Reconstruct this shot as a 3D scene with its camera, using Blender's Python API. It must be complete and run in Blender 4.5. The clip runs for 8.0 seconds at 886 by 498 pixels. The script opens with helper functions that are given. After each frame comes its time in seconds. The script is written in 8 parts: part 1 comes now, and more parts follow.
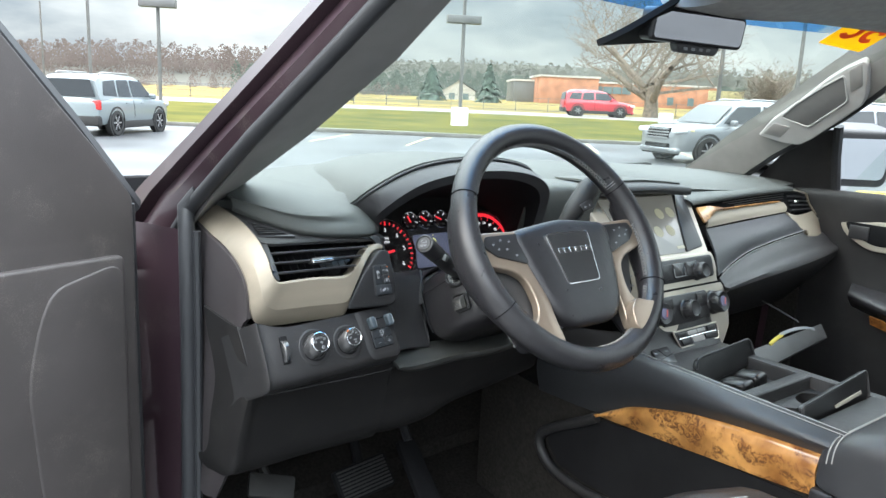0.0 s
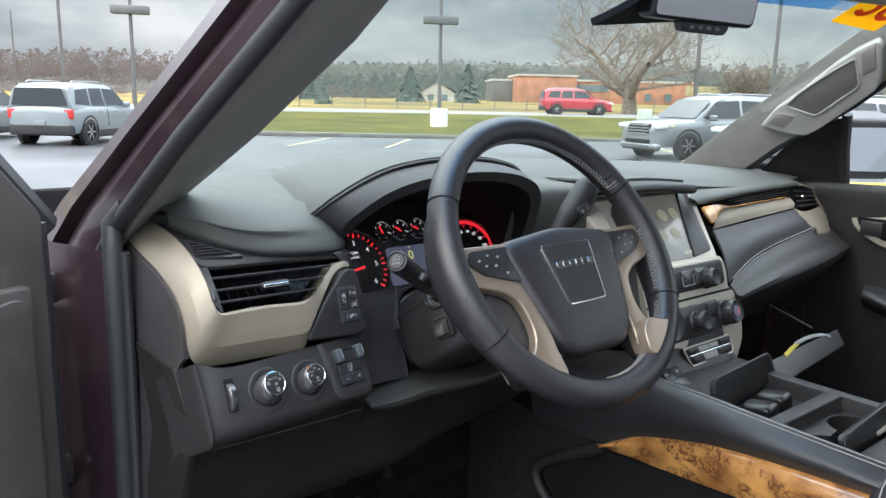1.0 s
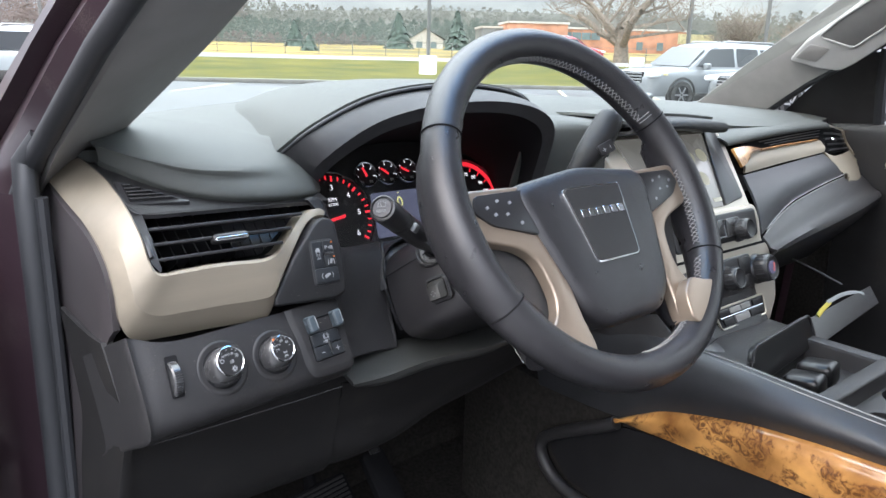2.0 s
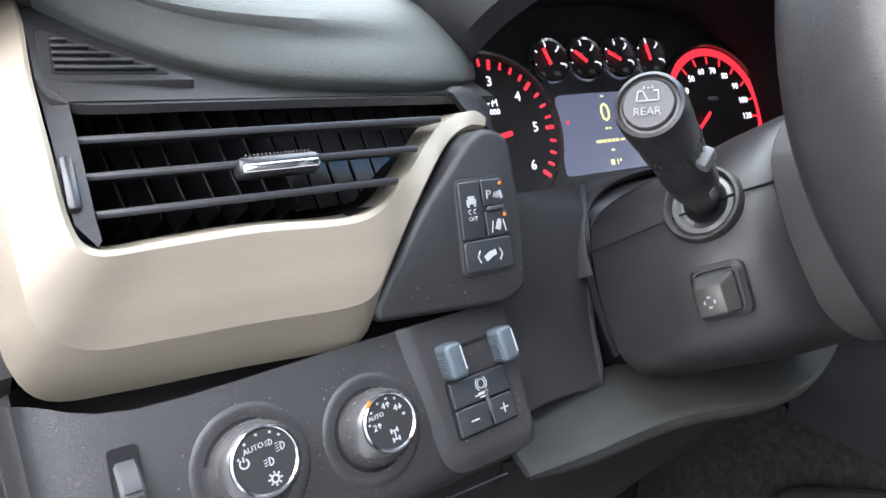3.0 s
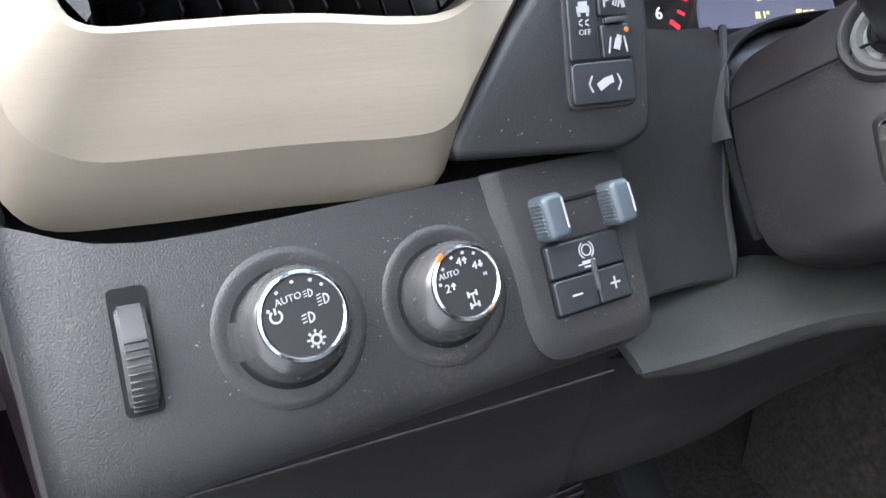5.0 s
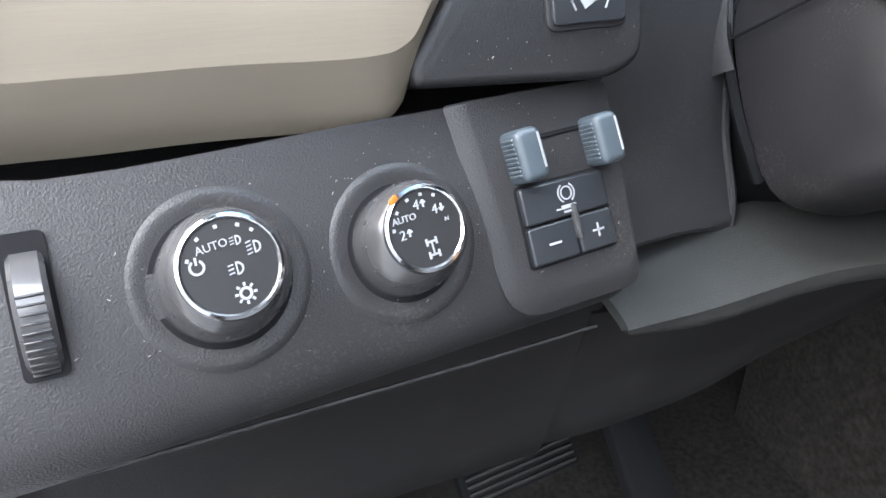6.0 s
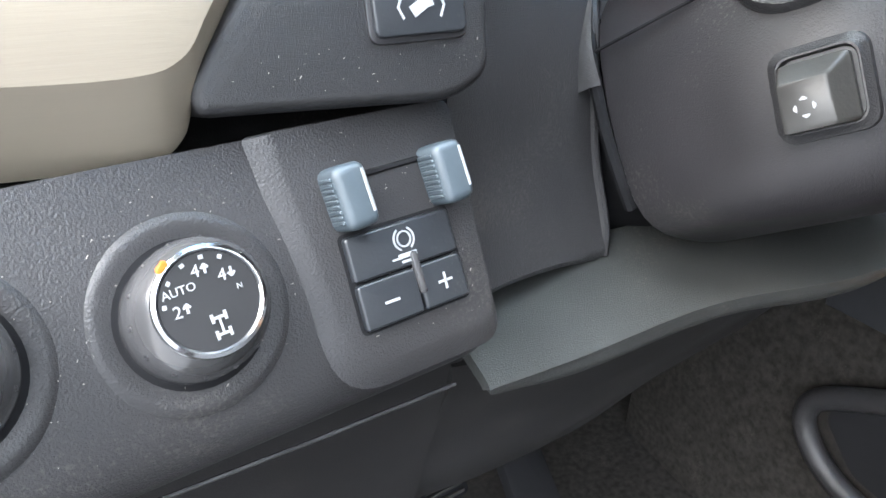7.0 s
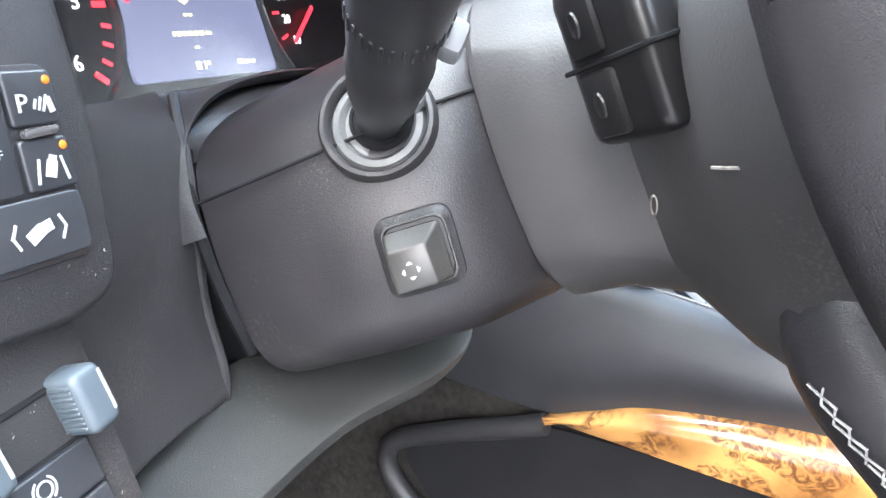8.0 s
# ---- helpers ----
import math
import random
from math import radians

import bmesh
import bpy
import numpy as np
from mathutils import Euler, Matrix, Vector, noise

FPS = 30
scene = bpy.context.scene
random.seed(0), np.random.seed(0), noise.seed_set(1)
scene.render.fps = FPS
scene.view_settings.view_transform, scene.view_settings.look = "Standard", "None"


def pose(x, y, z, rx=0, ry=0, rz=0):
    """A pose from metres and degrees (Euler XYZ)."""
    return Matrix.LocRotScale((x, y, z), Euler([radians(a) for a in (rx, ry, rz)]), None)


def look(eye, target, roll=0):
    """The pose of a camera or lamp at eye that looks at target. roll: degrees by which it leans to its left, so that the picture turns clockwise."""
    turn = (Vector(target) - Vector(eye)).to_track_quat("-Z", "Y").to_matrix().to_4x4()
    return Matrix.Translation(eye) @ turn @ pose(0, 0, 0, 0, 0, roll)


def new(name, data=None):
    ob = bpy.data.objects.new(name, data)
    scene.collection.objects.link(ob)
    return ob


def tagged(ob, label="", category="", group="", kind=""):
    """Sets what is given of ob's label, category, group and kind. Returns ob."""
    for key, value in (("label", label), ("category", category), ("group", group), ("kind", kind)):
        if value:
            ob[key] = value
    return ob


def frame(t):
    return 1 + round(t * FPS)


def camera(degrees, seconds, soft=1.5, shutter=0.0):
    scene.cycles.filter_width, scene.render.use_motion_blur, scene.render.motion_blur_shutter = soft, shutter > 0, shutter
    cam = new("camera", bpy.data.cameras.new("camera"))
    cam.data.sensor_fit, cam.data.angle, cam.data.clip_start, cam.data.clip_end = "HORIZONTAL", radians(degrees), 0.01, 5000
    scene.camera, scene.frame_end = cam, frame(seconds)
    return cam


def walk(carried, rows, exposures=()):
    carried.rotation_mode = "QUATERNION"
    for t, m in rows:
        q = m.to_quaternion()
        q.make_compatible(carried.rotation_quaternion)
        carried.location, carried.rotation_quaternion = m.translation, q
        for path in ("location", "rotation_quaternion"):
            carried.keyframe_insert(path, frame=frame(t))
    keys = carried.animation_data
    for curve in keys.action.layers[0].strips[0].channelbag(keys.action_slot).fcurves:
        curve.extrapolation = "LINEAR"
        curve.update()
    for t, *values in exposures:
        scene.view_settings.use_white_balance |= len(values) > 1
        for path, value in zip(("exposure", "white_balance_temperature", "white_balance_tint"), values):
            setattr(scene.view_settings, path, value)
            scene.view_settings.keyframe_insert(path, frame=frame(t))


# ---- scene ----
cam = camera(61.2, 8.0)
PATH = [
    (0, (-1.149, -0.732, 1.458), (0.038, 0.828, 1.062), 2.5),
    (0.5, (-1.128, -0.735, 1.476), (0.088, 0.811, 1.113), 1.2),
    (1, (-1.044, -0.606, 1.444), (0.179, 0.927, 1.053), 1.2),
    (1.5, (-0.96, -0.531, 1.422), (0.273, 0.977, 0.971), 1.4),
    (2, (-0.947, -0.472, 1.405), (0.283, 1.017, 0.886), 1.5),
    (2.2, (-0.952, -0.401, 1.382), (0.238, 1.109, 0.832), 1.2),
    (3.3, (-0.696, -0.054, 1.293), (0.177, 1.591, 0.563), 1.4),
    (3.5, (-0.682, -0.032, 1.29), (0.15, 1.629, 0.549), 1.2),
    (4, (-0.678, -0.017, 1.288), (0.071, 1.665, 0.505), 0.8),
    (4.5, (-0.688, -0.04, 1.275), (0.02, 1.644, 0.46), 0.3),
    (5, (-0.735, -0.073, 1.244), (-0.048, 1.598, 0.387), -0.2),
    (5.2, (-0.739, -0.075, 1.242), (-0.088, 1.567, 0.306), -0.5),
    (6.3, (-0.692, -0.04, 1.225), (0.004, 1.559, 0.247), 0.5),
    (6.5, (-0.679, -0.033, 1.224), (0.058, 1.551, 0.251), 0.6),
    (7, (-0.675, -0.021, 1.221), (0.232, 1.477, 0.256), 2.4),
    (7.5, (-0.69, 0.003, 1.241), (0.707, 1.134, 0.366), 8.0),
    (7.8, (-0.688, 0.009, 1.255), (0.958, 0.827, 0.466), 10.6),
    (8, (-0.687, 0.013, 1.258), (1.037, 0.694, 0.506), 10.9),
]
walk(cam, [(t, look(eye, target, roll)) for t, eye, target, roll in PATH],
     exposures=[(0, 1.08, 6500, 5), (1, 0.64, 6500, 8), (2.2, 1.22, 6500, 13), (3.3, 1.86, 6500, 13), (5, 1.86, 6500, 13), (6.5, 2.12, 6500, 10), (7, 2.38, 6500, 9), (7.5, 2.50, 6500, 10), (8, 2.84, 6500, 12)])

# ---- sky and sun: a bright overcast winter day ----
SUN_DIR = Vector((-0.74, 0.02, 0.67)).normalized()
world = bpy.data.worlds.new("overcast_sky")
scene.world = world
world.use_nodes = True
wn, wl = world.node_tree.nodes, world.node_tree.links
wn.clear()
w_out = wn.new("ShaderNodeOutputWorld")
w_bg = wn.new("ShaderNodeBackground")
w_sky = wn.new("ShaderNodeTexSky")
w_sky.sky_type = "NISHITA"
w_sky.sun_disc = False
w_sky.sun_elevation = math.asin(SUN_DIR.z)
w_sky.sun_rotation = math.atan2(SUN_DIR.x, SUN_DIR.y)
w_sky.dust_density = 3.0
w_scale = wn.new("ShaderNodeMixRGB")
w_scale.blend_type = "MULTIPLY"
w_scale.inputs[0].default_value = 1.0
w_scale.inputs[2].default_value = (0.13, 0.13, 0.13, 1)
w_tc = wn.new("ShaderNodeTexCoord")
w_map = wn.new("ShaderNodeMapping")
w_map.inputs["Scale"].default_value = (1.0, 1.0, 3.2)
w_noise = wn.new("ShaderNodeTexNoise")
w_noise.inputs["Scale"].default_value = 2.3
w_noise.inputs["Detail"].default_value = 8
w_noise.inputs["Roughness"].default_value = 0.55
w_ramp = wn.new("ShaderNodeValToRGB")
w_ramp.color_ramp.elements[0].position, w_ramp.color_ramp.elements[0].color = 0.36, (0.20, 0.235, 0.285, 1)
w_ramp.color_ramp.elements[1].position, w_ramp.color_ramp.elements[1].color = 0.60, (0.60, 0.618, 0.637, 1)
w_mix = wn.new("ShaderNodeMixRGB")
w_mix.inputs[0].default_value = 0.86
wl.new(w_tc.outputs["Generated"], w_map.inputs["Vector"])
wl.new(w_map.outputs["Vector"], w_noise.inputs["Vector"])
wl.new(w_noise.outputs["Fac"], w_ramp.inputs["Fac"])
wl.new(w_sky.outputs["Color"], w_scale.inputs[1])
wl.new(w_scale.outputs["Color"], w_mix.inputs[1])
wl.new(w_ramp.outputs["Color"], w_mix.inputs[2])
# an overcast sky is brightest overhead
w_sep = wn.new("ShaderNodeSeparateXYZ")
w_up = wn.new("ShaderNodeMapRange")
w_up.inputs["From Min"].default_value, w_up.inputs["From Max"].default_value = 0.18, 1.0
w_up.inputs["To Min"].default_value, w_up.inputs["To Max"].default_value = 1.0, 12.6
w_gain = wn.new("ShaderNodeVectorMath")
w_gain.operation = "SCALE"
wl.new(w_tc.outputs["Generated"], w_sep.inputs[0])
wl.new(w_sep.outputs["Z"], w_up.inputs["Value"])
wl.new(w_mix.outputs["Color"], w_gain.inputs[0])
wl.new(w_up.outputs["Result"], w_gain.inputs["Scale"])
wl.new(w_gain.outputs["Vector"], w_bg.inputs["Color"])
wl.new(w_bg.outputs["Background"], w_out.inputs["Surface"])
w_bg.inputs["Strength"].default_value = 1.0
sun = new("sun", bpy.data.lights.new("sun", "SUN"))
sun.data.energy, sun.data.angle, sun.data.color = 0.85, radians(60), (0.97, 0.98, 1.0)
sun.matrix_world = look(SUN_DIR * 50, (0, 0, 0))


# ---- materials ----
def material(name, base, rough=0.5, metal=0.0, vary=0.15, scale=30.0, grain=0.0, grain_scale=600.0, coat=0.0, tint=None,
             dust=0.0, dust_col=(0.32, 0.29, 0.25), emit=None, emit_power=0.0, kind="noise", spec=0.5, stretch=None, rand=0.0):
    """A surface with two scales of colour change, roughness change and fine relief."""
    m = bpy.data.materials.new(name)
    m.use_nodes = True
    n, l = m.node_tree.nodes, m.node_tree.links
    b = n["Principled BSDF"]
    tc = n.new("ShaderNodeTexCoord")
    mp = n.new("ShaderNodeMapping")
    l.new(tc.outputs["Object"], mp.inputs["Vector"])
    if stretch:
        mp.inputs["Scale"].default_value = stretch
    big = n.new("ShaderNodeTexNoise")
    big.inputs["Scale"].default_value, big.inputs["Detail"].default_value = scale, 5
    l.new(mp.outputs["Vector"], big.inputs["Vector"])
    ramp = n.new("ShaderNodeValToRGB")
    lo = [c * (1 - vary) for c in base]
    hi = list(tint) if tint else [min(1, c * (1 + vary)) for c in base]
    ramp.color_ramp.elements[0].position, ramp.color_ramp.elements[0].color = 0.32, (*lo, 1)
    ramp.color_ramp.elements[1].position, ramp.color_ramp.elements[1].color = 0.68, (*hi, 1)
    l.new(big.outputs["Fac"], ramp.inputs["Fac"])
    colour = ramp.outputs["Color"]
    fine = n.new("ShaderNodeTexNoise")
    fine.inputs["Scale"].default_value, fine.inputs["Detail"].default_value = grain_scale, 3
    l.new(mp.outputs["Vector"], fine.inputs["Vector"])
    if rand:
        info = n.new("ShaderNodeObjectInfo")
        hsv = n.new("ShaderNodeHueSaturation")
        rr = n.new("ShaderNodeMapRange")
        rr.inputs["To Min"].default_value, rr.inputs["To Max"].default_value = 1 - rand, 1 + rand
        l.new(info.outputs["Random"], rr.inputs["Value"])
        l.new(rr.outputs["Result"], hsv.inputs["Value"])
        l.new(colour, hsv.inputs["Color"])
        colour = hsv.outputs["Color"]
    if dust:
        sp = n.new("ShaderNodeTexNoise")
        sp.inputs["Scale"].default_value, sp.inputs["Detail"].default_value = 900, 2
        l.new(tc.outputs["Object"], sp.inputs["Vector"])
        big2 = n.new("ShaderNodeTexNoise")
        big2.inputs["Scale"].default_value = 22
        l.new(tc.outputs["Object"], big2.inputs["Vector"])
        mul = n.new("ShaderNodeMath")
        mul.operation = "MULTIPLY"
        l.new(sp.outputs["Fac"], mul.inputs[0])
        l.new(big2.outputs["Fac"], mul.inputs[1])
        dr = n.new("ShaderNodeValToRGB")
        dr.color_ramp.elements[0].position, dr.color_ramp.elements[0].color = 0.33, (0, 0, 0, 1)
        dr.color_ramp.elements[1].position, dr.color_ramp.elements[1].color = 0.46, (dust, dust, dust, 1)
        l.new(mul.outputs[0], dr.inputs["Fac"])
        mx = n.new("ShaderNodeMixRGB")
        l.new(dr.outputs["Color"], mx.inputs[0])
        l.new(colour, mx.inputs[1])
        mx.inputs[2].default_value = (*dust_col, 1)
        colour = mx.outputs["Color"]
    l.new(colour, b.inputs["Base Color"])
    rm = n.new("ShaderNodeMapRange")
    rm.inputs["To Min"].default_value, rm.inputs["To Max"].default_value = max(0.02, rough * 0.85), min(1, rough * 1.15)
    l.new(big.outputs["Fac"], rm.inputs["Value"])
    l.new(rm.outputs["Result"], b.inputs["Roughness"])
    b.inputs["Metallic"].default_value = metal
    b.inputs["Specular IOR Level"].default_value = spec
    b.inputs["Coat Weight"].default_value = coat
    b.inputs["Coat Roughness"].default_value = 0.05
    if grain:
        bp = n.new("ShaderNodeBump")
        bp.inputs["Strength"].default_value, bp.inputs["Distance"].default_value = grain, 0.0006
        if kind == "leather":
            vo = n.new("ShaderNodeTexVoronoi")
            vo.inputs["Scale"].default_value = grain_scale
            wob = n.new("ShaderNodeMixRGB")
            wob.inputs[0].default_value = 0.004
            l.new(mp.outputs["Vector"], wob.inputs[1])
            l.new(fine.outputs["Color"], wob.inputs[2])
            l.new(wob.outputs["Color"], vo.inputs["Vector"])
            l.new(vo.outputs["Distance"], bp.inputs["Height"])
        else:
            l.new(fine.outputs["Fac"], bp.inputs["Height"])
        l.new(bp.outputs["Normal"], b.inputs["Normal"])
    if emit:
        b.inputs["Emission Color"].default_value = (*emit, 1)
        b.inputs["Emission Strength"].default_value = emit_power
    return m


def glass_material(name, tint=(1, 1, 1), rough=0.0, clear=0.94, sheen=0.7):
    """Thin clear glass: mostly see-through, with a mirror sheen at grazing angles."""
    m = bpy.data.materials.new(name)
    m.use_nodes = True
    n, l = m.node_tree.nodes, m.node_tree.links
    n.remove(n["Principled BSDF"])
    tr, gl, fr, mx = (n.new(k) for k in ("ShaderNodeBsdfTransparent", "ShaderNodeBsdfGlossy", "ShaderNodeLayerWeight", "ShaderNodeMixShader"))
    tr.inputs["Color"].default_value = tuple(c * clear for c in tint) + (1,)
    gl.inputs["Roughness"].default_value = rough
    pw = n.new("ShaderNodeMath")
    pw.operation = "POWER"
    pw.inputs[1].default_value = 4.0
    mr = n.new("ShaderNodeMapRange")
    mr.inputs["To Min"].default_value, mr.inputs["To Max"].default_value = 0.04, sheen
    l.new(fr.outputs["Facing"], pw.inputs[0])
    l.new(pw.outputs[0], mr.inputs["Value"])
    l.new(mr.outputs["Result"], mx.inputs[0])
    l.new(tr.outputs[0], mx.inputs[1])
    l.new(gl.outputs[0], mx.inputs[2])
    l.new(mx.outputs[0], n["Material Output"].inputs["Surface"])
    return m


def burl_material():
    """Polished amber burl veneer with dark eyes and a clear lacquer."""
    m = material("burl_wood", (0.36, 0.140, 0.034), 0.3, vary=0.5, scale=16, coat=1.0, tint=(0.64, 0.33, 0.105))
    n, l = m.node_tree.nodes, m.node_tree.links
    b = n["Principled BSDF"]
    base = b.inputs["Base Color"].links[0].from_socket
    tc = n["Texture Coordinate"]
    eyes = n.new("ShaderNodeTexNoise")
    eyes.inputs["Scale"].default_value, eyes.inputs["Detail"].default_value = 85, 5
    eyes.inputs["Distortion"].default_value = 2.2
    patch = n.new("ShaderNodeTexNoise")
    patch.inputs["Scale"].default_value, patch.inputs["Detail"].default_value = 15, 7
    patch.inputs["Distortion"].default_value = 1.4
    for node in (eyes, patch):
        l.new(tc.outputs["Object"], node.inputs["Vector"])
    inv = n.new("ShaderNodeMapRange")
    inv.inputs["From Min"].default_value, inv.inputs["From Max"].default_value = 0.40, 0.60
    inv.inputs["To Min"].default_value, inv.inputs["To Max"].default_value = 0.95, 0.12
    l.new(eyes.outputs["Fac"], inv.inputs["Value"])
    r = n.new("ShaderNodeValToRGB")
    r.color_ramp.elements[0].position, r.color_ramp.elements[0].color = 0.485, (0, 0, 0, 1)
    r.color_ramp.elements[1].position, r.color_ramp.elements[1].color = 0.54, (1, 1, 1, 1)
    l.new(patch.outputs["Fac"], r.inputs["Fac"])
    mul = n.new("ShaderNodeMath")
    mul.operation = "MULTIPLY"
    l.new(inv.outputs["Result"], mul.inputs[0])
    l.new(r.outputs["Color"], mul.inputs[1])
    mx = n.new("ShaderNodeMixRGB")
    l.new(mul.outputs[0], mx.inputs[0])
    l.new(base, mx.inputs[1])
    mx.inputs[2].default_value = (0.095, 0.030, 0.008, 1)
    l.new(mx.outputs["Color"], b.inputs["Base Color"])
    return m


def sheer(name, col):
    """Thin printed film that lets light through."""
    m = material(name, col, 0.6, vary=0.12, scale=0.4)
    n, l = m.node_tree.nodes, m.node_tree.links
    tr = n.new("ShaderNodeBsdfTranslucent")
    tr.inputs["Color"].default_value = (*col, 1)
    mx = n.new("ShaderNodeMixShader")
    mx.inputs[0].default_value = 0.6
    l.new(n["Principled BSDF"].outputs[0], mx.inputs[1])
    l.new(tr.outputs[0], mx.inputs[2])
    l.new(mx.outputs[0], n["Material Output"].inputs["Surface"])
    return m


M_PLASTIC = material("black_grained_plastic", (0.022, 0.0215, 0.0225), 0.42, vary=0.14, scale=18, grain=0.45, grain_scale=1500, dust=0.07, spec=0.42)
# black plastic with a raised base colour, for the end cap's sheen
M_SOFT = material("sheen_lightened_panel_plastic", (0.042, 0.037, 0.039), 0.44, vary=0.14, scale=14, grain=0.3, grain_scale=1200, dust=0.05, spec=0.45)
# panel plastic darkened in its colour for the shade below the switches
M_KNEE = material("shade_darkened_knee_plastic", (0.0155, 0.0148, 0.0150), 0.55, spec=0.20, vary=0.16, scale=12, grain=0.3, grain_scale=1200, dust=0.06)
# base colour lowered to carry the shade that lies on the column
M_SHROUD = material("shade_darkened_column_plastic", (0.0175, 0.0165, 0.0180), 0.40, vary=0.2, scale=26, grain=0.3, grain_scale=1600, dust=0.10, spec=0.42)
M_BOWL = material("dusty_grey_bowl_plastic", (0.030, 0.0312, 0.030), 0.46, vary=0.16, scale=22, grain=0.45, grain_scale=1500, dust=0.22)
M_FLECK = material("pale_dust_and_edge_light", (0.24, 0.22, 0.20), 0.9, vary=0.3, scale=300)
M_BUTTON = material("blue_black_button_plastic", (0.020, 0.0225, 0.026), 0.34, vary=0.1, scale=40, grain=0.1, grain_scale=1200, dust=0.05)
M_POD = material("black_leather_grain_plastic", (0.0115, 0.0115, 0.0125), 0.42, vary=0.14, scale=18, grain=0.38, grain_scale=1300, kind="leather", dust=0.05, spec=0.42)
M_PLASTIC2 = material("black_smooth_plastic", (0.020, 0.020, 0.022), 0.32, vary=0.12, scale=18, grain=0.08, grain_scale=900, dust=0.08)
M_VINYL = material("dark_grey_leather_vinyl", (0.066, 0.071, 0.067), 0.58, vary=0.12, scale=12, spec=0.38, grain=0.6, grain_scale=800, kind="leather")
M_LEATHER = material("black_leather", (0.0215, 0.0210, 0.0235), 0.29, vary=0.10, scale=70, grain=0.25, grain_scale=1100, kind="leather", spec=0.6)
M_SEAT = material("black_seat_leather", (0.027, 0.028, 0.031), 0.36, vary=0.1, scale=30, grain=0.22, grain_scale=900, kind="leather")
M_TRIM = material("satin_champagne_trim", (0.238, 0.206, 0.161), 0.52, metal=0.4, vary=0.07, scale=60, grain=0.12, grain_scale=900, stretch=(0.05, 1, 1))
M_TRIM2 = material("satin_bronze_spoke", (0.32, 0.255, 0.20), 0.34, metal=0.6, vary=0.10, scale=12)
M_SILVER = material("satin_silver_trim", (0.50, 0.462, 0.395), 0.36, metal=0.5, vary=0.05, scale=9)
M_CHROME = material("chrome", (0.75, 0.76, 0.78), 0.12, metal=1.0, vary=0.04, scale=20)
M_CLEAR = material("smoked_ring_plastic", (0.055, 0.055, 0.057), 0.25, metal=0.2, vary=0.15, scale=60, coat=0.6)
M_GREY = material("grey_pillar_trim", (0.225, 0.216, 0.208), 0.75, vary=0.07, scale=25, grain=0.35, grain_scale=1100)
M_HEAD = material("grey_headliner_cloth", (0.34, 0.33, 0.315), 0.95, vary=0.1, scale=60, grain=0.6, grain_scale=1400)
M_PAINT = material("dark_plum_car_paint", (0.035, 0.014, 0.022), 0.32, metal=0.3, vary=0.08, scale=6, coat=1.0, dust=0.12)
M_JAMB = material("dark_plum_jamb_paint", (0.036, 0.021, 0.027), 0.36, metal=0.1, vary=0.12, scale=8, coat=0.3, dust=0.12, spec=0.4)
M_LID = material("gloss_black_lid_plastic", (0.007, 0.007, 0.0075), 0.30, vary=0.1, scale=20, dust=0.04, spec=0.4)
M_RUBBER = material("black_rubber_seal", (0.022, 0.023, 0.026), 0.55, vary=0.12, scale=30, grain=0.15, grain_scale=500)
M_CARPET = material("charcoal_carpet", (0.027, 0.0250, 0.0230), 0.97, spec=0.03, vary=0.3, scale=160, grain=1.0, grain_scale=1300, dust=0.06)
M_MAT = material("black_floor_mat", (0.016, 0.016, 0.016), 0.8, spec=0.1, vary=0.2, scale=60, grain=0.5, grain_scale=500, dust=0.15)
# for black parts, and for shade painted into gaps and recesses
M_DARK = material("matte_black_and_shade", (0.010, 0.010, 0.011), 0.85, spec=0.1, vary=0.2, scale=20)
M_BLUEGREY = material("blue_grey_slider_plastic", (0.046, 0.060, 0.071), 0.42, vary=0.08, scale=60, grain=0.1)
M_PRINT = material("white_print", (0.27, 0.28, 0.29), 0.5, vary=0.10)
M_PRINT2 = material("dull_white_print", (0.20, 0.21, 0.22), 0.5, vary=0.04)
M_ORANGE = material("orange_pilot_light", (0.32, 0.085, 0.008), 0.4, emit=(1.0, 0.20, 0.01), emit_power=0.12)
M_DIAL = material("black_dial_face", (0.010, 0.010, 0.011), 0.5, vary=0.1)
M_RED = material("lit_red_marking", (0.5, 0.02, 0.03), 0.4, emit=(1.0, 0.03, 0.05), emit_power=0.55)
M_WHITE_LIT = material("lit_white_numeral", (0.7, 0.7, 0.7), 0.4, emit=(0.9, 0.92, 1.0), emit_power=0.55)
M_YELLOW_LIT = material("lit_yellow_readout", (0.6, 0.6, 0.3), 0.4, emit=(0.85, 0.85, 0.30), emit_power=0.40)
M_DISPLAY = material("blue_grey_lit_display", (0.06, 0.065, 0.09), 0.35, vary=0.05, emit=(0.20, 0.225, 0.36), emit_power=0.22)
# the grey base carries a painted reflection; the emission is the screen's own light
M_SCREEN = material("lit_grey_touchscreen", (0.10, 0.10, 0.098), 0.16, vary=0.05, coat=0.3, emit=(0.42, 0.42, 0.38), emit_power=0.13)
M_SCREEN_ICON = material("faint_screen_icon", (0.17, 0.17, 0.13), 0.3, emit=(0.60, 0.58, 0.40), emit_power=0.16)
M_STITCH = material("pale_grey_thread", (0.27, 0.27, 0.265), 0.8, vary=0.15, scale=400)
M_WOOD = burl_material()
M_MIRROR = material("mirror_glass", (0.62, 0.65, 0.68), 0.02, metal=1.0, vary=0.01)
M_DARKMIRROR = material("dimmed_mirror_glass", (0.28, 0.28, 0.29), 0.05, metal=1.0, vary=0.02)
M_GLASS = glass_material("windshield_glass", (0.89, 0.955, 0.922))
M_TINT = glass_material("blue_tint_band_glass", (0.20, 0.50, 0.97))
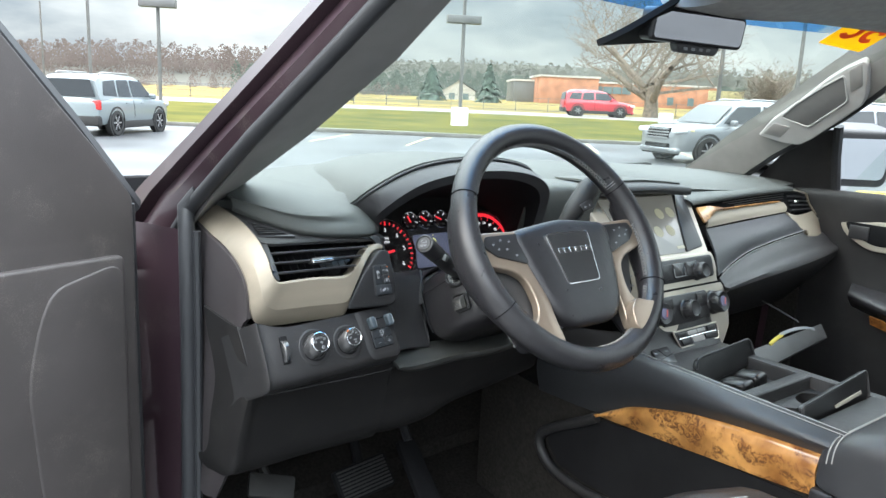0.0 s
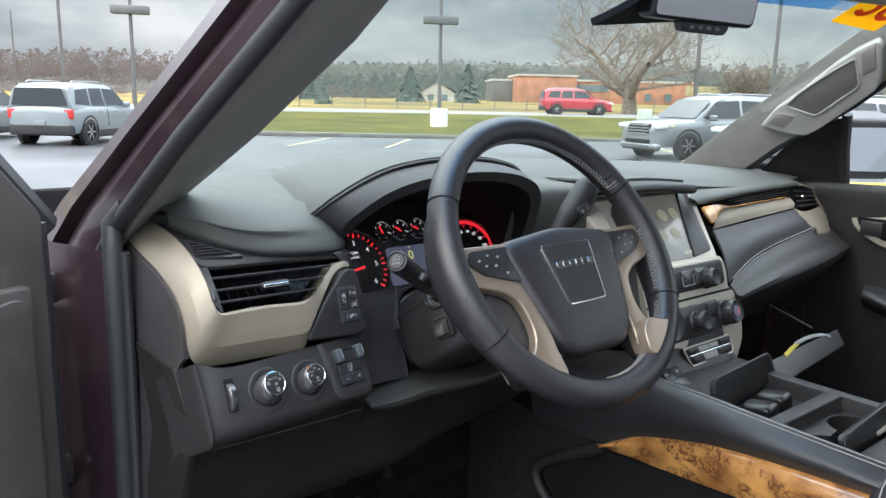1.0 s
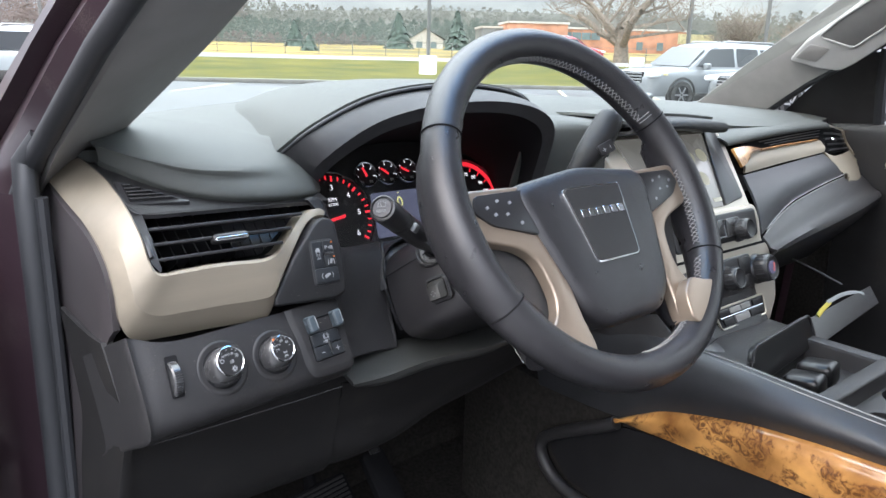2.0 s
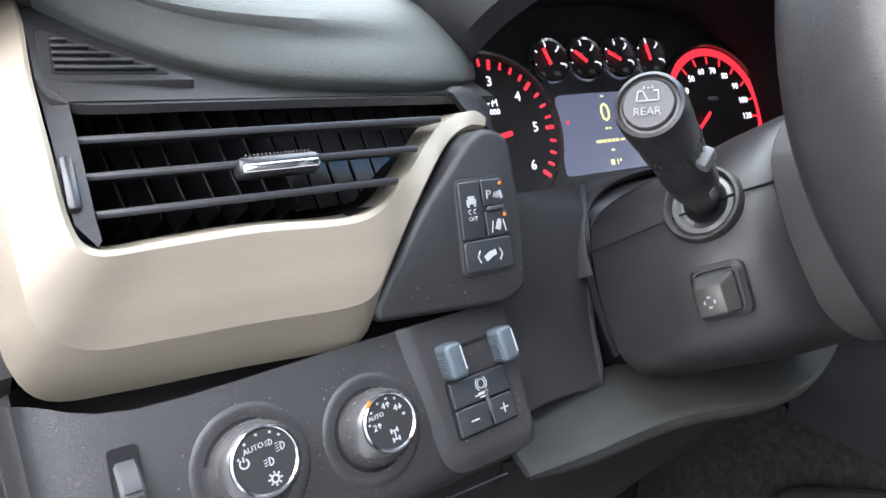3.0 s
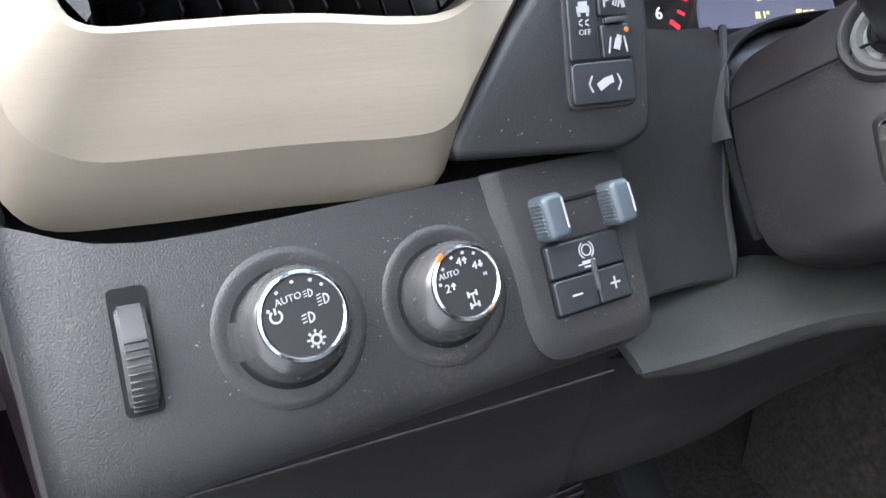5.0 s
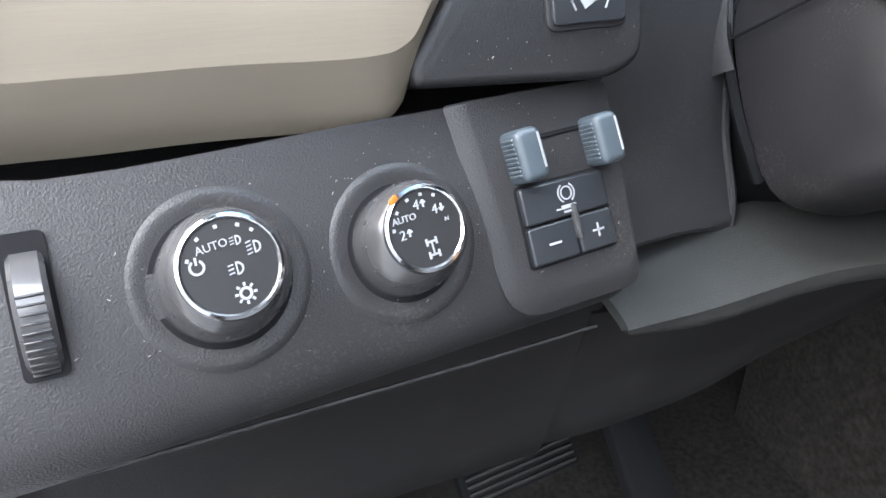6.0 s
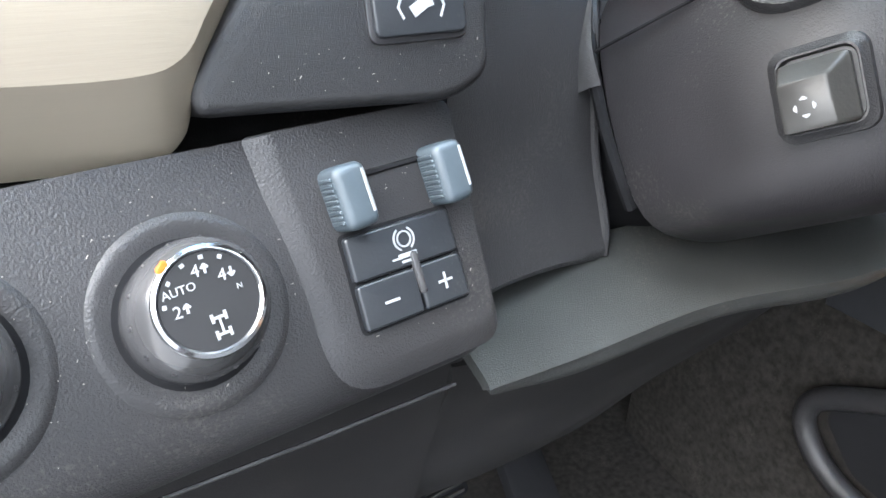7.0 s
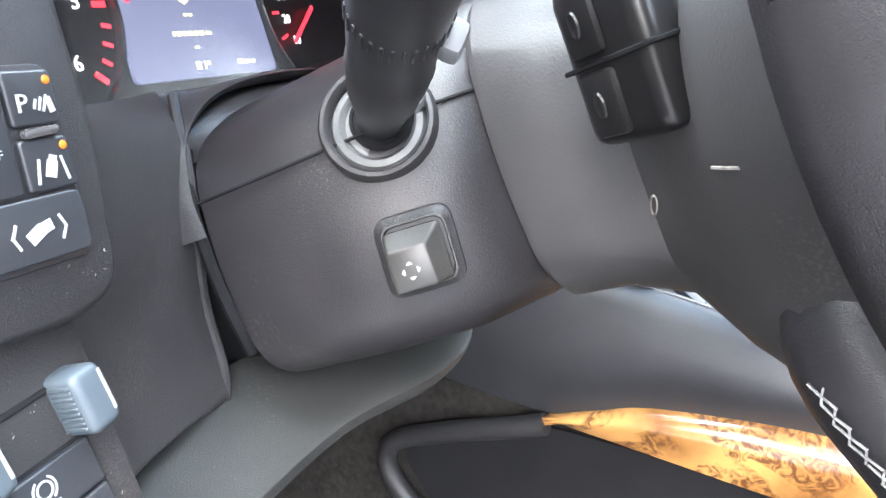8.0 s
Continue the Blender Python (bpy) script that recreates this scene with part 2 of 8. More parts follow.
M_CLUSTER_GLASS = glass_material("cluster_lens", rough=0.22, clear=0.97, sheen=0.12)
M_RIM0 = material("bare_bolt_steel", (0.30, 0.30, 0.31), 0.35, metal=0.9, vary=0.15, scale=200)
M_METAL = material("worn_pedal_metal", (0.022, 0.021, 0.020), 0.6, metal=0.0, vary=0.2, scale=50)


# ---- mesh helpers ----
def frame_of(o, u, w):
    """A placing whose x runs along u and whose z points out along w, with its origin at o."""
    w = Vector(w).normalized()
    u = (Vector(u) - Vector(u).dot(w) * w).normalized()
    v = w.cross(u)
    return Matrix.Translation(o) @ Matrix((u, v, w)).transposed().to_4x4()


def thing(name, label, category, group="", kind="", at=None):
    ob = new(name)
    ob.empty_display_size = 0.02
    if at is not None:
        ob.matrix_world = at if isinstance(at, Matrix) else Matrix.Translation(at)
    return tagged(ob, label, category, group, kind)


def part(name, bm, mat, parent=None, label="", smooth=True, angle=40):
    """Links a bmesh, laid out in the world's own place, as one mesh object under a thing or a part."""
    me = bpy.data.meshes.new(name)
    if smooth:
        cos = math.cos(radians(angle))
        for f in bm.faces:
            f.smooth = True
        for e in bm.edges:
            if len(e.link_faces) == 2 and e.link_faces[0].normal.dot(e.link_faces[1].normal) < cos:
                e.smooth = False
    bm.to_mesh(me)
    bm.free()
    for m in mat if isinstance(mat, (list, tuple)) else [mat]:
        me.materials.append(m)
    ob = new(name, me)
    if parent is not None:
        ob.parent = parent
        ob.matrix_parent_inverse = parent.matrix_basis.inverted() if parent.parent is None else Matrix()
    if label:
        ob["label"] = label
    return ob


def solo(name, bm, mat, label, category, group="", kind="", **kw):
    return tagged(part(name, bm, mat, None, **kw), label, category, group, kind)


def loft(rows, closed=False, caps=False, bm=None):
    """A skin over rows of points; closed: each row is a ring."""
    bm = bm or bmesh.new()
    vs = [[bm.verts.new(p) for p in row] for row in rows]
    k = len(rows[0])
    for a, b in zip(vs[:-1], vs[1:]):
        for i in range(k if closed else k - 1):
            j = (i + 1) % k
            bm.faces.new((a[i], a[j], b[j], b[i]))
    if caps:
        bm.faces.new(list(reversed(vs[0])))
        bm.faces.new(vs[-1])
    bm.normal_update()
    bmesh.ops.recalc_face_normals(bm, faces=bm.faces)
    return bm


def smooth_line(pts, n=8, closed=False):
    """A Catmull-Rom line through points."""
    p = [Vector(q) for q in pts]
    k = len(p)
    out = []
    for i in range(k if closed else k - 1):
        a, b, c, d = ((p[(i + j) % k] if closed else p[min(max(i + j, 0), k - 1)]) for j in (-1, 0, 1, 2))
        for s in range(n):
            t = s / n
            out.append(0.5 * ((2 * b) + (c - a) * t + (2 * a - 5 * b + 4 * c - d) * t * t + (3 * b - a - 3 * c + d) * t ** 3))
    if not closed:
        out.append(p[-1])
    return out


def skin(rows, nu=6, nv=6, thick=0.0):
    """A smooth sheet through a coarse net of points, with a thickness."""
    fine = [smooth_line(r, nu) for r in rows]
    cols = [smooth_line([r[i] for r in fine], nv) for i in range(len(fine[0]))]
    grid = [[c[j] for c in cols] for j in range(len(cols[0]))]
    if not thick:
        return loft(grid)
    nr, nc = len(grid), len(grid[0])
    back = []
    for i in range(nr):
        row = []
        for j in range(nc):
            du = grid[min(i + 1, nr - 1)][j] - grid[max(i - 1, 0)][j]
            dv = grid[i][min(j + 1, nc - 1)] - grid[i][max(j - 1, 0)]
            nn = du.cross(dv)
            row.append(grid[i][j] - nn.normalized() * thick if nn.length > 1e-12 else grid[i][j].copy())
        back.append(row)
    loop = lambda g: [*g[0], *[r[-1] for r in g[1:]], *reversed(g[-1][:-1]), *[r[0] for r in reversed(g[1:-1])]]
    bm = loft(grid)
    loft(back, bm=bm)
    loft([loop(grid), loop(back)], closed=True, bm=bm)
    bmesh.ops.remove_doubles(bm, verts=bm.verts[:], dist=1e-6)
    bmesh.ops.recalc_face_normals(bm, faces=bm.faces)
    return bm


def round_poly(pts, r, n=4):
    """A flat outline with rounded corners. r: one radius, or one for each corner."""
    pts = [Vector(p).to_2d() if len(p) > 2 else Vector(p) for p in pts]
    out = []
    k = len(pts)
    for i, p in enumerate(pts):
        rad = r[i] if isinstance(r, (list, tuple)) else r
        a, b = pts[i - 1] - p, pts[(i + 1) % k] - p
        d = min(rad, a.length * 0.45, b.length * 0.45)
        if d < 1e-6:
            out.append(p.copy())
            continue
        s, e = p + a.normalized() * d, p + b.normalized() * d
        for j in range(n + 1):
            t = j / n
            out.append((1 - t) ** 2 * s + 2 * t * (1 - t) * p + t * t * e)
    return out


def plate(outline, m, thick, bevel=0.0, seg=2, front=0.0, dome=0.0):
    """A solid slab: a flat outline in the plane of m, its face at height front, going back by thick, with rounded front edges."""
    bm = bmesh.new()
    top = [bm.verts.new((p[0], p[1], front)) for p in outline]
    f = bm.faces.new(top)
    bm.normal_update()
    if f.normal.z < 0:
        f.normal_flip()
        bm.normal_update()
    bot = [bm.verts.new((p[0], p[1], front - thick)) for p in outline]
    k = len(top)
    for i in range(k):
        bm.faces.new((top[i], top[(i + 1) % k], bot[(i + 1) % k], bot[i]))
    bm.faces.new(list(reversed(bot)))
    bmesh.ops.recalc_face_normals(bm, faces=bm.faces)
    if bevel:
        es = [e for e in bm.edges if all(abs(v.co.z - front) < 1e-7 for v in e.verts)]
        bmesh.ops.bevel(bm, geom=es, offset=bevel, segments=seg, profile=0.5, affect="EDGES", clamp_overlap=True)
    bm.transform(m)
    bm.normal_update()
    return bm


def box(sx, sy, sz, m=None, bevel=0.0, seg=2):
    bm = bmesh.new()
    bmesh.ops.create_cube(bm, size=1, matrix=Matrix.Diagonal((sx, sy, sz, 1)))
    if bevel:
        bmesh.ops.bevel(bm, geom=bm.edges[:], offset=bevel, segments=seg, profile=0.5, affect="EDGES", clamp_overlap=True)
    if m is not None:
        bm.transform(m if isinstance(m, Matrix) else Matrix.Translation(m))
    bm.normal_update()
    return bm


def lathe(profile, m=None, n=32, cap=True):
    """A turned solid from (radius, height) pairs."""
    rows = [[Vector((r * math.cos(2 * math.pi * i / n), r * math.sin(2 * math.pi * i / n), h)) for i in range(n)] for r, h in profile]
    bm = loft(rows, closed=True, caps=cap)
    if m is not None:
        bm.transform(m)
    bm.normal_update()
    return bm


def tube(path, radius, n=10, caps=True, bm=None, flat=1.0):
    """A round bar along a line; radius: one, or one for each point."""
    path = [Vector(p) for p in path]
    rows = []
    side = None
    for i, p in enumerate(path):
        d = (path[min(i + 1, len(path) - 1)] - path[max(i - 1, 0)]).normalized()
        if side is None:
            side = d.orthogonal().normalized()
        side = (side - side.dot(d) * d).normalized()
        up = d.cross(side)
        r = radius[i] if isinstance(radius, (list, tuple)) else radius
        rows.append([p + r * (math.cos(2 * math.pi * k / n) * side + flat * math.sin(2 * math.pi * k / n) * up) for k in range(n)])
    return loft(rows, closed=True, caps=caps, bm=bm)


def join(*bms):
    out = bmesh.new()
    for b in bms:
        me = bpy.data.meshes.new("tmp")
        b.to_mesh(me)
        b.free()
        out.from_mesh(me)
        bpy.data.meshes.remove(me)
    out.normal_update()
    return out


def text_mesh(body, size, m, depth=0.0002, align="CENTER"):
    cu = bpy.data.curves.new("tmp_text", "FONT")
    cu.body, cu.size, cu.extrude, cu.align_x, cu.align_y = body, size, depth, align, "CENTER"
    cu.resolution_u = 2
    ob = new("tmp_text", cu)
    bpy.context.view_layer.update()
    me = bpy.data.meshes.new_from_object(ob.evaluated_get(bpy.context.evaluated_depsgraph_get()))
    bpy.data.objects.remove(ob)
    bpy.data.curves.remove(cu)
    bm = bmesh.new()
    bm.from_mesh(me)
    bpy.data.meshes.remove(me)
    bm.transform(m)
    bm.normal_update()
    return bm


def bars(rects, m, depth=0.0003):
    """Flat print: (x, y, width, height, turn in degrees) rectangles in the plane of m."""
    out = []
    for x, y, w, h, *a in rects:
        out.append(box(w, h, depth, m @ pose(x, y, depth / 2, 0, 0, a[0] if a else 0)))
    return join(*out)


def ring(r0, r1, m, depth=0.0003, n=40, a0=0.0, a1=360.0):
    bm = bmesh.new()
    k = max(3, int(n * (a1 - a0) / 360))
    rows = []
    for r, h in ((r0, 0), (r0, depth), (r1, depth), (r1, 0)):
        rows.append([Vector((r * math.cos(radians(a0 + (a1 - a0) * i / k)), r * math.sin(radians(a0 + (a1 - a0) * i / k)), h)) for i in range(k + 1)])
    bm = loft(rows)
    bm.transform(m)
    bm.normal_update()
    return bm


# ---- dashboard: pads, hood, champagne trim, vents ----
dash = thing("dashboard", "dark grey leather-wrapped car dashboard with champagne trim and air vents", "dashboard", at=(-0.2, 0.4, 1.1))
part("top_cover", skin([
    [(-0.79, 0.36, 1.283), (-0.60, 0.30, 1.285), (-0.42, 0.30, 1.300), (-0.20, 0.26, 1.290), (0.05, 0.25, 1.300), (0.25, 0.235, 1.277), (0.55, 0.245, 1.262), (0.80, 0.30, 1.262)],
    [(-0.79, 0.45, 1.288), (-0.60, 0.40, 1.300), (-0.42, 0.40, 1.318), (-0.20, 0.36, 1.318), (0.05, 0.34, 1.316), (0.25, 0.32, 1.298), (0.55, 0.34, 1.283), (0.80, 0.38, 1.270)],
    [(-0.78, 0.56, 1.284), (-0.60, 0.58, 1.298), (-0.42, 0.60, 1.310), (-0.20, 0.60, 1.312), (0.05, 0.60, 1.310), (0.25, 0.60, 1.302), (0.55, 0.56, 1.290), (0.78, 0.52, 1.272)],
    [(-0.74, 0.66, 1.262), (-0.60, 0.74, 1.270), (-0.42, 0.80, 1.275), (-0.20, 0.84, 1.275), (0.05, 0.84, 1.275), (0.25, 0.82, 1.275), (0.55, 0.74, 1.268), (0.74, 0.62, 1.258)],
], 4, 5, 0.012), M_VINYL, dash)

# raised brow behind the instruments
part("brow", skin([
    [(-0.575, 0.256, 1.290), (-0.553, 0.228, 1.317), (-0.50, 0.225, 1.342), (-0.45, 0.224, 1.354), (-0.39, 0.220, 1.360), (-0.33, 0.212, 1.359), (-0.280, 0.205, 1.350), (-0.248, 0.210, 1.335), (-0.236, 0.225, 1.312)],
    [(-0.568, 0.30, 1.297), (-0.545, 0.28, 1.324), (-0.50, 0.28, 1.347), (-0.45, 0.29, 1.357), (-0.39, 0.29, 1.361), (-0.33, 0.28, 1.358), (-0.275, 0.265, 1.347), (-0.240, 0.26, 1.330), (-0.222, 0.265, 1.306)],
    [(-0.548, 0.42, 1.304), (-0.530, 0.41, 1.326), (-0.49, 0.41, 1.344), (-0.44, 0.41, 1.351), (-0.38, 0.41, 1.352), (-0.31, 0.40, 1.346), (-0.24, 0.38, 1.332), (-0.20, 0.37, 1.318), (-0.17, 0.36, 1.302)],
    [(-0.520, 0.54, 1.296), (-0.505, 0.54, 1.310), (-0.47, 0.545, 1.322), (-0.42, 0.55, 1.328), (-0.36, 0.55, 1.328), (-0.28, 0.54, 1.325), (-0.20, 0.52, 1.318), (-0.15, 0.51, 1.310), (-0.12, 0.50, 1.300)],
], 5, 5, 0.006), M_VINYL, dash, "soft grey brow over the gauges")
seam_line = smooth_line([(-0.576, 0.254, 1.290), (-0.555, 0.225, 1.318), (-0.50, 0.222, 1.3435), (-0.45, 0.221, 1.356), (-0.39, 0.217, 1.362), (-0.33, 0.209, 1.361), (-0.280, 0.202, 1.352), (-0.246, 0.207, 1.336)], 8)
part("seam_welt", tube(seam_line, 0.0022, 8), M_RUBBER, dash)
M_VISOR = material("soft_black_visor", (0.024, 0.024, 0.026), 0.46, spec=0.45, vary=0.1, scale=20, grain=0.4, grain_scale=1100, kind="leather")
# visor band from the seam down to the mouth of the gauge pocket
outer = smooth_line([(-0.576, 0.256, 1.288), (-0.556, 0.226, 1.316), (-0.50, 0.223, 1.341), (-0.45, 0.222, 1.353), (-0.39, 0.218, 1.359), (-0.33, 0.210, 1.358), (-0.280, 0.203, 1.349), (-0.247, 0.206, 1.333), (-0.232, 0.212, 1.300), (-0.236, 0.235, 1.20)], 6)
lip = smooth_line([(-0.556, 0.240, 1.262), (-0.545, 0.208, 1.292), (-0.50, 0.196, 1.322), (-0.45, 0.188, 1.338), (-0.39, 0.178, 1.346), (-0.33, 0.166, 1.346), (-0.285, 0.158, 1.337), (-0.254, 0.160, 1.318), (-0.242, 0.172, 1.285), (-0.244, 0.20, 1.20)], 6)
inner = smooth_line([(-0.544, 0.245, 1.250), (-0.533, 0.216, 1.281), (-0.49, 0.203, 1.309), (-0.445, 0.194, 1.324), (-0.39, 0.184, 1.333), (-0.335, 0.172, 1.333), (-0.293, 0.165, 1.324), (-0.266, 0.168, 1.306), (-0.256, 0.180, 1.275), (-0.258, 0.205, 1.20)], 6)
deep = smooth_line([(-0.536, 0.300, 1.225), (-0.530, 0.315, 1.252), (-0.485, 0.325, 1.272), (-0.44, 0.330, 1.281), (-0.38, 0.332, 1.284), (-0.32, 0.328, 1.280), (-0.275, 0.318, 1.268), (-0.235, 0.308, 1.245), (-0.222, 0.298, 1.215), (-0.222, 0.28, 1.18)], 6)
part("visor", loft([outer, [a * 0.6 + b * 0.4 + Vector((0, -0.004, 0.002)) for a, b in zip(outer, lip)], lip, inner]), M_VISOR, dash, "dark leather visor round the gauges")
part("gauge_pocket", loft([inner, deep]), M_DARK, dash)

# driver-side knee pad over the vent
knee = [(-0.746, (0.305, 1.286), (0.300, 1.291), (0.315, 1.299), (0.36, 1.300)), (-0.722, (0.258, 1.271), (0.245, 1.280), (0.268, 1.296), (0.42, 1.304)),
        (-0.69, (0.228, 1.259), (0.214, 1.269), (0.242, 1.291), (0.46, 1.306)), (-0.65, (0.214, 1.252), (0.200, 1.263), (0.232, 1.289), (0.46, 1.309)),
        (-0.60, (0.214, 1.247), (0.202, 1.258), (0.236, 1.287), (0.38, 1.305)), (-0.562, (0.222, 1.245), (0.212, 1.255), (0.245, 1.283), (0.30, 1.296)),
        (-0.538, (0.240, 1.245), (0.235, 1.252), (0.258, 1.272), (0.285, 1.282))]
part("vent_pad", skin([[(x, p[0][0] + 0.012, p[0][1] + 0.002) for x, *p in knee], [(x, p[0][0] + 0.002, p[0][1] - 0.001) for x, *p in knee], [(x, p[1][0] + 0.004, (p[0][1] + p[1][1]) / 2) for x, *p in knee],
                        [(x, p[1][0] + 0.001, p[1][1] + 0.001) for x, *p in knee], [(x, p[1][0] + 0.010, p[1][1] + 0.014) for x, *p in knee], [(x, p[2][0], p[2][1] + 0.003) for x, *p in knee], [(x, p[3][0] - 0.03, p[3][1] + 0.006) for x, *p in knee], [(x, p[3][0], p[3][1] + 0.004) for x, *p in knee], [(x, p[3][0] + 0.006, p[3][1] - 0.004) for x, *p in knee]], 6, 5), M_VINYL, dash, "grained leather pad over the side vent")
part("speaker_grille", plate(round_poly([(-0.735, 0.452), (-0.690, 0.500), (-0.575, 0.520), (-0.560, 0.605), (-0.715, 0.590)], 0.012), frame_of((0, 0.47, 1.3035), (1, 0, 0.07), (-0.07, -0.02, 1)) @ Matrix.Translation((0, -0.47, 0.006)), 0.008, 0.0015), M_SOFT, dash, "perforated speaker grille")

part("pad_seam", tube(smooth_line([(x, p[3][0] + 0.004, p[3][1] + 0.004) for x, *p in knee], 6), 0.0016, 7), M_RUBBER, dash)

# champagne trim band round the side vent
band = [((-0.784, 0.365, 1.272), (-0.752, 0.345, 1.288)), ((-0.782, 0.29, 1.256), (-0.752, 0.272, 1.281)), ((-0.781, 0.217, 1.242), (-0.754, 0.205, 1.267)),
        ((-0.780, 0.178, 1.223), (-0.753, 0.169, 1.246)), ((-0.779, 0.162, 1.195), (-0.751, 0.153, 1.223)), ((-0.778, 0.159, 1.172), (-0.744, 0.149, 1.2135)),
        ((-0.768, 0.159, 1.155), (-0.722, 0.151, 1.213)), ((-0.74, 0.157, 1.1525), (-0.70, 0.153, 1.213)), ((-0.70, 0.156, 1.152), (-0.68, 0.155, 1.212)),
        ((-0.655, 0.154, 1.151), (-0.656, 0.157, 1.2095)), ((-0.6425, 0.154, 1.1555), (-0.640, 0.159, 1.2095)), ((-0.637, 0.155, 1.169), (-0.627, 0.164, 1.2135)),
        ((-0.623, 0.162, 1.190), (-0.611, 0.175, 1.223)), ((-0.605, 0.172, 1.212), (-0.592, 0.188, 1.236)), ((-0.588, 0.184, 1.2265), (-0.577, 0.195, 1.2400)),
        ((-0.574, 0.190, 1.232), (-0.565, 0.1965, 1.2410)), ((-0.562, 0.192, 1.232), (-0.559, 0.195, 1.237))]
oo = smooth_line([b[0] for b in band], 5)
ii = smooth_line([b[1] for b in band], 5)
prof = []
for a, b in zip(oo, ii):
    d = b - a
    wide = min(1.0, d.length / 0.06)
    prof.append([a + Vector((0, 0.02, 0.004)), a, a + 0.12 * d + Vector((0, -0.0045, 0.001)) * (0.4 + 0.6 * wide), a + 0.36 * d + Vector((0, -0.0100, 0.002)) * (0.3 + 0.7 * wide),
                 a + 0.62 * d + Vector((0, -0.0080, 0.003)) * (0.35 + 0.65 * wide), a + 0.94 * d + Vector((0, -0.0035, 0.0015)), b + Vector((0, -0.0008, 0)), b + Vector((0, 0.016, -0.004))])
part("vent_trim", loft([list(c) for c in zip(*[[q for q in row] for row in prof])]), M_TRIM, dash, "satin champagne band sweeping round the vent", angle=13)

# side vent: dark pocket, three long slats, upright vanes, a chromed tab
vent = part("side_vent", skin([
    [(-0.752, 0.345, 1.285), (-0.738, 0.30, 1.283), (-0.70, 0.248, 1.271), (-0.64, 0.228, 1.259), (-0.545, 0.235, 1.252)],
    [(-0.752, 0.265, 1.280), (-0.742, 0.235, 1.272), (-0.70, 0.215, 1.263), (-0.64, 0.210, 1.255), (-0.545, 0.220, 1.249)],
    [(-0.753, 0.203, 1.265), (-0.745, 0.188, 1.2575), (-0.70, 0.191, 1.2545), (-0.64, 0.197, 1.2515), (-0.545, 0.207, 1.2460)],
], 4, 4, 0.004), M_PLASTIC, dash)
part("vent_side_frame", loft([[(-0.753, 0.203, 1.265), (-0.752, 0.170, 1.245), (-0.750, 0.153, 1.222), (-0.744, 0.150, 1.214)],
                              [(-0.744, 0.188, 1.2575), (-0.7435, 0.170, 1.241), (-0.743, 0.155, 1.2225), (-0.7425, 0.150, 1.216)]]), M_PLASTIC, dash)
part("vent_thumb_wheel", box(0.005, 0.006, 0.022, frame_of((-0.7490, 0.163, 1.2335), (1, 0, 0), (0, -0.72, 0.69)) @ pose(0, 0, 0, 90), 0.002), M_PLASTIC2, dash)
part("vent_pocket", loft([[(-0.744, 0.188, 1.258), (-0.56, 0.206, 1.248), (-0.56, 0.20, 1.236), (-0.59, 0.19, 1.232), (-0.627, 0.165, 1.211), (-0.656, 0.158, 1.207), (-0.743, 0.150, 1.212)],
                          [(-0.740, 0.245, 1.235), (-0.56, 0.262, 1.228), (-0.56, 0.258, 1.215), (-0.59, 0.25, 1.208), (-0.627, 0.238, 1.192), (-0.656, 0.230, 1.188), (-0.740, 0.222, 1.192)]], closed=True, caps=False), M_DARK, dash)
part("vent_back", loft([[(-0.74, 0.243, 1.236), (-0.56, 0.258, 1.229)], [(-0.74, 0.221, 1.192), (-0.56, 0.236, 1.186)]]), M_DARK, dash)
for a, b in (((-0.744, 0.179, 1.2454), (-0.583, 0.196, 1.2370)), ((-0.744, 0.169, 1.2340), (-0.600, 0.185, 1.2272)), ((-0.743, 0.159, 1.2226), (-0.6145, 0.174, 1.2172))):
    a, b = Vector(a), Vector(b)
    u = (b - a).normalized()
    b = b - u * 0.010
    w = Vector((0, -0.96, 0.28))
    part("slat", plate(round_poly([(0, -0.0016), ((b - a).length, -0.0016), ((b - a).length, 0.0016), (0, 0.0016)], 0.0012, 2), frame_of(a, u, w), 0.022, 0.0012), M_PLASTIC2, vent)
for k in range(15):
    x = -0.736 + 0.0118 * k
    shut = k > 6
    y, z = 0.205 + 0.09 * (x + 0.742), 1.226 - 0.045 * (x + 0.742)
    part("vane", box(0.0012 if not shut else 0.0106, 0.020 if not shut else 0.0012, 0.052, pose(x, y, z, -38, 0, 18 if not shut else 6), 0.0005, 1), M_PLASTIC2, vent)
tab = frame_of((-0.6735, 0.168, 1.2312), (1, 0.10, -0.05), (0, -0.90, 0.43))
part("tab", box(0.034, 0.008, 0.012, tab, 0.0028, 3), M_PLASTIC2, vent)
part("tab_chrome", plate(round_poly([(-0.0155, -0.0030), (0.0155, -0.0030), (0.0155, 0.0006), (-0.0155, 0.0006)], 0.0012), tab, 0.003, 0.0006, front=0.0068), M_CHROME, vent, "chrome strip on the vent tab")
part("tab_ribs", join(*[box(0.0008, 0.0012, 0.007, tab @ pose(-0.013 + 0.0016 * k, 0.0042, 0.001), 0.0002, 1) for k in range(17)]), M_PLASTIC2, vent)
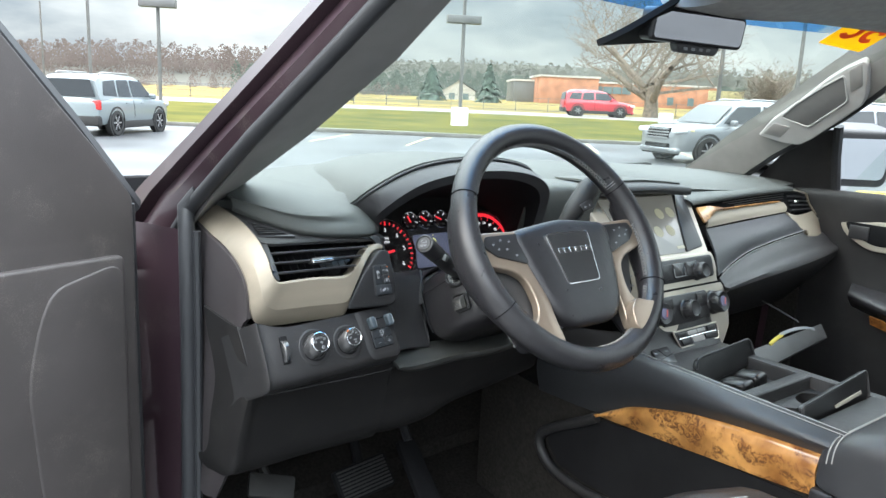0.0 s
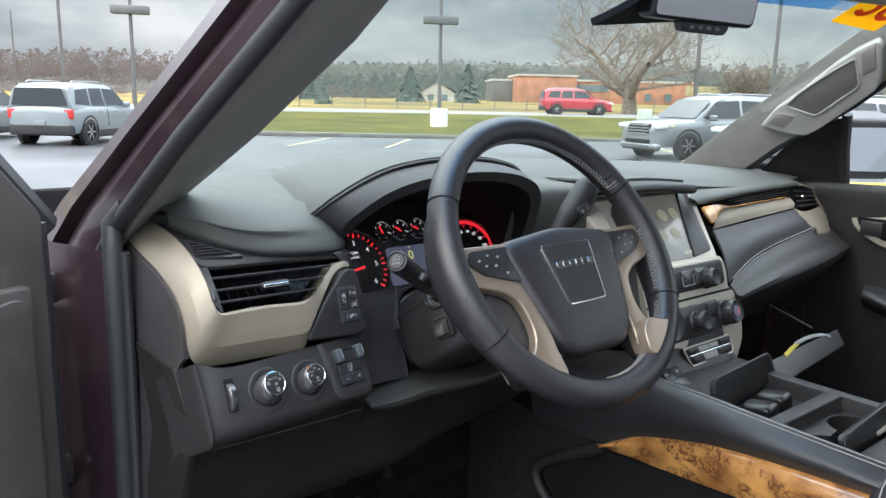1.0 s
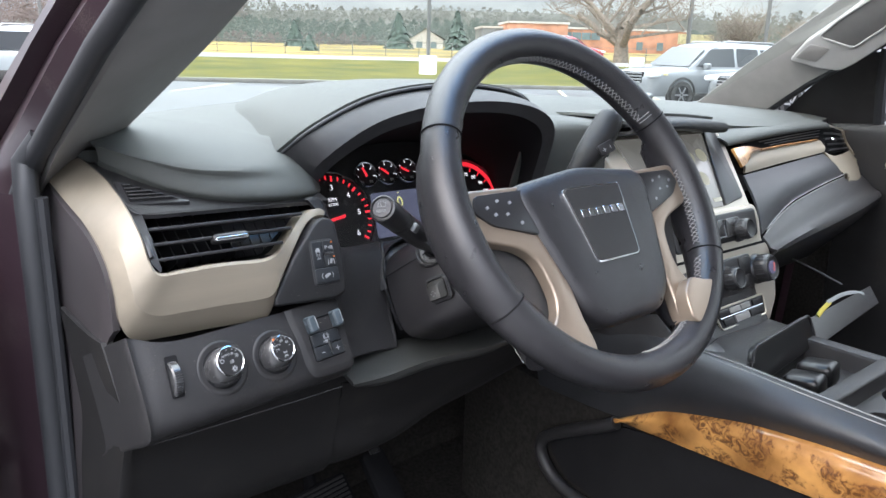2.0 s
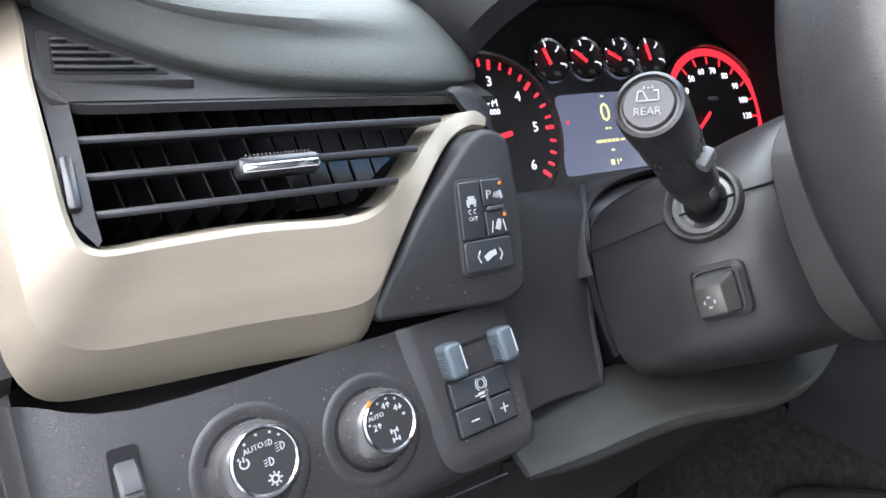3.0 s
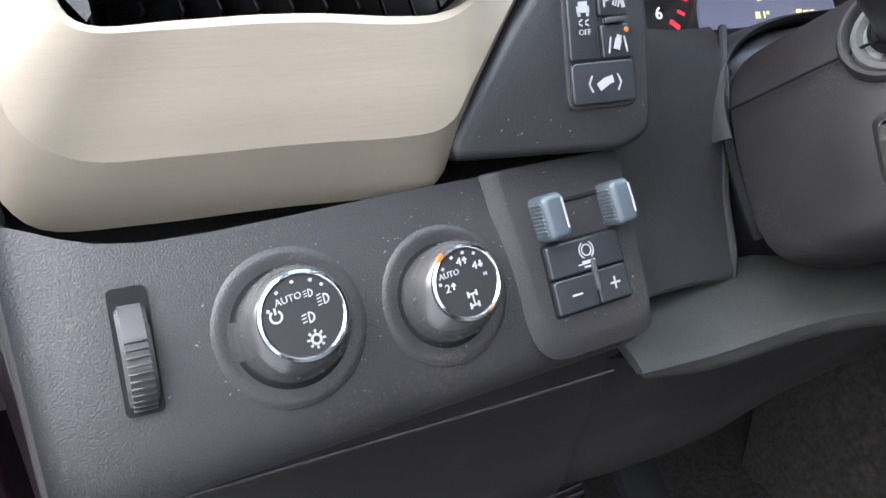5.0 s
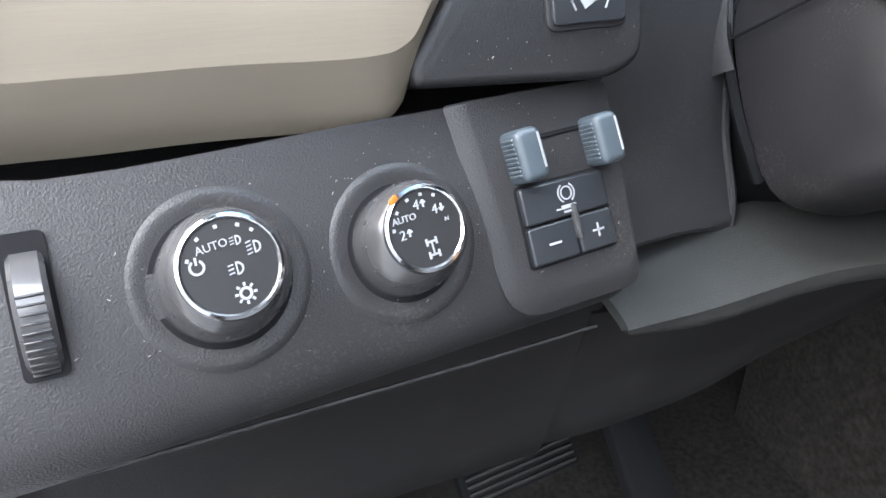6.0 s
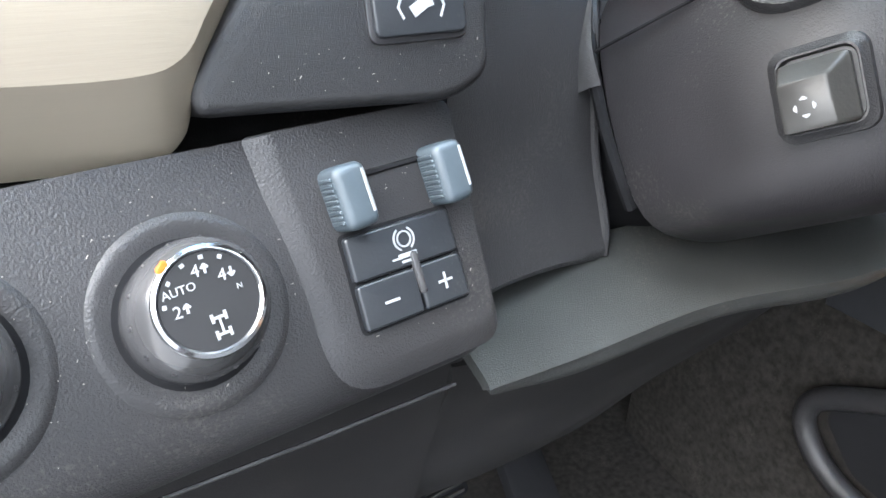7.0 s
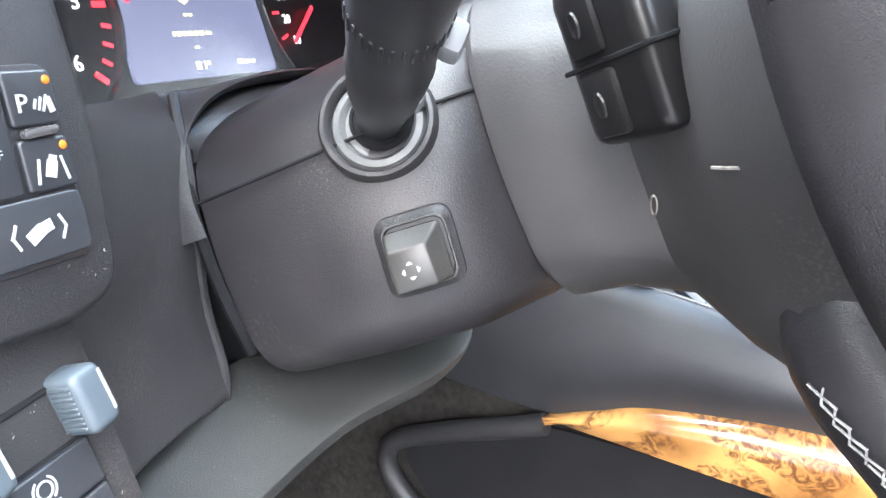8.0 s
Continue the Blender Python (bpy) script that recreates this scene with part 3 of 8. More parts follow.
# small three-cornered window vent above
TV = frame_of((-0.705, 0.218, 1.2655), (1, 0.0, -0.13), (0, -0.33, 0.94))
demist = part("window_vent", plate(round_poly([(-0.045, 0.034), (-0.046, -0.015), (0.012, -0.017)], [0.006, 0.006, 0.005]), TV, 0.006, 0.0012, front=0.0028), M_PLASTIC2, dash)
# flat dark sheet stands for the shade between the slats
part("pocket_shade", plate(round_poly([(-0.0405, 0.025), (-0.0415, -0.0105), (0.002, -0.0125)], 0.003), TV, 0.002, 0, front=0.0032), M_DARK, demist)
for k in range(5):
    yy = -0.0085 + 0.0066 * k
    x0, x1 = -0.0405, -0.0035 - 0.0076 * k
    part("slat", box(x1 - x0, 0.0016, 0.003, TV @ pose((x0 + x1) / 2, yy, 0.0040, 25, 0, -3), 0.0005, 1), M_PLASTIC, demist)

# end cap of the dashboard and lower knee panel
part("end_cap", skin([
    [(-0.784, 0.370, 1.270), (-0.786, 0.292, 1.254), (-0.785, 0.220, 1.240), (-0.784, 0.182, 1.221), (-0.783, 0.166, 1.195), (-0.783, 0.163, 1.165)],
    [(-0.790, 0.375, 1.22), (-0.790, 0.31, 1.20), (-0.790, 0.25, 1.18), (-0.789, 0.21, 1.16), (-0.788, 0.19, 1.15), (-0.786, 0.180, 1.14)],
    [(-0.793, 0.38, 1.10), (-0.792, 0.32, 1.09), (-0.791, 0.27, 1.08), (-0.790, 0.235, 1.075), (-0.789, 0.205, 1.07), (-0.786, 0.175, 1.065)],
    [(-0.797, 0.38, 0.98), (-0.796, 0.335, 0.97), (-0.795, 0.30, 0.96), (-0.793, 0.27, 0.955), (-0.791, 0.245, 0.95), (-0.786, 0.215, 0.95)],
    [(-0.80, 0.40, 0.86), (-0.80, 0.36, 0.86), (-0.80, 0.33, 0.86), (-0.80, 0.31, 0.86), (-0.80, 0.29, 0.86), (-0.79, 0.27, 0.86)],
], 4, 4, 0.006), M_SOFT, dash, "black end cap of the dashboard")
part("knee_panel", skin([
    [(-0.794, 0.284, 1.155), (-0.793, 0.269, 1.115), (-0.793, 0.251, 1.083), (-0.793, 0.245, 1.055), (-0.795, 0.260, 1.000), (-0.797, 0.275, 0.940), (-0.80, 0.33, 0.915)],
    [(-0.786, 0.182, 1.150), (-0.783, 0.162, 1.115), (-0.780, 0.150, 1.083), (-0.784, 0.164, 1.055), (-0.787, 0.188, 1.000), (-0.79, 0.215, 0.935), (-0.79, 0.275, 0.905)],
    [(-0.760, 0.206, 1.150), (-0.765, 0.184, 1.115), (-0.765, 0.154, 1.081), (-0.765, 0.164, 1.052), (-0.765, 0.186, 0.992), (-0.765, 0.212, 0.930), (-0.765, 0.270, 0.900)],
    [(-0.66, 0.206, 1.150), (-0.66, 0.184, 1.115), (-0.66, 0.152, 1.081), (-0.66, 0.164, 1.052), (-0.66, 0.188, 0.990), (-0.66, 0.215, 0.928), (-0.66, 0.290, 0.905)],
    [(-0.56, 0.209, 1.150), (-0.56, 0.189, 1.115), (-0.557, 0.158, 1.076), (-0.557, 0.168, 1.047), (-0.552, 0.192, 0.988), (-0.552, 0.220, 0.924), (-0.55, 0.320, 0.915)],
], 4, 4, 0.004), M_KNEE, dash, "black knee panel under the switches")
# panel beside the column, its ledge, and the curved bowl under the column
part("column_side_panel", skin([
    [(-0.558, 0.192, 1.204), (-0.535, 0.206, 1.193), (-0.508, 0.219, 1.187), (-0.482, 0.229, 1.184), (-0.462, 0.236, 1.183)],
    [(-0.559, 0.186, 1.200), (-0.535, 0.198, 1.188), (-0.508, 0.208, 1.180), (-0.486, 0.213, 1.177), (-0.4690, 0.2160, 1.176)],
    [(-0.560, 0.172, 1.162), (-0.535, 0.188, 1.158), (-0.508, 0.197, 1.155), (-0.488, 0.201, 1.154), (-0.4745, 0.2030, 1.154)],
    [(-0.562, 0.164, 1.124), (-0.535, 0.179, 1.120), (-0.508, 0.187, 1.115), (-0.490, 0.190, 1.113), (-0.4760, 0.1925, 1.112)],
    [(-0.562, 0.158, 1.098), (-0.535, 0.169, 1.093), (-0.508, 0.176, 1.089), (-0.492, 0.178, 1.086), (-0.4770, 0.1800, 1.086)],
    [(-0.562, 0.153, 1.084), (-0.535, 0.164, 1.080), (-0.508, 0.171, 1.076), (-0.492, 0.174, 1.073), (-0.4780, 0.1760, 1.071)],
    [(-0.562, 0.176, 1.080), (-0.535, 0.189, 1.076), (-0.508, 0.195, 1.070), (-0.492, 0.197, 1.067), (-0.4780, 0.1980, 1.065)],
], 5, 4, 0.004), M_PLASTIC, dash, "black panel beside the steering column")
part("panel_edge", tube(smooth_line([(-0.4660, 0.2225, 1.185), (-0.4695, 0.2160, 1.176), (-0.4748, 0.2030, 1.154), (-0.4762, 0.1925, 1.112), (-0.4772, 0.1800, 1.086), (-0.4782, 0.1765, 1.072)], 6), 0.0022, 8), M_PLASTIC, dash)
part("column_bowl", skin([
    [(-0.562, 0.185, 1.080), (-0.52, 0.195, 1.074), (-0.46, 0.19, 1.074), (-0.39, 0.18, 1.080), (-0.30, 0.18, 1.085), (-0.20, 0.19, 1.10)],
    [(-0.563, 0.137, 1.070), (-0.52, 0.141, 1.066), (-0.46, 0.139, 1.070), (-0.395, 0.124, 1.074), (-0.345, 0.130, 1.074), (-0.24, 0.18, 1.07)],
    [(-0.563, 0.131, 1.065), (-0.52, 0.135, 1.061), (-0.455, 0.132, 1.066), (-0.395, 0.116, 1.070), (-0.340, 0.124, 1.070), (-0.23, 0.175, 1.06)],
    [(-0.556, 0.137, 1.060), (-0.52, 0.138, 1.053), (-0.45, 0.136, 1.057), (-0.395, 0.121, 1.061), (-0.337, 0.130, 1.061), (-0.22, 0.182, 1.05)],
    [(-0.554, 0.152, 1.056), (-0.52, 0.154, 1.047), (-0.45, 0.152, 1.050), (-0.395, 0.140, 1.055), (-0.335, 0.15, 1.055), (-0.22, 0.20, 1.04)],
], 5, 4, 0.004), M_BOWL, dash, "curved dusty grey bowl under the steering column")
part("knee_bolster", skin([
    [(-0.562, 0.156, 1.058), (-0.52, 0.158, 1.052), (-0.45, 0.156, 1.055), (-0.395, 0.146, 1.058), (-0.335, 0.155, 1.058), (-0.20, 0.21, 1.05)],
    [(-0.558, 0.164, 1.040), (-0.52, 0.166, 1.036), (-0.45, 0.164, 1.036), (-0.39, 0.160, 1.036), (-0.33, 0.170, 1.036), (-0.19, 0.225, 1.03)],
    [(-0.553, 0.190, 0.990), (-0.52, 0.190, 0.986), (-0.45, 0.190, 0.985), (-0.39, 0.190, 0.988), (-0.31, 0.200, 0.992), (-0.18, 0.235, 0.99)],
    [(-0.552, 0.219, 0.926), (-0.51, 0.220, 0.922), (-0.445, 0.220, 0.928), (-0.39, 0.222, 0.944), (-0.30, 0.228, 0.952), (-0.18, 0.25, 0.955)],
    [(-0.552, 0.32, 0.915), (-0.51, 0.325, 0.912), (-0.445, 0.33, 0.908), (-0.39, 0.335, 0.912), (-0.30, 0.34, 0.915), (-0.18, 0.36, 0.91)],
], 5, 4, 0.004), M_KNEE, dash, "black knee bolster under the steering column")

# ---- switch panel left of the column ----
K = frame_of((-0.66, 0.136, 1.128), (1, 0.112, 0), (0.10, -0.89, 0.445)) @ Matrix.Translation((0.66, 0, 0))
sw = thing("switch_panel", "black plastic panel with light knob, drive knob and pedal sliders", "switch panel", at=(-0.67, 0.14, 1.09))
def on_panel(rows):
    return [[K @ Vector(p) for p in r] for r in rows]
EDGE = [(-0.7860, -0.090, 0.042), (-0.7795, -0.010, 0.042), (-0.7720, -0.003, 0.040), (-0.7400, 0.0, 0.029), (-0.6600, 0.0, 0.029), (-0.6250, 0.0, 0.029), (-0.5800, 0.0, 0.029), (-0.5670, -0.002, 0.029), (-0.5615, -0.009, 0.029), (-0.5605, -0.034, 0.029)]
part("fascia", skin(on_panel([[(x, top, h), (x, 0.0, h + 0.001), (x, -0.024, h + 0.0005), (x, -0.0385, h - 0.0022), (x, -0.0462, h - 0.0085), (x, -0.0490, h - 0.0170), (x, -0.0500, min(h, -0.003) - 0.025)] for x, h, top in EDGE]), 4, 4), M_PLASTIC, sw, "dusty black fascia")
# the step that frames the slider block
BP = [(-0.6203, 0.0295), (-0.567, 0.0295), (-0.567, -0.0345), (-0.6130, -0.0345)]
def block_ring(grow, low, z):
    q = [(BP[0][0] - grow, BP[0][1]), (BP[1][0] + grow * 0.3, BP[1][1]), (BP[2][0] + grow * 0.3, BP[2][1] - low), (BP[3][0] - grow * 0.8, BP[3][1] - low)]
    return [K @ Vector((p.x, p.y, z)) for p in round_poly(q, [0.002, 0.004, 0.008, 0.014], 6)]
part("block_plate", loft([block_ring(0.0075, 0.008, 0.0006), block_ring(0.0050, 0.0055, 0.0016), block_ring(0.0020, 0.0020, 0.0029), block_ring(0.0, 0.0, 0.0032), block_ring(-0.02, -0.02, 0.0032)], closed=True, caps=True), M_PLASTIC, sw)


def knob(name, x, y, r, marks, label):
    lean = Matrix(((1, 0, 0, 0), (0, 1, 0.22, -0.0038), (0, 0, 1, 0), (0, 0, 0, 1)))
    m = K @ Matrix.Translation((x, y, 0.001)) @ lean
    q = r - 0.0018
    well = part("knob_well", lathe([(r + 0.0105, -0.0004), (r + 0.0092, 0.0005), (r + 0.0078, 0.0007), (r + 0.0060, 0.0004), (r + 0.0042, 0.0001)], m, 48, False), M_PLASTIC, sw)
    # flat near-black ring painted as the shade round the knob's foot
    part("knob_shade_ring", lathe([(r + 0.0044, 0.0002), (r + 0.0024, 0.0002)], m, 40, False), M_DARK, sw)
    body = part(name, lathe([(r + 0.0030, 0.0), (r + 0.0024, 0.009), (r + 0.0008, 0.0142), (q + 0.0004, 0.0168), (q - 0.0004, 0.0174), (q - 0.0008, 0.0168), (0.0001, 0.0168)], m, 48), M_CLEAR, sw, label)
    for k in range(14):
        a = 2 * math.pi * k / 14
        part("grip", box(0.0010, 0.0014, 0.0100, m @ Matrix.Rotation(a, 4, "Z") @ pose(r + 0.0019, 0, 0.0054), 0.0004, 1), M_PLASTIC2, body)
    part("chrome_ring", lathe([(q + 0.0007, 0.0164), (q + 0.0005, 0.0178), (q - 0.0003, 0.0181), (q - 0.0009, 0.0174), (q - 0.0009, 0.0166)], m, 48, False), M_CHROME, body, "bright ring round the knob")
    part("face", lathe([(q - 0.0008, 0.0168), (q - 0.0010, 0.0173), (0.0001, 0.0173)], m, 40), M_DIAL, body, "black printed knob face")
    f = m @ Matrix.Translation((0, 0, 0.0174))
    fp = f @ Matrix.Diagonal((0.86, 0.86, 1, 1))
    part("print", join(*[b(fp) for b in marks]), M_PRINT, body, "white printed symbols")
    return f, body


def sun_icon(x, y, s):
    def make(f):
        g = f @ Matrix.Translation((x, y, 0))
        return join(ring(0.20 * s, 0.34 * s, g), *[box(0.13 * s, 0.18 * s, 0.0003, g @ Matrix.Rotation(2 * math.pi * k / 8, 4, "Z") @ pose(0, 0.47 * s, 0.00015)) for k in range(8)])
    return make


def lamp_icon(x, y, s, rays=3):
    def make(f):
        g = f @ Matrix.Translation((x, y, 0))
        return join(ring(0.30 * s, 0.42 * s, g @ Matrix.Translation((0.1 * s, 0, 0)), a0=-90, a1=90), box(0.10 * s, 0.82 * s, 0.0003, g @ pose(0.08 * s, 0, 0.00015)),
                    *[box(0.36 * s, 0.09 * s, 0.0003, g @ pose(-0.28 * s, (k - (rays - 1) / 2) * 0.26 * s, 0.00015, 0, 0, 12)) for k in range(rays)])
    return make


def word(t, x, y, s, turn=0):
    return lambda f: text_mesh(t, s, f @ pose(x, y, 0.0001, 0, 0, turn))


def marks_at(r, angles, s=0.0011):
    return [(lambda f, a=a: box(s, s * 0.9, 0.0003, f @ Matrix.Rotation(radians(a), 4, "Z") @ pose(0, r, 0.00015))) for a in angles]


f1, lamp_knob = knob("lamp_knob", -0.7034, -0.0016, 0.0146, [word("AUTO", -0.0040, 0.0066, 0.0034, 6), lamp_icon(0.0028, 0.0070, 0.0034, 3), lamp_icon(0.0075, 0.0040, 0.0044, 4), lamp_icon(0.0012, -0.0010, 0.0046, 3),
     sun_icon(0.0024, -0.0086, 0.0058), lambda f: ring(0.0016, 0.0023, f @ Matrix.Translation((-0.0092, 0.0018, 0)), a0=-240, a1=60), lambda f: box(0.0007, 0.0022, 0.0003, f @ pose(-0.0092, 0.0036, 0.00015)), *marks_at(0.0121, [70, 38, 8, -22, -42])],
     "round headlamp knob with white symbols")
part("marker", box(0.0022, 0.0012, 0.0008, f1 @ pose(-0.0076, 0.0105, 0.0004, 0, 0, 35), 0.0003, 1), M_PRINT, lamp_knob)


def axle_icon(f):
    g = f @ Matrix.Translation((0.001, -0.0066, 0)) @ pose(0, 0, 0, 0, 0, 4) @ Matrix.Diagonal((0.66, 0.90, 1, 1))
    return bars([(0, 0, 0.0008, 0.0050), (0, 0.0024, 0.0052, 0.0008), (0, -0.0024, 0.0052, 0.0008), (-0.0026, 0.0024, 0.0011, 0.0026), (0.0026, 0.0024, 0.0011, 0.0026), (-0.0026, -0.0024, 0.0011, 0.0026), (0.0026, -0.0024, 0.0011, 0.0026)], g)


def arrow(x, y, s, up=1):
    def make(f):
        g = f @ pose(x, y, 0, 0, 0, 0 if up > 0 else 180)
        return bars([(0, -0.1 * s, 0.22 * s, 0.8 * s), (-0.16 * s, 0.16 * s, 0.2 * s, 0.5 * s, -40), (0.16 * s, 0.16 * s, 0.2 * s, 0.5 * s, 40)], g)
    return make


f2, drive_knob = knob("drive_knob", -0.6497, -0.0044, 0.0136, [word("2", -0.0084, -0.0006, 0.0044), arrow(-0.0060, 0.0000, 0.0028), word("AUTO", -0.0068, 0.0044, 0.0031, 4), word("4", -0.0018, 0.0080, 0.0044), arrow(0.0006, 0.0084, 0.0028),
     word("4", 0.0044, 0.0054, 0.0044), arrow(0.0068, 0.0056, 0.0028, -1), word("N", 0.0080, 0.0016, 0.0020), axle_icon, *marks_at(0.0112, [82, 52, 24, -2, -26])],
     "round four-wheel-drive knob with white symbols")
part("pilot_light", box(0.0030, 0.0020, 0.0012, f2 @ pose(-0.0079, 0.0095, 0.0004, 0, 0, 40), 0.0005, 1), M_ORANGE, drive_knob, "orange pilot light")
# dimmer thumb wheel
slot = plate(round_poly([(-0.0053, -0.0182), (0.0053, -0.0182), (0.0053, 0.0182), (-0.0053, 0.0182)], 0.002), K @ pose(-0.7480, -0.0006, 0, 0, 0, -3), 0.003, 0.0, front=0.0022)
part("dimmer_slot", slot, M_DARK, sw)
wheel_m = K @ pose(-0.7480, -0.0022, -0.0076, 0, 0, -3) @ pose(0, 0, 0, 0, 90)
dim = part("dimmer_wheel", lathe([(0.0001, -0.0042), (0.0165, -0.0042), (0.0178, -0.0030), (0.0178, 0.0030), (0.0165, 0.0042), (0.0001, 0.0042)], wheel_m, 40), M_CLEAR, sw, "ribbed dimmer thumb wheel")
for k in range(16):
    part("rib", box(0.0012, 0.0006, 0.0064, wheel_m @ Matrix.Rotation(radians(-195 + 7.0 * k), 4, "Z") @ pose(0.0180, 0, 0), 0.0002, 1), M_PLASTIC2, dim)
# pedal sliders and trailer-brake buttons
part("slider_slot", box(0.034, 0.0016, 0.0012, K @ pose(-0.592, 0.0145, 0.0034, 0, 0, 2), 0.0004, 1), M_DARK, sw)
for x in (-0.6065, -0.5760):
    m = K @ pose(x, 0.0094, 0.0030, 0, 0, 5)
    s = part("pedal_slider", plate(round_poly([(-0.0048, -0.0084), (0.0048, -0.0084), (0.0048, 0.0084), (-0.0048, 0.0084)], 0.003), m, 0.012, 0.0026, 4, front=0.0100), M_BLUEGREY, sw, "blue-grey pedal slider")
    part("white_line", box(0.0008, 0.0112, 0.0004, m @ pose(0.0032, 0.0006, 0.0100, 0, 14, 0)), M_PRINT, s)
    for k in range(9):
        part("rib", box(0.0010, 0.0009, 0.0070, m @ pose(-0.0048, -0.0056 + 0.0014 * k, 0.0045), 0.0002, 1), M_BLUEGREY, s)
B = K @ pose(-0.5925, -0.0135, 0.0032, 0, 0, 1.0)
part("button_well", plate(round_poly([(-0.0180, -0.0135), (0.0178, -0.0135), (0.0172, 0.0140), (-0.0180, 0.0140)], 0.002), B, 0.002, 0, front=0.0002), M_DARK, sw)
for nm, o in (("brake_button", [(-0.0170, 0.0008), (0.0163, 0.0008), (0.0160, 0.0130), (-0.0170, 0.0130)]), ("minus_button", [(-0.0170, -0.0125), (0.0012, -0.0125), (0.0012, 0.0000), (-0.0170, 0.0000)]), ("plus_button", [(0.0020, -0.0125), (0.0168, -0.0125), (0.0164, 0.0000), (0.0020, 0.0000)])):
    b = part(nm, plate(round_poly(o, 0.0012), B, 0.003, 0.0008, 3, front=0.0022), M_BUTTON, sw)
    f = B @ Matrix.Translation((0, 0, 0.0023))
    if nm == "minus_button":
        part("print", bars([(-0.008, -0.0065, 0.0046, 0.0007)], f), M_PRINT, b)
    elif nm == "plus_button":
        part("print", bars([(0.0096, -0.0062, 0.0046, 0.0007), (0.0096, -0.0062, 0.0007, 0.0046)], f), M_PRINT, b)
    else:
        part("print", join(ring(0.0018, 0.0023, f @ Matrix.Translation((0, 0.0084, 0))), ring(0.0029, 0.0034, f @ Matrix.Translation((0, 0.0084, 0)), a0=-60, a1=60), ring(0.0029, 0.0034, f @ Matrix.Translation((0, 0.0084, 0)), a0=120, a1=240),
                           bars([(0, 0.0040, 0.0058, 0.0012), (-0.0034, 0.0036, 0.003, 0.0005), (0.0, 0.0024, 0.0045, 0.0007)], f)), M_PRINT, b)
part("centre_bar", box(0.0022, 0.0120, 0.0028, B @ pose(0.0018, -0.0015, 0.0020, 0, 0, 2), 0.0008, 2), M_CLEAR, sw)

# ---- button pod between vent and gauges ----
P = frame_of((0, 0.155, 1.19), (1, 0, 0), (0, -0.958, 0.287))
pod = thing("button_pod", "black grained plastic pod with four driver assist buttons", "button panel", at=(-0.6, 0.17, 1.16))
part("pod_body", plate(round_poly([(-0.6405, -0.0215), (-0.6395, -0.0285), (-0.572, -0.0325), (-0.5592, -0.0265), (-0.5576, 0.010), (-0.5615, 0.045), (-0.5680, 0.0495), (-0.5765, 0.0505), (-0.5840, 0.046), (-0.6130, 0.0155)],
     [0.003, 0.004, 0.008, 0.009, 0.01, 0.006, 0.005, 0.006, 0.012, 0.006], 4), P, 0.040, 0.0055, 6, front=0.0), M_POD, pod)
part("button_frame", plate(round_poly([(-0.5955, -0.0165), (-0.5662, -0.0165), (-0.5686, 0.0282), (-0.5950, 0.0285)], 0.0040), P, 0.003, 0.0008, 2, front=0.0010), M_PLASTIC2, pod)
PB = P @ Matrix.Translation((0, 0, 0.001))
for nm, o in (("stability_button", [(-0.5940, 0.0005), (-0.5820, 0.0005), (-0.5825, 0.0270), (-0.5938, 0.0270)]), ("park_assist_button", [(-0.5812, 0.0150), (-0.5693, 0.0150), (-0.5698, 0.0268), (-0.5818, 0.0270)]),
              ("lane_button", [(-0.5806, 0.0005), (-0.5682, 0.0005), (-0.5691, 0.0122), (-0.5810, 0.0122)]), ("pedal_button", [(-0.5940, -0.0148), (-0.5676, -0.0148), (-0.5682, -0.0003), (-0.5940, -0.0003)])):
    b = part(nm, plate(round_poly(o, 0.0012 if nm != "pedal_button" else 0.0024), PB, 0.003, 0.0007, 3, front=0.0016), M_BUTTON, pod)
    f = PB @ Matrix.Translation((0, 0, 0.0017))
    if nm == "stability_button":
        g = f @ Matrix.Translation((-0.5878, 0.0165, 0))
        part("print", join(bars([(0, 0.0012, 0.0050, 0.0022), (0, 0.0030, 0.0034, 0.0016), (-0.0017, -0.0006, 0.0010, 0.0012), (0.0017, -0.0006, 0.0010, 0.0012), (-0.0013, -0.0026, 0.0016, 0.0005, 30), (-0.0013, -0.0040, 0.0016, 0.0005, -30), (0.0013, -0.0026, 0.0016, 0.0005, 30), (0.0013, -0.0040, 0.0016, 0.0005, -30)], g),
                           text_mesh("OFF", 0.0028, g @ pose(0.0002, -0.0066, 0.0001))), M_PRINT, b)
    elif nm == "park_assist_button":
        part("print", join(text_mesh("P", 0.0058, f @ pose(-0.5782, 0.0198, 0.0001)), bars([(-0.5752, 0.0196, 0.0005, 0.0022, -20), (-0.5740, 0.0196, 0.0005, 0.0030, -20), (-0.5728, 0.0196, 0.0005, 0.0038, -20), (-0.5716, 0.0192, 0.0014, 0.0034, 15)], f)), M_PRINT, b)
    elif nm == "lane_button":
        part("print", bars([(-0.5778, 0.0050, 0.0006, 0.0056, -10), (-0.5712, 0.0050, 0.0006, 0.0056, 12), (-0.5746, 0.0052, 0.0026, 0.0038, -18), (-0.5738, 0.0076, 0.0018, 0.0012, -18)], f), M_PRINT, b)
    else:
        part("print", bars([(-0.5868, -0.0066, 0.0006, 0.0034, -25), (-0.5868, -0.0092, 0.0006, 0.0034, 25), (-0.5748, -0.0066, 0.0006, 0.0034, 25), (-0.5748, -0.0092, 0.0006, 0.0034, -25), (-0.5818, -0.0082, 0.0042, 0.0030, 30), (-0.5790, -0.0070, 0.0030, 0.0026, 15)], f), M_PRINT, b)
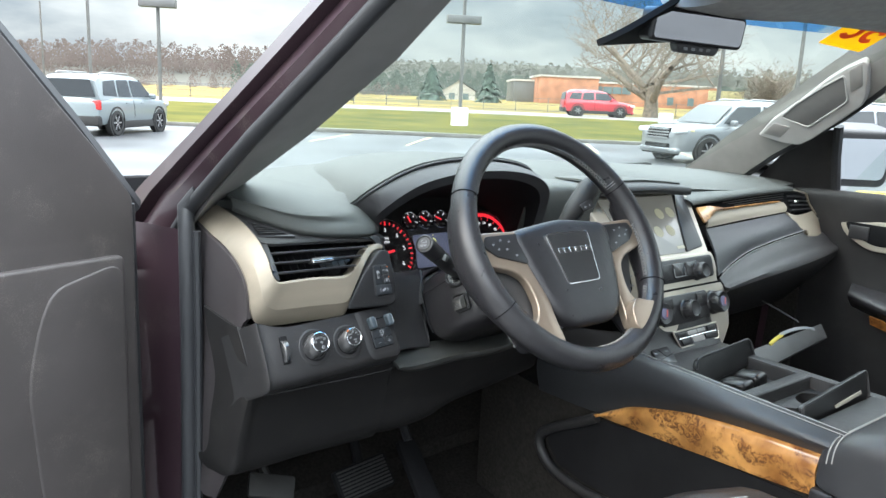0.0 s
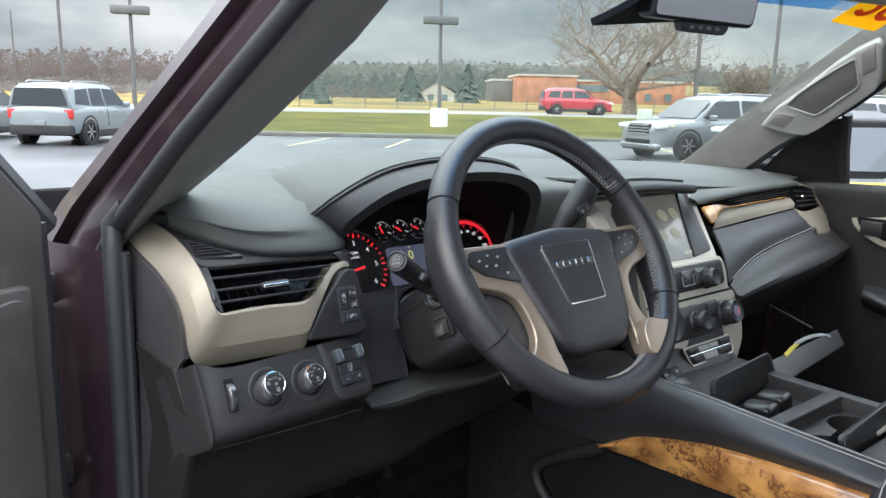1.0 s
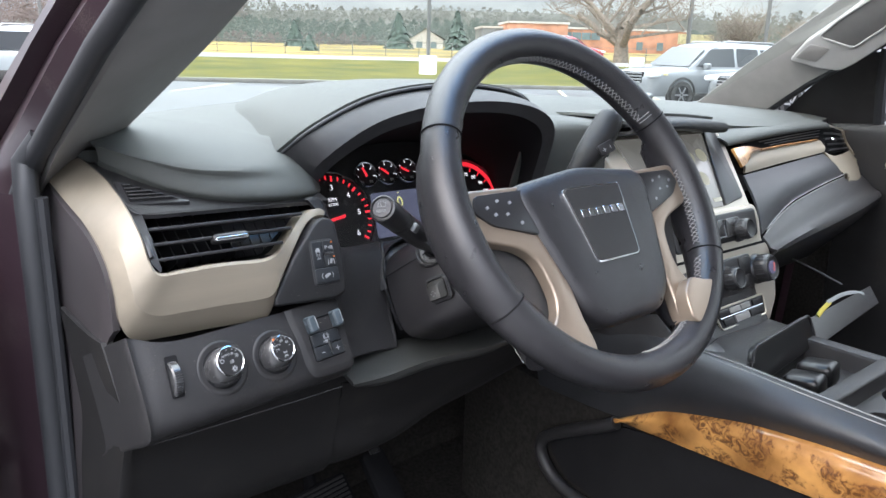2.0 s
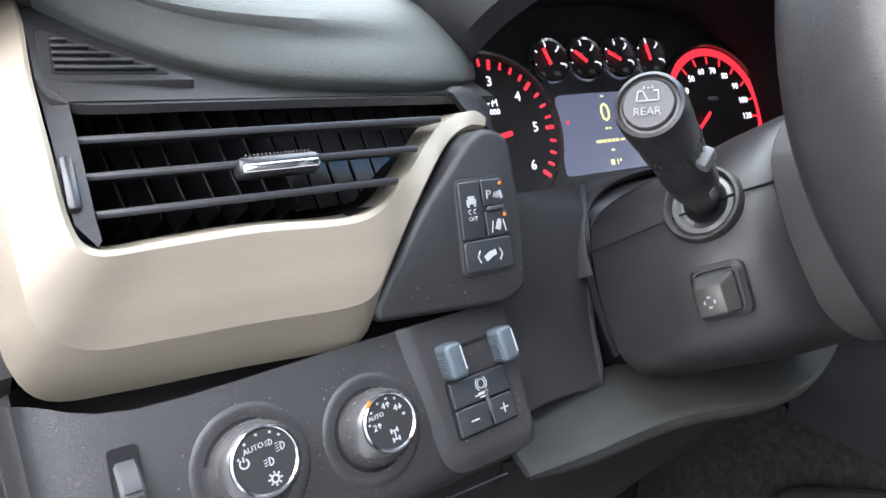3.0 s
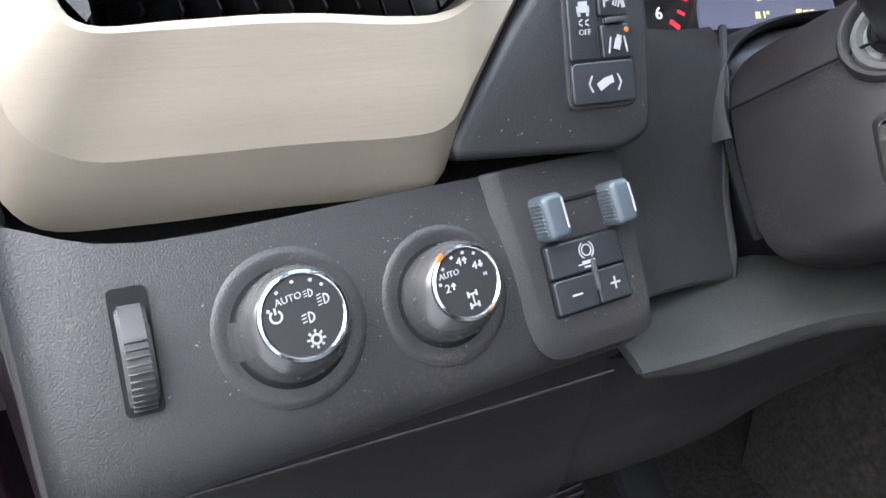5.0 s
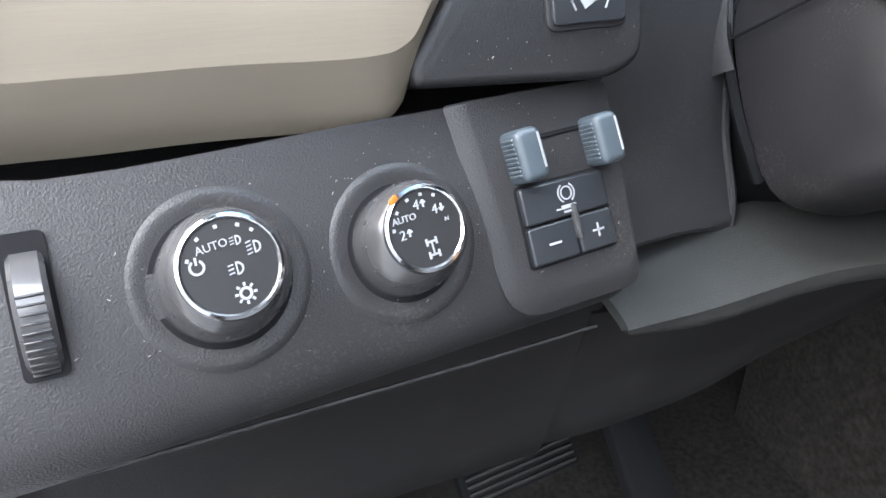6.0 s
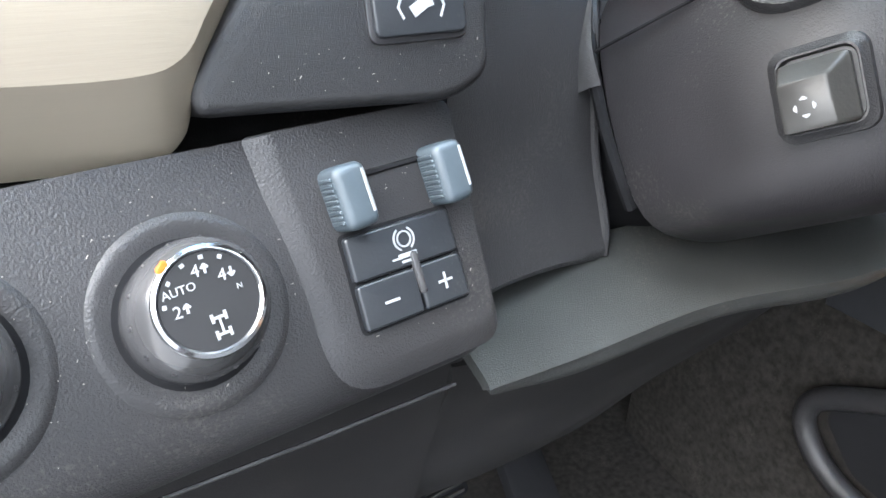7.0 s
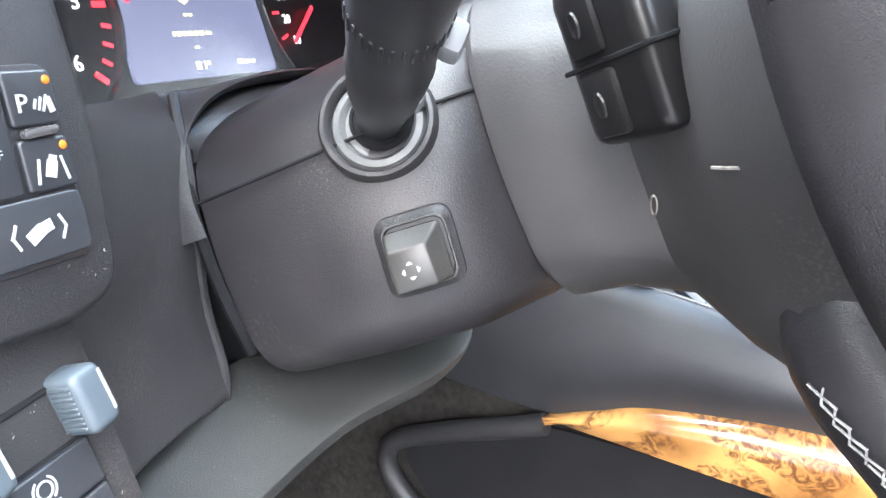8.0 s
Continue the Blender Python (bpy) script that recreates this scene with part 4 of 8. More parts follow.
for p in ((-0.5712, 0.0246), (-0.5704, 0.0100)):
    part("pilot_light", lathe([(0.0010, 0), (0.0008, 0.0004), (0.0001, 0.0006)], PB @ Matrix.Translation((*p, 0.0016)), 12), M_ORANGE, pod, "orange pilot light")
part("hazard_tab", box(0.0088, 0.0022, 0.003, PB @ pose(-0.5752, 0.0136, 0.0012, 0, 0, 3), 0.0008, 2), M_CLEAR, pod)
part("pod_cap", skin([[(-0.5760, 0.2060, 1.2500), (-0.5690, 0.2080, 1.2520), (-0.5600, 0.2090, 1.2505), (-0.5500, 0.2120, 1.2440)], [(-0.5735, 0.2015, 1.2500), (-0.5668, 0.2025, 1.2515), (-0.5585, 0.2025, 1.2490), (-0.5505, 0.2030, 1.2420)], [(-0.5690, 0.1985, 1.2440), (-0.5640, 0.1990, 1.2440), (-0.5570, 0.1985, 1.2410), (-0.5510, 0.1990, 1.2350)], [(-0.5640, 0.1950, 1.2370), (-0.5610, 0.1945, 1.2360), (-0.5565, 0.1935, 1.2330), (-0.5520, 0.1945, 1.2290)]], 5, 5, 0.004), M_POD, dash, "black shoulder over the pod")
part("centre_fill", skin([[(-0.262, 0.320, 1.318), (-0.20, 0.31, 1.318), (-0.15, 0.30, 1.316), (-0.08, 0.28, 1.314)], [(-0.256, 0.222, 1.308), (-0.20, 0.222, 1.314), (-0.15, 0.205, 1.314), (-0.08, 0.19, 1.308)], [(-0.250, 0.216, 1.285), (-0.20, 0.205, 1.290), (-0.15, 0.188, 1.295), (-0.10, 0.18, 1.298)], [(-0.250, 0.235, 1.225), (-0.20, 0.218, 1.225), (-0.155, 0.20, 1.225), (-0.12, 0.19, 1.225)], [(-0.250, 0.25, 1.15), (-0.20, 0.225, 1.15), (-0.16, 0.20, 1.15), (-0.13, 0.18, 1.15)]], 5, 4, 0.004), M_VINYL, dash, "grey dash face beside the centre stack")

# seam under the fascia and specks of dust on the plastic
part("lower_seam", tube([K @ Vector(p) for p in ((-0.772, -0.0500, -0.0272), (-0.740, -0.0522, -0.0272), (-0.700, -0.0542, -0.0272), (-0.660, -0.0562, -0.0272), (-0.622, -0.0582, -0.0272), (-0.568, -0.0602, -0.0272))], 0.0007, 6), M_CLEAR, sw)


def specks(name, m, x0, x1, y0, y1, z, count, seed, label, clump=()):
    """Loose specks of dust and lint on a flat face."""
    rng = random.Random(seed)
    out = []
    for k in range(count):
        if clump and rng.random() < 0.6:
            cx, cy, cr = rng.choice(clump)
            a, d = rng.uniform(0, 6.28), cr * rng.uniform(0.8, 1.15)
            x, y = cx + d * math.cos(a), cy + d * math.sin(a)
        else:
            x, y = rng.uniform(x0, x1), rng.uniform(y0, y1)
        w = 0.00016 * rng.uniform(0.5, 1.6)
        out.append(box(w * rng.choice((1, 1, 1.6, 4)), w, 0.0001, m @ pose(x, y, z, 0, 0, rng.uniform(0, 180))))
    return solo(name, join(*out), M_FLECK, label, "dust", kind="stuff")


specks("dust_specks", K, -0.77, -0.628, -0.034, 0.026, 0.0013, 150, 4, "pale specks of dust round the knobs", ((-0.704, -0.0045, 0.0245), (-0.65, -0.005, 0.0235)))
specks("dust_specks", K, -0.613, -0.571, -0.031, 0.027, 0.0034, 60, 5, "pale specks of dust beside the sliders")
specks("dust_specks", P, -0.632, -0.562, -0.026, -0.016, 0.0001, 40, 6, "pale lint on the button pod")


# ---- instrument cluster ----
CW = Vector((0, -0.8944, 0.4472))
def on_cluster(x, z):
    return frame_of((x, 0.285 + 0.5 * (z - 1.19), z), (1, 0, 0), CW)
cl = thing("instrument_cluster", "lit instrument cluster with red-marked dials and a blue-grey display", "instrument cluster", at=(-0.38, 0.30, 1.16))
part("backing", plate(round_poly([(-0.165, -0.055), (0.165, -0.055), (0.165, 0.10), (-0.165, 0.10)], 0.02), on_cluster(-0.38, 1.20), 0.01, 0, front=-0.004), M_DIAL, cl)
def arc_marks(m, r0, r1, angles, w):
    return join(*[box(w, r1 - r0, 0.0003, m @ Matrix.Rotation(radians(a), 4, "Z") @ pose(0, (r0 + r1) / 2, 0.0003)) for a in angles])
def dial(name, x, z, r, label):
    m = on_cluster(x, z)
    d = part(name, lathe([(r, -0.002), (r, 0.0), (0.0001, 0.0)], m, 48), M_DIAL, cl, label)
    part("bezel", lathe([(r - 0.001, 0.0), (r - 0.0005, 0.0035), (r + 0.0012, 0.0040), (r + 0.0026, 0.0020), (r + 0.0026, -0.003)], m, 64, False), M_CHROME if r < 0.02 else M_CLEAR, d)
    return m, d
m, tach = dial("tachometer", -0.488, 1.204, 0.0555, "black tachometer with red ticks")
m2 = m @ Matrix.Translation((0, 0, 0.0002))
part("ticks", join(arc_marks(m2, 0.0455, 0.0525, [66, 27.5, -11, -49.5, -88, -128], 0.0026), arc_marks(m2, 0.0475, 0.0525, [66 - 38.8 * k / 4 for k in range(-2, 21) if k % 4], 0.0018)), M_RED, tach, "lit red ticks")
for t, a in (("2", 27), ("3", -11), ("4", -48), ("5", -86), ("6", -129)):
    a = radians(a)
    part("numeral", text_mesh(t, 0.0098, m2 @ pose(0.0372 * -math.sin(a), 0.0372 * math.cos(a), 0.0002)), M_WHITE_LIT, tach)
part("caption", join(text_mesh("RPM", 0.0068, m2 @ pose(0.004, 0.0215, 0.0002)), text_mesh("x1000", 0.0056, m2 @ pose(0.004, 0.0155, 0.0002))), M_WHITE_LIT, tach)
part("needle", box(0.050, 0.0036, 0.0018, m2 @ pose(-0.0100, -0.0050, 0.004, 0, 0, 10), 0.0008, 1), M_RED, tach)
m, speedo = dial("speedometer", -0.272, 1.204, 0.0555, "black speedometer with red rim")
m2 = m @ Matrix.Translation((0, 0, 0.0002))
part("red_arc", ring(0.0475, 0.0535, m2, 0.0004, 60, -60, 168), M_RED, speedo, "glowing red rim of the dial")
part("ticks", arc_marks(m2, 0.0405, 0.0465, [112 - 19 * k for k in range(13)], 0.0016), M_RED, speedo)
for k, t in enumerate(("10", "20", "30", "40", "50", "60", "70", "80", "90", "100", "120")):
    a = radians(122 - 22 * k)
    part("numeral", text_mesh(t, 0.0072, m2 @ pose(-0.0350 * math.sin(a), 0.0350 * math.cos(a), 0.0002)), M_WHITE_LIT, speedo)
part("needle", box(0.034, 0.0030, 0.0016, m2 @ pose(-0.024, -0.010, 0.004, 0, 0, 38), 0.0008, 1), M_RED, speedo)
part("caption", text_mesh("MPH", 0.0056, m2 @ pose(0.0, 0.012, 0.0002)), M_PRINT2, speedo)
for x, turn in ((-0.428, 18), (-0.396, 50), (-0.3638, 60), (-0.332, 8)):
    m, g = dial("small_gauge", x, 1.2475, 0.0146, "small round gauge with red needle")
    m2 = m @ Matrix.Translation((0, 0, 0.0002))
    part("ticks", arc_marks(m2, 0.0106, 0.0134, [-100, -50, 0, 50, 100], 0.0010), M_WHITE_LIT, g)
    part("numerals", bars([(-0.007, -0.009, 0.004, 0.003), (0.006, -0.009, 0.005, 0.003), (0.0, 0.0045, 0.003, 0.0022)], m2), M_PRINT2, g)
    part("needle", box(0.0022, 0.0125, 0.001, m2 @ Matrix.Rotation(radians(turn), 4, "Z") @ pose(0, 0.0035, 0.0016)), M_RED, g)
m = on_cluster(-0.380, 1.1965)
disp = part("display", plate(round_poly([(-0.0520, -0.026), (0.0520, -0.026), (0.0480, 0.032), (-0.0480, 0.032)], 0.004), m, 0.002, 0, front=0.0004), M_DISPLAY, cl, "lit blue-grey driver display")
m2 = m @ Matrix.Translation((-0.007, 0, 0.0006))
part("readout", text_mesh("0", 0.0200, m2 @ pose(0, 0.0165, 0.0001)), M_YELLOW_LIT, disp)
part("readout_lines", bars([(-0.0017, 0.0052, 0.0024, 0.0014), (0.0017, 0.0052, 0.0024, 0.0014), (-0.0130, -0.0040, 0.0016, 0.0022), (-0.0100, -0.0040, 0.0030, 0.0022), (-0.0060, -0.0040, 0.0030, 0.0022), (-0.0020, -0.0040, 0.0030, 0.0022), (0.0020, -0.0040, 0.0030, 0.0022), (0.0060, -0.0040, 0.0030, 0.0022), (0.0110, -0.0040, 0.0040, 0.0016), (-0.0026, -0.0200, 0.0034, 0.0040), (0.0022, -0.0200, 0.0010, 0.0040), (0.0050, -0.0190, 0.0018, 0.0020), (0.0290, -0.0195, 0.0040, 0.0024), (0.0345, -0.0200, 0.0040, 0.0018), (0.0395, -0.0200, 0.0030, 0.0018), (0, 0.0292, 0.003, 0.0014), (0, -0.0110, 0.003, 0.0014)], m2), M_YELLOW_LIT, disp)
part("red_flag", bars([(-0.0360, 0.012, 0.0022, 0.0022)], m2), M_RED, disp)
part("lower_shroud", skin([[(-0.545, 0.268, 1.185), (-0.49, 0.285, 1.166), (-0.42, 0.285, 1.166), (-0.34, 0.285, 1.166), (-0.26, 0.275, 1.18)],
                           [(-0.545, 0.225, 1.190), (-0.49, 0.235, 1.168), (-0.42, 0.215, 1.182), (-0.34, 0.205, 1.186), (-0.26, 0.215, 1.18)],
                           [(-0.545, 0.215, 1.175), (-0.49, 0.228, 1.155), (-0.42, 0.20, 1.165), (-0.34, 0.195, 1.170), (-0.26, 0.20, 1.16)]], 5, 4, 0.003), M_PLASTIC, dash)
lens = part("lens", plate(round_poly([(-0.160, -0.045), (0.150, -0.045), (0.150, 0.085), (-0.160, 0.085)], 0.02), on_cluster(-0.38, 1.20), 0.001, 0, front=0.016), M_CLUSTER_GLASS, cl)
lens.visible_shadow = False

# ---- steering column with stalks ----
C = Vector((-0.3864, -0.0088, 1.2652))
WN = Vector((0.02, -0.834, 0.552)).normalized()
W = frame_of(C, (1, 0.02, 0), WN)
col = thing("steering_column", "black plastic steering column shroud with wiper and shift stalks", "steering column", at=(-0.39, 0.15, 1.1))


def section(s, left, n=5, r=0.02):
    """A ring round the column s metres below the rim, from the outline of its left half."""
    o = round_poly(left + [(-x, y) for x, y in reversed(left)], r, n)
    return [W @ Vector((p.x, p.y, -s)) for p in o]


part("shroud", loft([section(0.122, [(-0.020, 0.050), (-0.034, 0.030), (-0.040, -0.005), (-0.034, -0.040), (-0.020, -0.056)]), section(0.127, [(-0.024, 0.056), (-0.046, 0.036), (-0.052, -0.004), (-0.046, -0.046), (-0.024, -0.062)]),
                     section(0.138, [(-0.028, 0.058), (-0.056, 0.036), (-0.070, -0.008), (-0.064, -0.050), (-0.030, -0.064)]), section(0.160, [(-0.032, 0.058), (-0.064, 0.034), (-0.086, -0.012), (-0.080, -0.054), (-0.040, -0.066)]),
                     section(0.190, [(-0.036, 0.056), (-0.074, 0.036), (-0.090, -0.008), (-0.086, -0.054), (-0.046, -0.066)]), section(0.236, [(-0.040, 0.054), (-0.082, 0.038), (-0.090, -0.005), (-0.088, -0.052), (-0.050, -0.066)]),
                     section(0.239, [(-0.039, 0.052), (-0.080, 0.036), (-0.0875, -0.005), (-0.0855, -0.050), (-0.049, -0.064)]), section(0.234, [(-0.036, 0.049), (-0.076, 0.033), (-0.083, -0.005), (-0.081, -0.046), (-0.046, -0.060)])], closed=True, caps=True), M_SHROUD, col, "smooth black column shroud")
part("column_boot", loft([section(0.228, [(-0.034, 0.046), (-0.072, 0.031), (-0.078, -0.005), (-0.076, -0.043), (-0.044, -0.056)]), section(0.250, [(-0.036, 0.048), (-0.075, 0.033), (-0.081, -0.005), (-0.079, -0.045), (-0.046, -0.058)]), section(0.260, [(-0.034, 0.046), (-0.071, 0.031), (-0.077, -0.005), (-0.075, -0.043), (-0.044, -0.056)]), section(0.300, [(-0.036, 0.048), (-0.075, 0.033), (-0.081, -0.005), (-0.079, -0.045), (-0.046, -0.058)])], closed=True), M_DARK, col, "black fabric boot behind the shroud")
arch = smooth_line([(-0.0876, 0.006), (-0.0868, 0.022), (-0.0790, 0.041), (-0.0620, 0.054), (-0.0360, 0.061), (0.0, 0.063), (0.036, 0.061), (0.062, 0.054), (0.079, 0.041), (0.0868, 0.022)], 6)
ARCH = [(1.0, 0.246), (1.0, 0.238), (1.025, 0.2355), (1.055, 0.239), (1.09, 0.252), (1.12, 0.275)]
part("column_arch", loft([[W @ Vector((p.x * g, p.y * g, -d)) for p in arch] for g, d in ARCH]), M_PLASTIC, dash, "black lip arching over the steering column")
part("boot_fold", tube(smooth_line([W @ Vector(p) for p in ((-0.078, 0.040, -0.240), (-0.0865, 0.020, -0.240), (-0.0900, -0.010, -0.239), (-0.0890, -0.030, -0.239), (-0.0850, -0.042, -0.242))], 6), 0.0026, 8), M_DARK, col, "folded edge of the boot")
part("shroud_seam", tube([W @ Vector((-0.0500, 0.022, -0.1272)), W @ Vector((-0.0640, 0.022, -0.140)), W @ Vector((-0.0745, 0.021, -0.162)), W @ Vector((-0.0825, 0.020, -0.192)), W @ Vector((-0.0885, 0.019, -0.235))], 0.0007, 6), M_DARK, col)
# collar and rear-wiper stalk
cc = Vector((-0.4515, 0.1395, 1.1930))
tip = Vector((-0.566, 0.077, 1.263))
sd = (tip - cc).normalized()
SM = frame_of(cc, (0, 0.4, -1), sd)
CM = frame_of((-0.4612, 0.1350, 1.1965), (0.1, -0.9, 0.2), (-0.86, -0.16, 0.48))
part("stalk_collar", lathe([(0.0215, -0.006), (0.0212, 0.0010), (0.0200, 0.0030), (0.0186, 0.0032), (0.0178, 0.0022), (0.0172, -0.0020), (0.0168, -0.0045)], CM, 40, False), M_PLASTIC, col)
part("stalk_boot", lathe([(0.0172, -0.0020), (0.0160, 0.0002), (0.0138, 0.0008), (0.0122, -0.0012), (0.0112, -0.006), (0.0001, -0.007)], CM, 36), material("worn_grey_boot", (0.10, 0.103, 0.103), 0.35, vary=0.3, scale=60, dust=0.2), col, "worn grey boot round the stalk")
part("boot_hole", lathe([(0.0116, -0.0015), (0.0102, -0.0005), (0.0098, -0.004), (0.0001, -0.005)], CM @ pose(0.001, 0.0015, 0.0012), 28), M_DARK, col)
L = (tip - cc).length
st = part("wiper_stalk", lathe([(0.0082, -0.012), (0.0084, 0.014), (0.0096, 0.030), (0.0116, 0.046), (0.0124, L * 0.48), (0.0118, L * 0.50), (0.0120, L * 0.62), (0.0124, L * 0.80), (0.0128, L * 0.84), (0.0132, L - 0.010), (0.0131, L - 0.003), (0.0124, L), (0.0112, L + 0.0005), (0.0105, L - 0.0012), (0.0096, L - 0.0010), (0.0090, L + 0.0002), (0.0001, L + 0.0010)], SM, 40), M_PLASTIC2, col, "black wiper stalk with a round end button")
for k in range(30):
    part("rib", box(0.0010, 0.0012, 0.008, SM @ Matrix.Rotation(2 * math.pi * k / 30, 4, "Z") @ pose(0.0122, 0, L * 0.72), 0.0003, 1), M_PLASTIC2, st)
part("end_button", lathe([(0.0092, L - 0.001), (0.0088, L + 0.0008), (0.0001, L + 0.0014)], SM, 32), material("grey_end_button", (0.045, 0.045, 0.050), 0.55), st, "grey end button marked REAR")
EM = frame_of(tip + sd * 0.0016, (1, -0.25, 0.02), sd) @ pose(0, 0, 0, 0, 0, -17)
part("rear_word", text_mesh("REAR", 0.0042, EM @ pose(0.0, -0.0034, 0.0002)), M_PRINT2, st)
part("wiper_icon", join(bars([(0, 0.0002, 0.0104, 0.0007), (-0.0050, 0.0026, 0.0007, 0.0052, -6), (0.0050, 0.0026, 0.0007, 0.0052, 6), (-0.0036, 0.0052, 0.0026, 0.0007), (0.0036, 0.0052, 0.0026, 0.0007), (-0.0012, 0.0026, 0.0006, 0.0060, 28), (0, 0.0066, 0.0012, 0.0006), (0.002, 0.0070, 0.0006, 0.0014), (-0.002, 0.0070, 0.0006, 0.0014)], EM @ pose(0, 0.0006, 0) @ Matrix.Diagonal((0.74, 0.74, 1, 1)))), M_PRINT2, st)
part("side_tab", box(0.009, 0.006, 0.010, SM @ pose(-0.003, 0.0135, L * 0.66, 0, 0, 10), 0.002, 2), material("light_grey_tab", (0.15, 0.155, 0.16), 0.5), st)
part("side_switch", box(0.004, 0.004, 0.012, SM @ pose(0.000, 0.0105, L * 0.34), 0.001, 2), M_PRINT2, st)
# mirror / wheel-tilt switch on the shroud's left face
MS = frame_of((-0.4748, 0.1044, 1.1615), (0.40, -0.74, 0.43), (-0.90, -0.35, 0.20))
SQ = [(-0.0118, -0.0112), (0.0108, -0.0112), (0.0112, 0.0118), (-0.0112, 0.0118)]
ms = part("tilt_switch", loft([[MS @ Vector((*(p * g), h)) for p in round_poly(SQ, 0.0048, 6)] for g, h in ((1.22, -0.004), (1.20, 0.0000), (1.08, 0.0010), (1.00, 0.0020), (0.95, 0.0020), (0.92, 0.0004), (0.91, -0.006))], closed=True), M_PLASTIC, col, "square switch surround")
part("switch_floor", plate(round_poly([Vector(p) * 0.90 for p in SQ], 0.004, 5), MS, 0.002, 0, front=-0.0006), M_PLASTIC2, ms)
CAPM = MS @ pose(-0.0030, -0.0028, 0)
CS = [(-0.0076, -0.0074), (0.0068, -0.0074), (0.0064, 0.0072), (-0.0074, 0.0072)]
CB = [(-0.0080, -0.0078), (0.0118, -0.0078), (0.0118, 0.0122), (-0.0078, 0.0122)]
part("switch_cap", loft([[CAPM @ Vector((*p, -0.003)) for p in round_poly(CB, 0.0016, 3)], [CAPM @ Vector((*p, 0.0028)) for p in round_poly(CB, 0.0016, 3)], [CAPM @ Vector((*p, 0.0076)) for p in round_poly(CS, 0.0012, 3)], [CAPM @ Vector((*(p * 0.93), 0.0080)) for p in round_poly(CS, 0.0012, 3)]], closed=True, caps=True), material("worn_grey_switch_plastic", (0.024, 0.0235, 0.022), 0.42, vary=0.15, scale=40, grain=0.15), ms, "raised four-way switch cap")
g = CAPM @ pose(-0.0008, -0.0008, 0.0081)
part("print", join(*[bars([(-0.0005, 0.0026, 0.0012, 0.0004, 40), (0.0005, 0.0026, 0.0012, 0.0004, -40), (0, 0.0023, 0.0014, 0.0005)], g @ Matrix.Rotation(radians(90 * k), 4, "Z")) for k in range(4)]), M_PRINT, ms)
# shift lever on the far side
part("shift_stalk", tube(smooth_line([(-0.285, 0.150, 1.225), (-0.262, 0.145, 1.240), (-0.245, 0.138, 1.252), (-0.228, 0.130, 1.275), (-0.205, 0.124, 1.308), (-0.188, 0.122, 1.335)], 4), [0.009] * 6 + [0.010] * 4 + [0.012, 0.013, 0.0155, 0.017, 0.018, 0.0185, 0.0185, 0.018, 0.017, 0.014, 0.006], 14, flat=0.75), M_POD, col, "black shift lever")
part("tap_switch", box(0.022, 0.015, 0.004, frame_of((-0.214, 0.108, 1.292), (1, -0.1, 0.4), (-0.35, -0.85, 0.25)), 0.002, 2), M_PLASTIC2, col)
part("print", bars([(-0.005, 0, 0.005, 0.0009), (-0.005, 0, 0.0009, 0.005), (0.004, 0, 0.0009, 0.004)], frame_of((-0.2148, 0.1052, 1.2925), (1, -0.1, 0.4), (-0.35, -0.85, 0.25))), M_PRINT, col)

# ---- steering wheel ----
wheel = thing("steering_wheel", "black leather steering wheel with bronze spokes and grey stitching", "steering wheel", at=W)
R, r = 0.1705, 0.0172
rim = []
for i in range(96):
    a = 2 * math.pi * i / 96
    d = Vector((math.cos(a), math.sin(a), 0))
    deep = 0.018 * max(0.0, math.cos(1.9 * (abs(math.atan2(math.sin(a), -abs(math.cos(a)))) - math.pi)) ** 2 if math.sin(a) < 0.35 and abs(math.cos(a)) > 0.6 else 0.0)
    rim.append([W @ (d * (R + r * math.cos(b) * 0.98) + Vector((0, 0, 0.002 + (r * 1.08 + (deep if math.sin(b) < 0 else 0.0)) * math.sin(b)))) for b in [2 * math.pi * k / 18 for k in range(18)]])
part("rim", loft(rim + [rim[0]], closed=True), M_LEATHER, wheel, "stitched black leather rim")
for a in (27, 153, 208, 332):
    d = Vector((math.cos(radians(a)), math.sin(radians(a)), 0))
    ringpts = [W @ (d * (R + (r + 0.0002) * math.cos(b)) + Vector((0, 0, 0.002 + r * 1.085 * math.sin(b)))) for b in [2 * math.pi * k / 24 for k in range(25)]]
    part("rim_seam", tube(ringpts, 0.0008, 6), M_DARK, wheel)
def stitches(a0, a1, n, seed=1):
    """Crossing stitches down the inside of the rim, drawn a little unevenly."""
    rng = random.Random(seed)
    out = []
    on_rim = lambda a, b: W @ (Vector((math.cos(a), math.sin(a), 0)) * (R + (r * 0.98 + 0.0003) * math.cos(b)) + Vector((0, 0, 0.002 + (r * 1.08 + 0.0003) * math.sin(b))))
    step = radians(a1 - a0) / n
    for i in range(n):
        a = radians(a0) + step * i
        for s in (-1, 1):
            w = 0.20 * rng.uniform(0.8, 1.2)
            a2 = a + step * rng.uniform(0.75, 1.05)
            out.append(tube([on_rim(a, math.pi - 0.16 - s * w), on_rim((a + a2) / 2, math.pi - 0.16) + W.to_3x3() @ Vector((-math.cos(a), -math.sin(a), 0.6)) * 0.0004, on_rim(a2, math.pi - 0.16 + s * w)], 0.00044, 4, False))
    return join(*out)
part("stitching", stitches(31, 149, 62, 1), M_STITCH, wheel, "pale grey cross stitching")
part("stitching", stitches(212, 240, 14, 2), M_STITCH, wheel)
part("stitching", stitches(266, 328, 32, 3), M_STITCH, wheel)
part("stitching", stitches(-26, 6, 17, 4), M_STITCH, wheel)
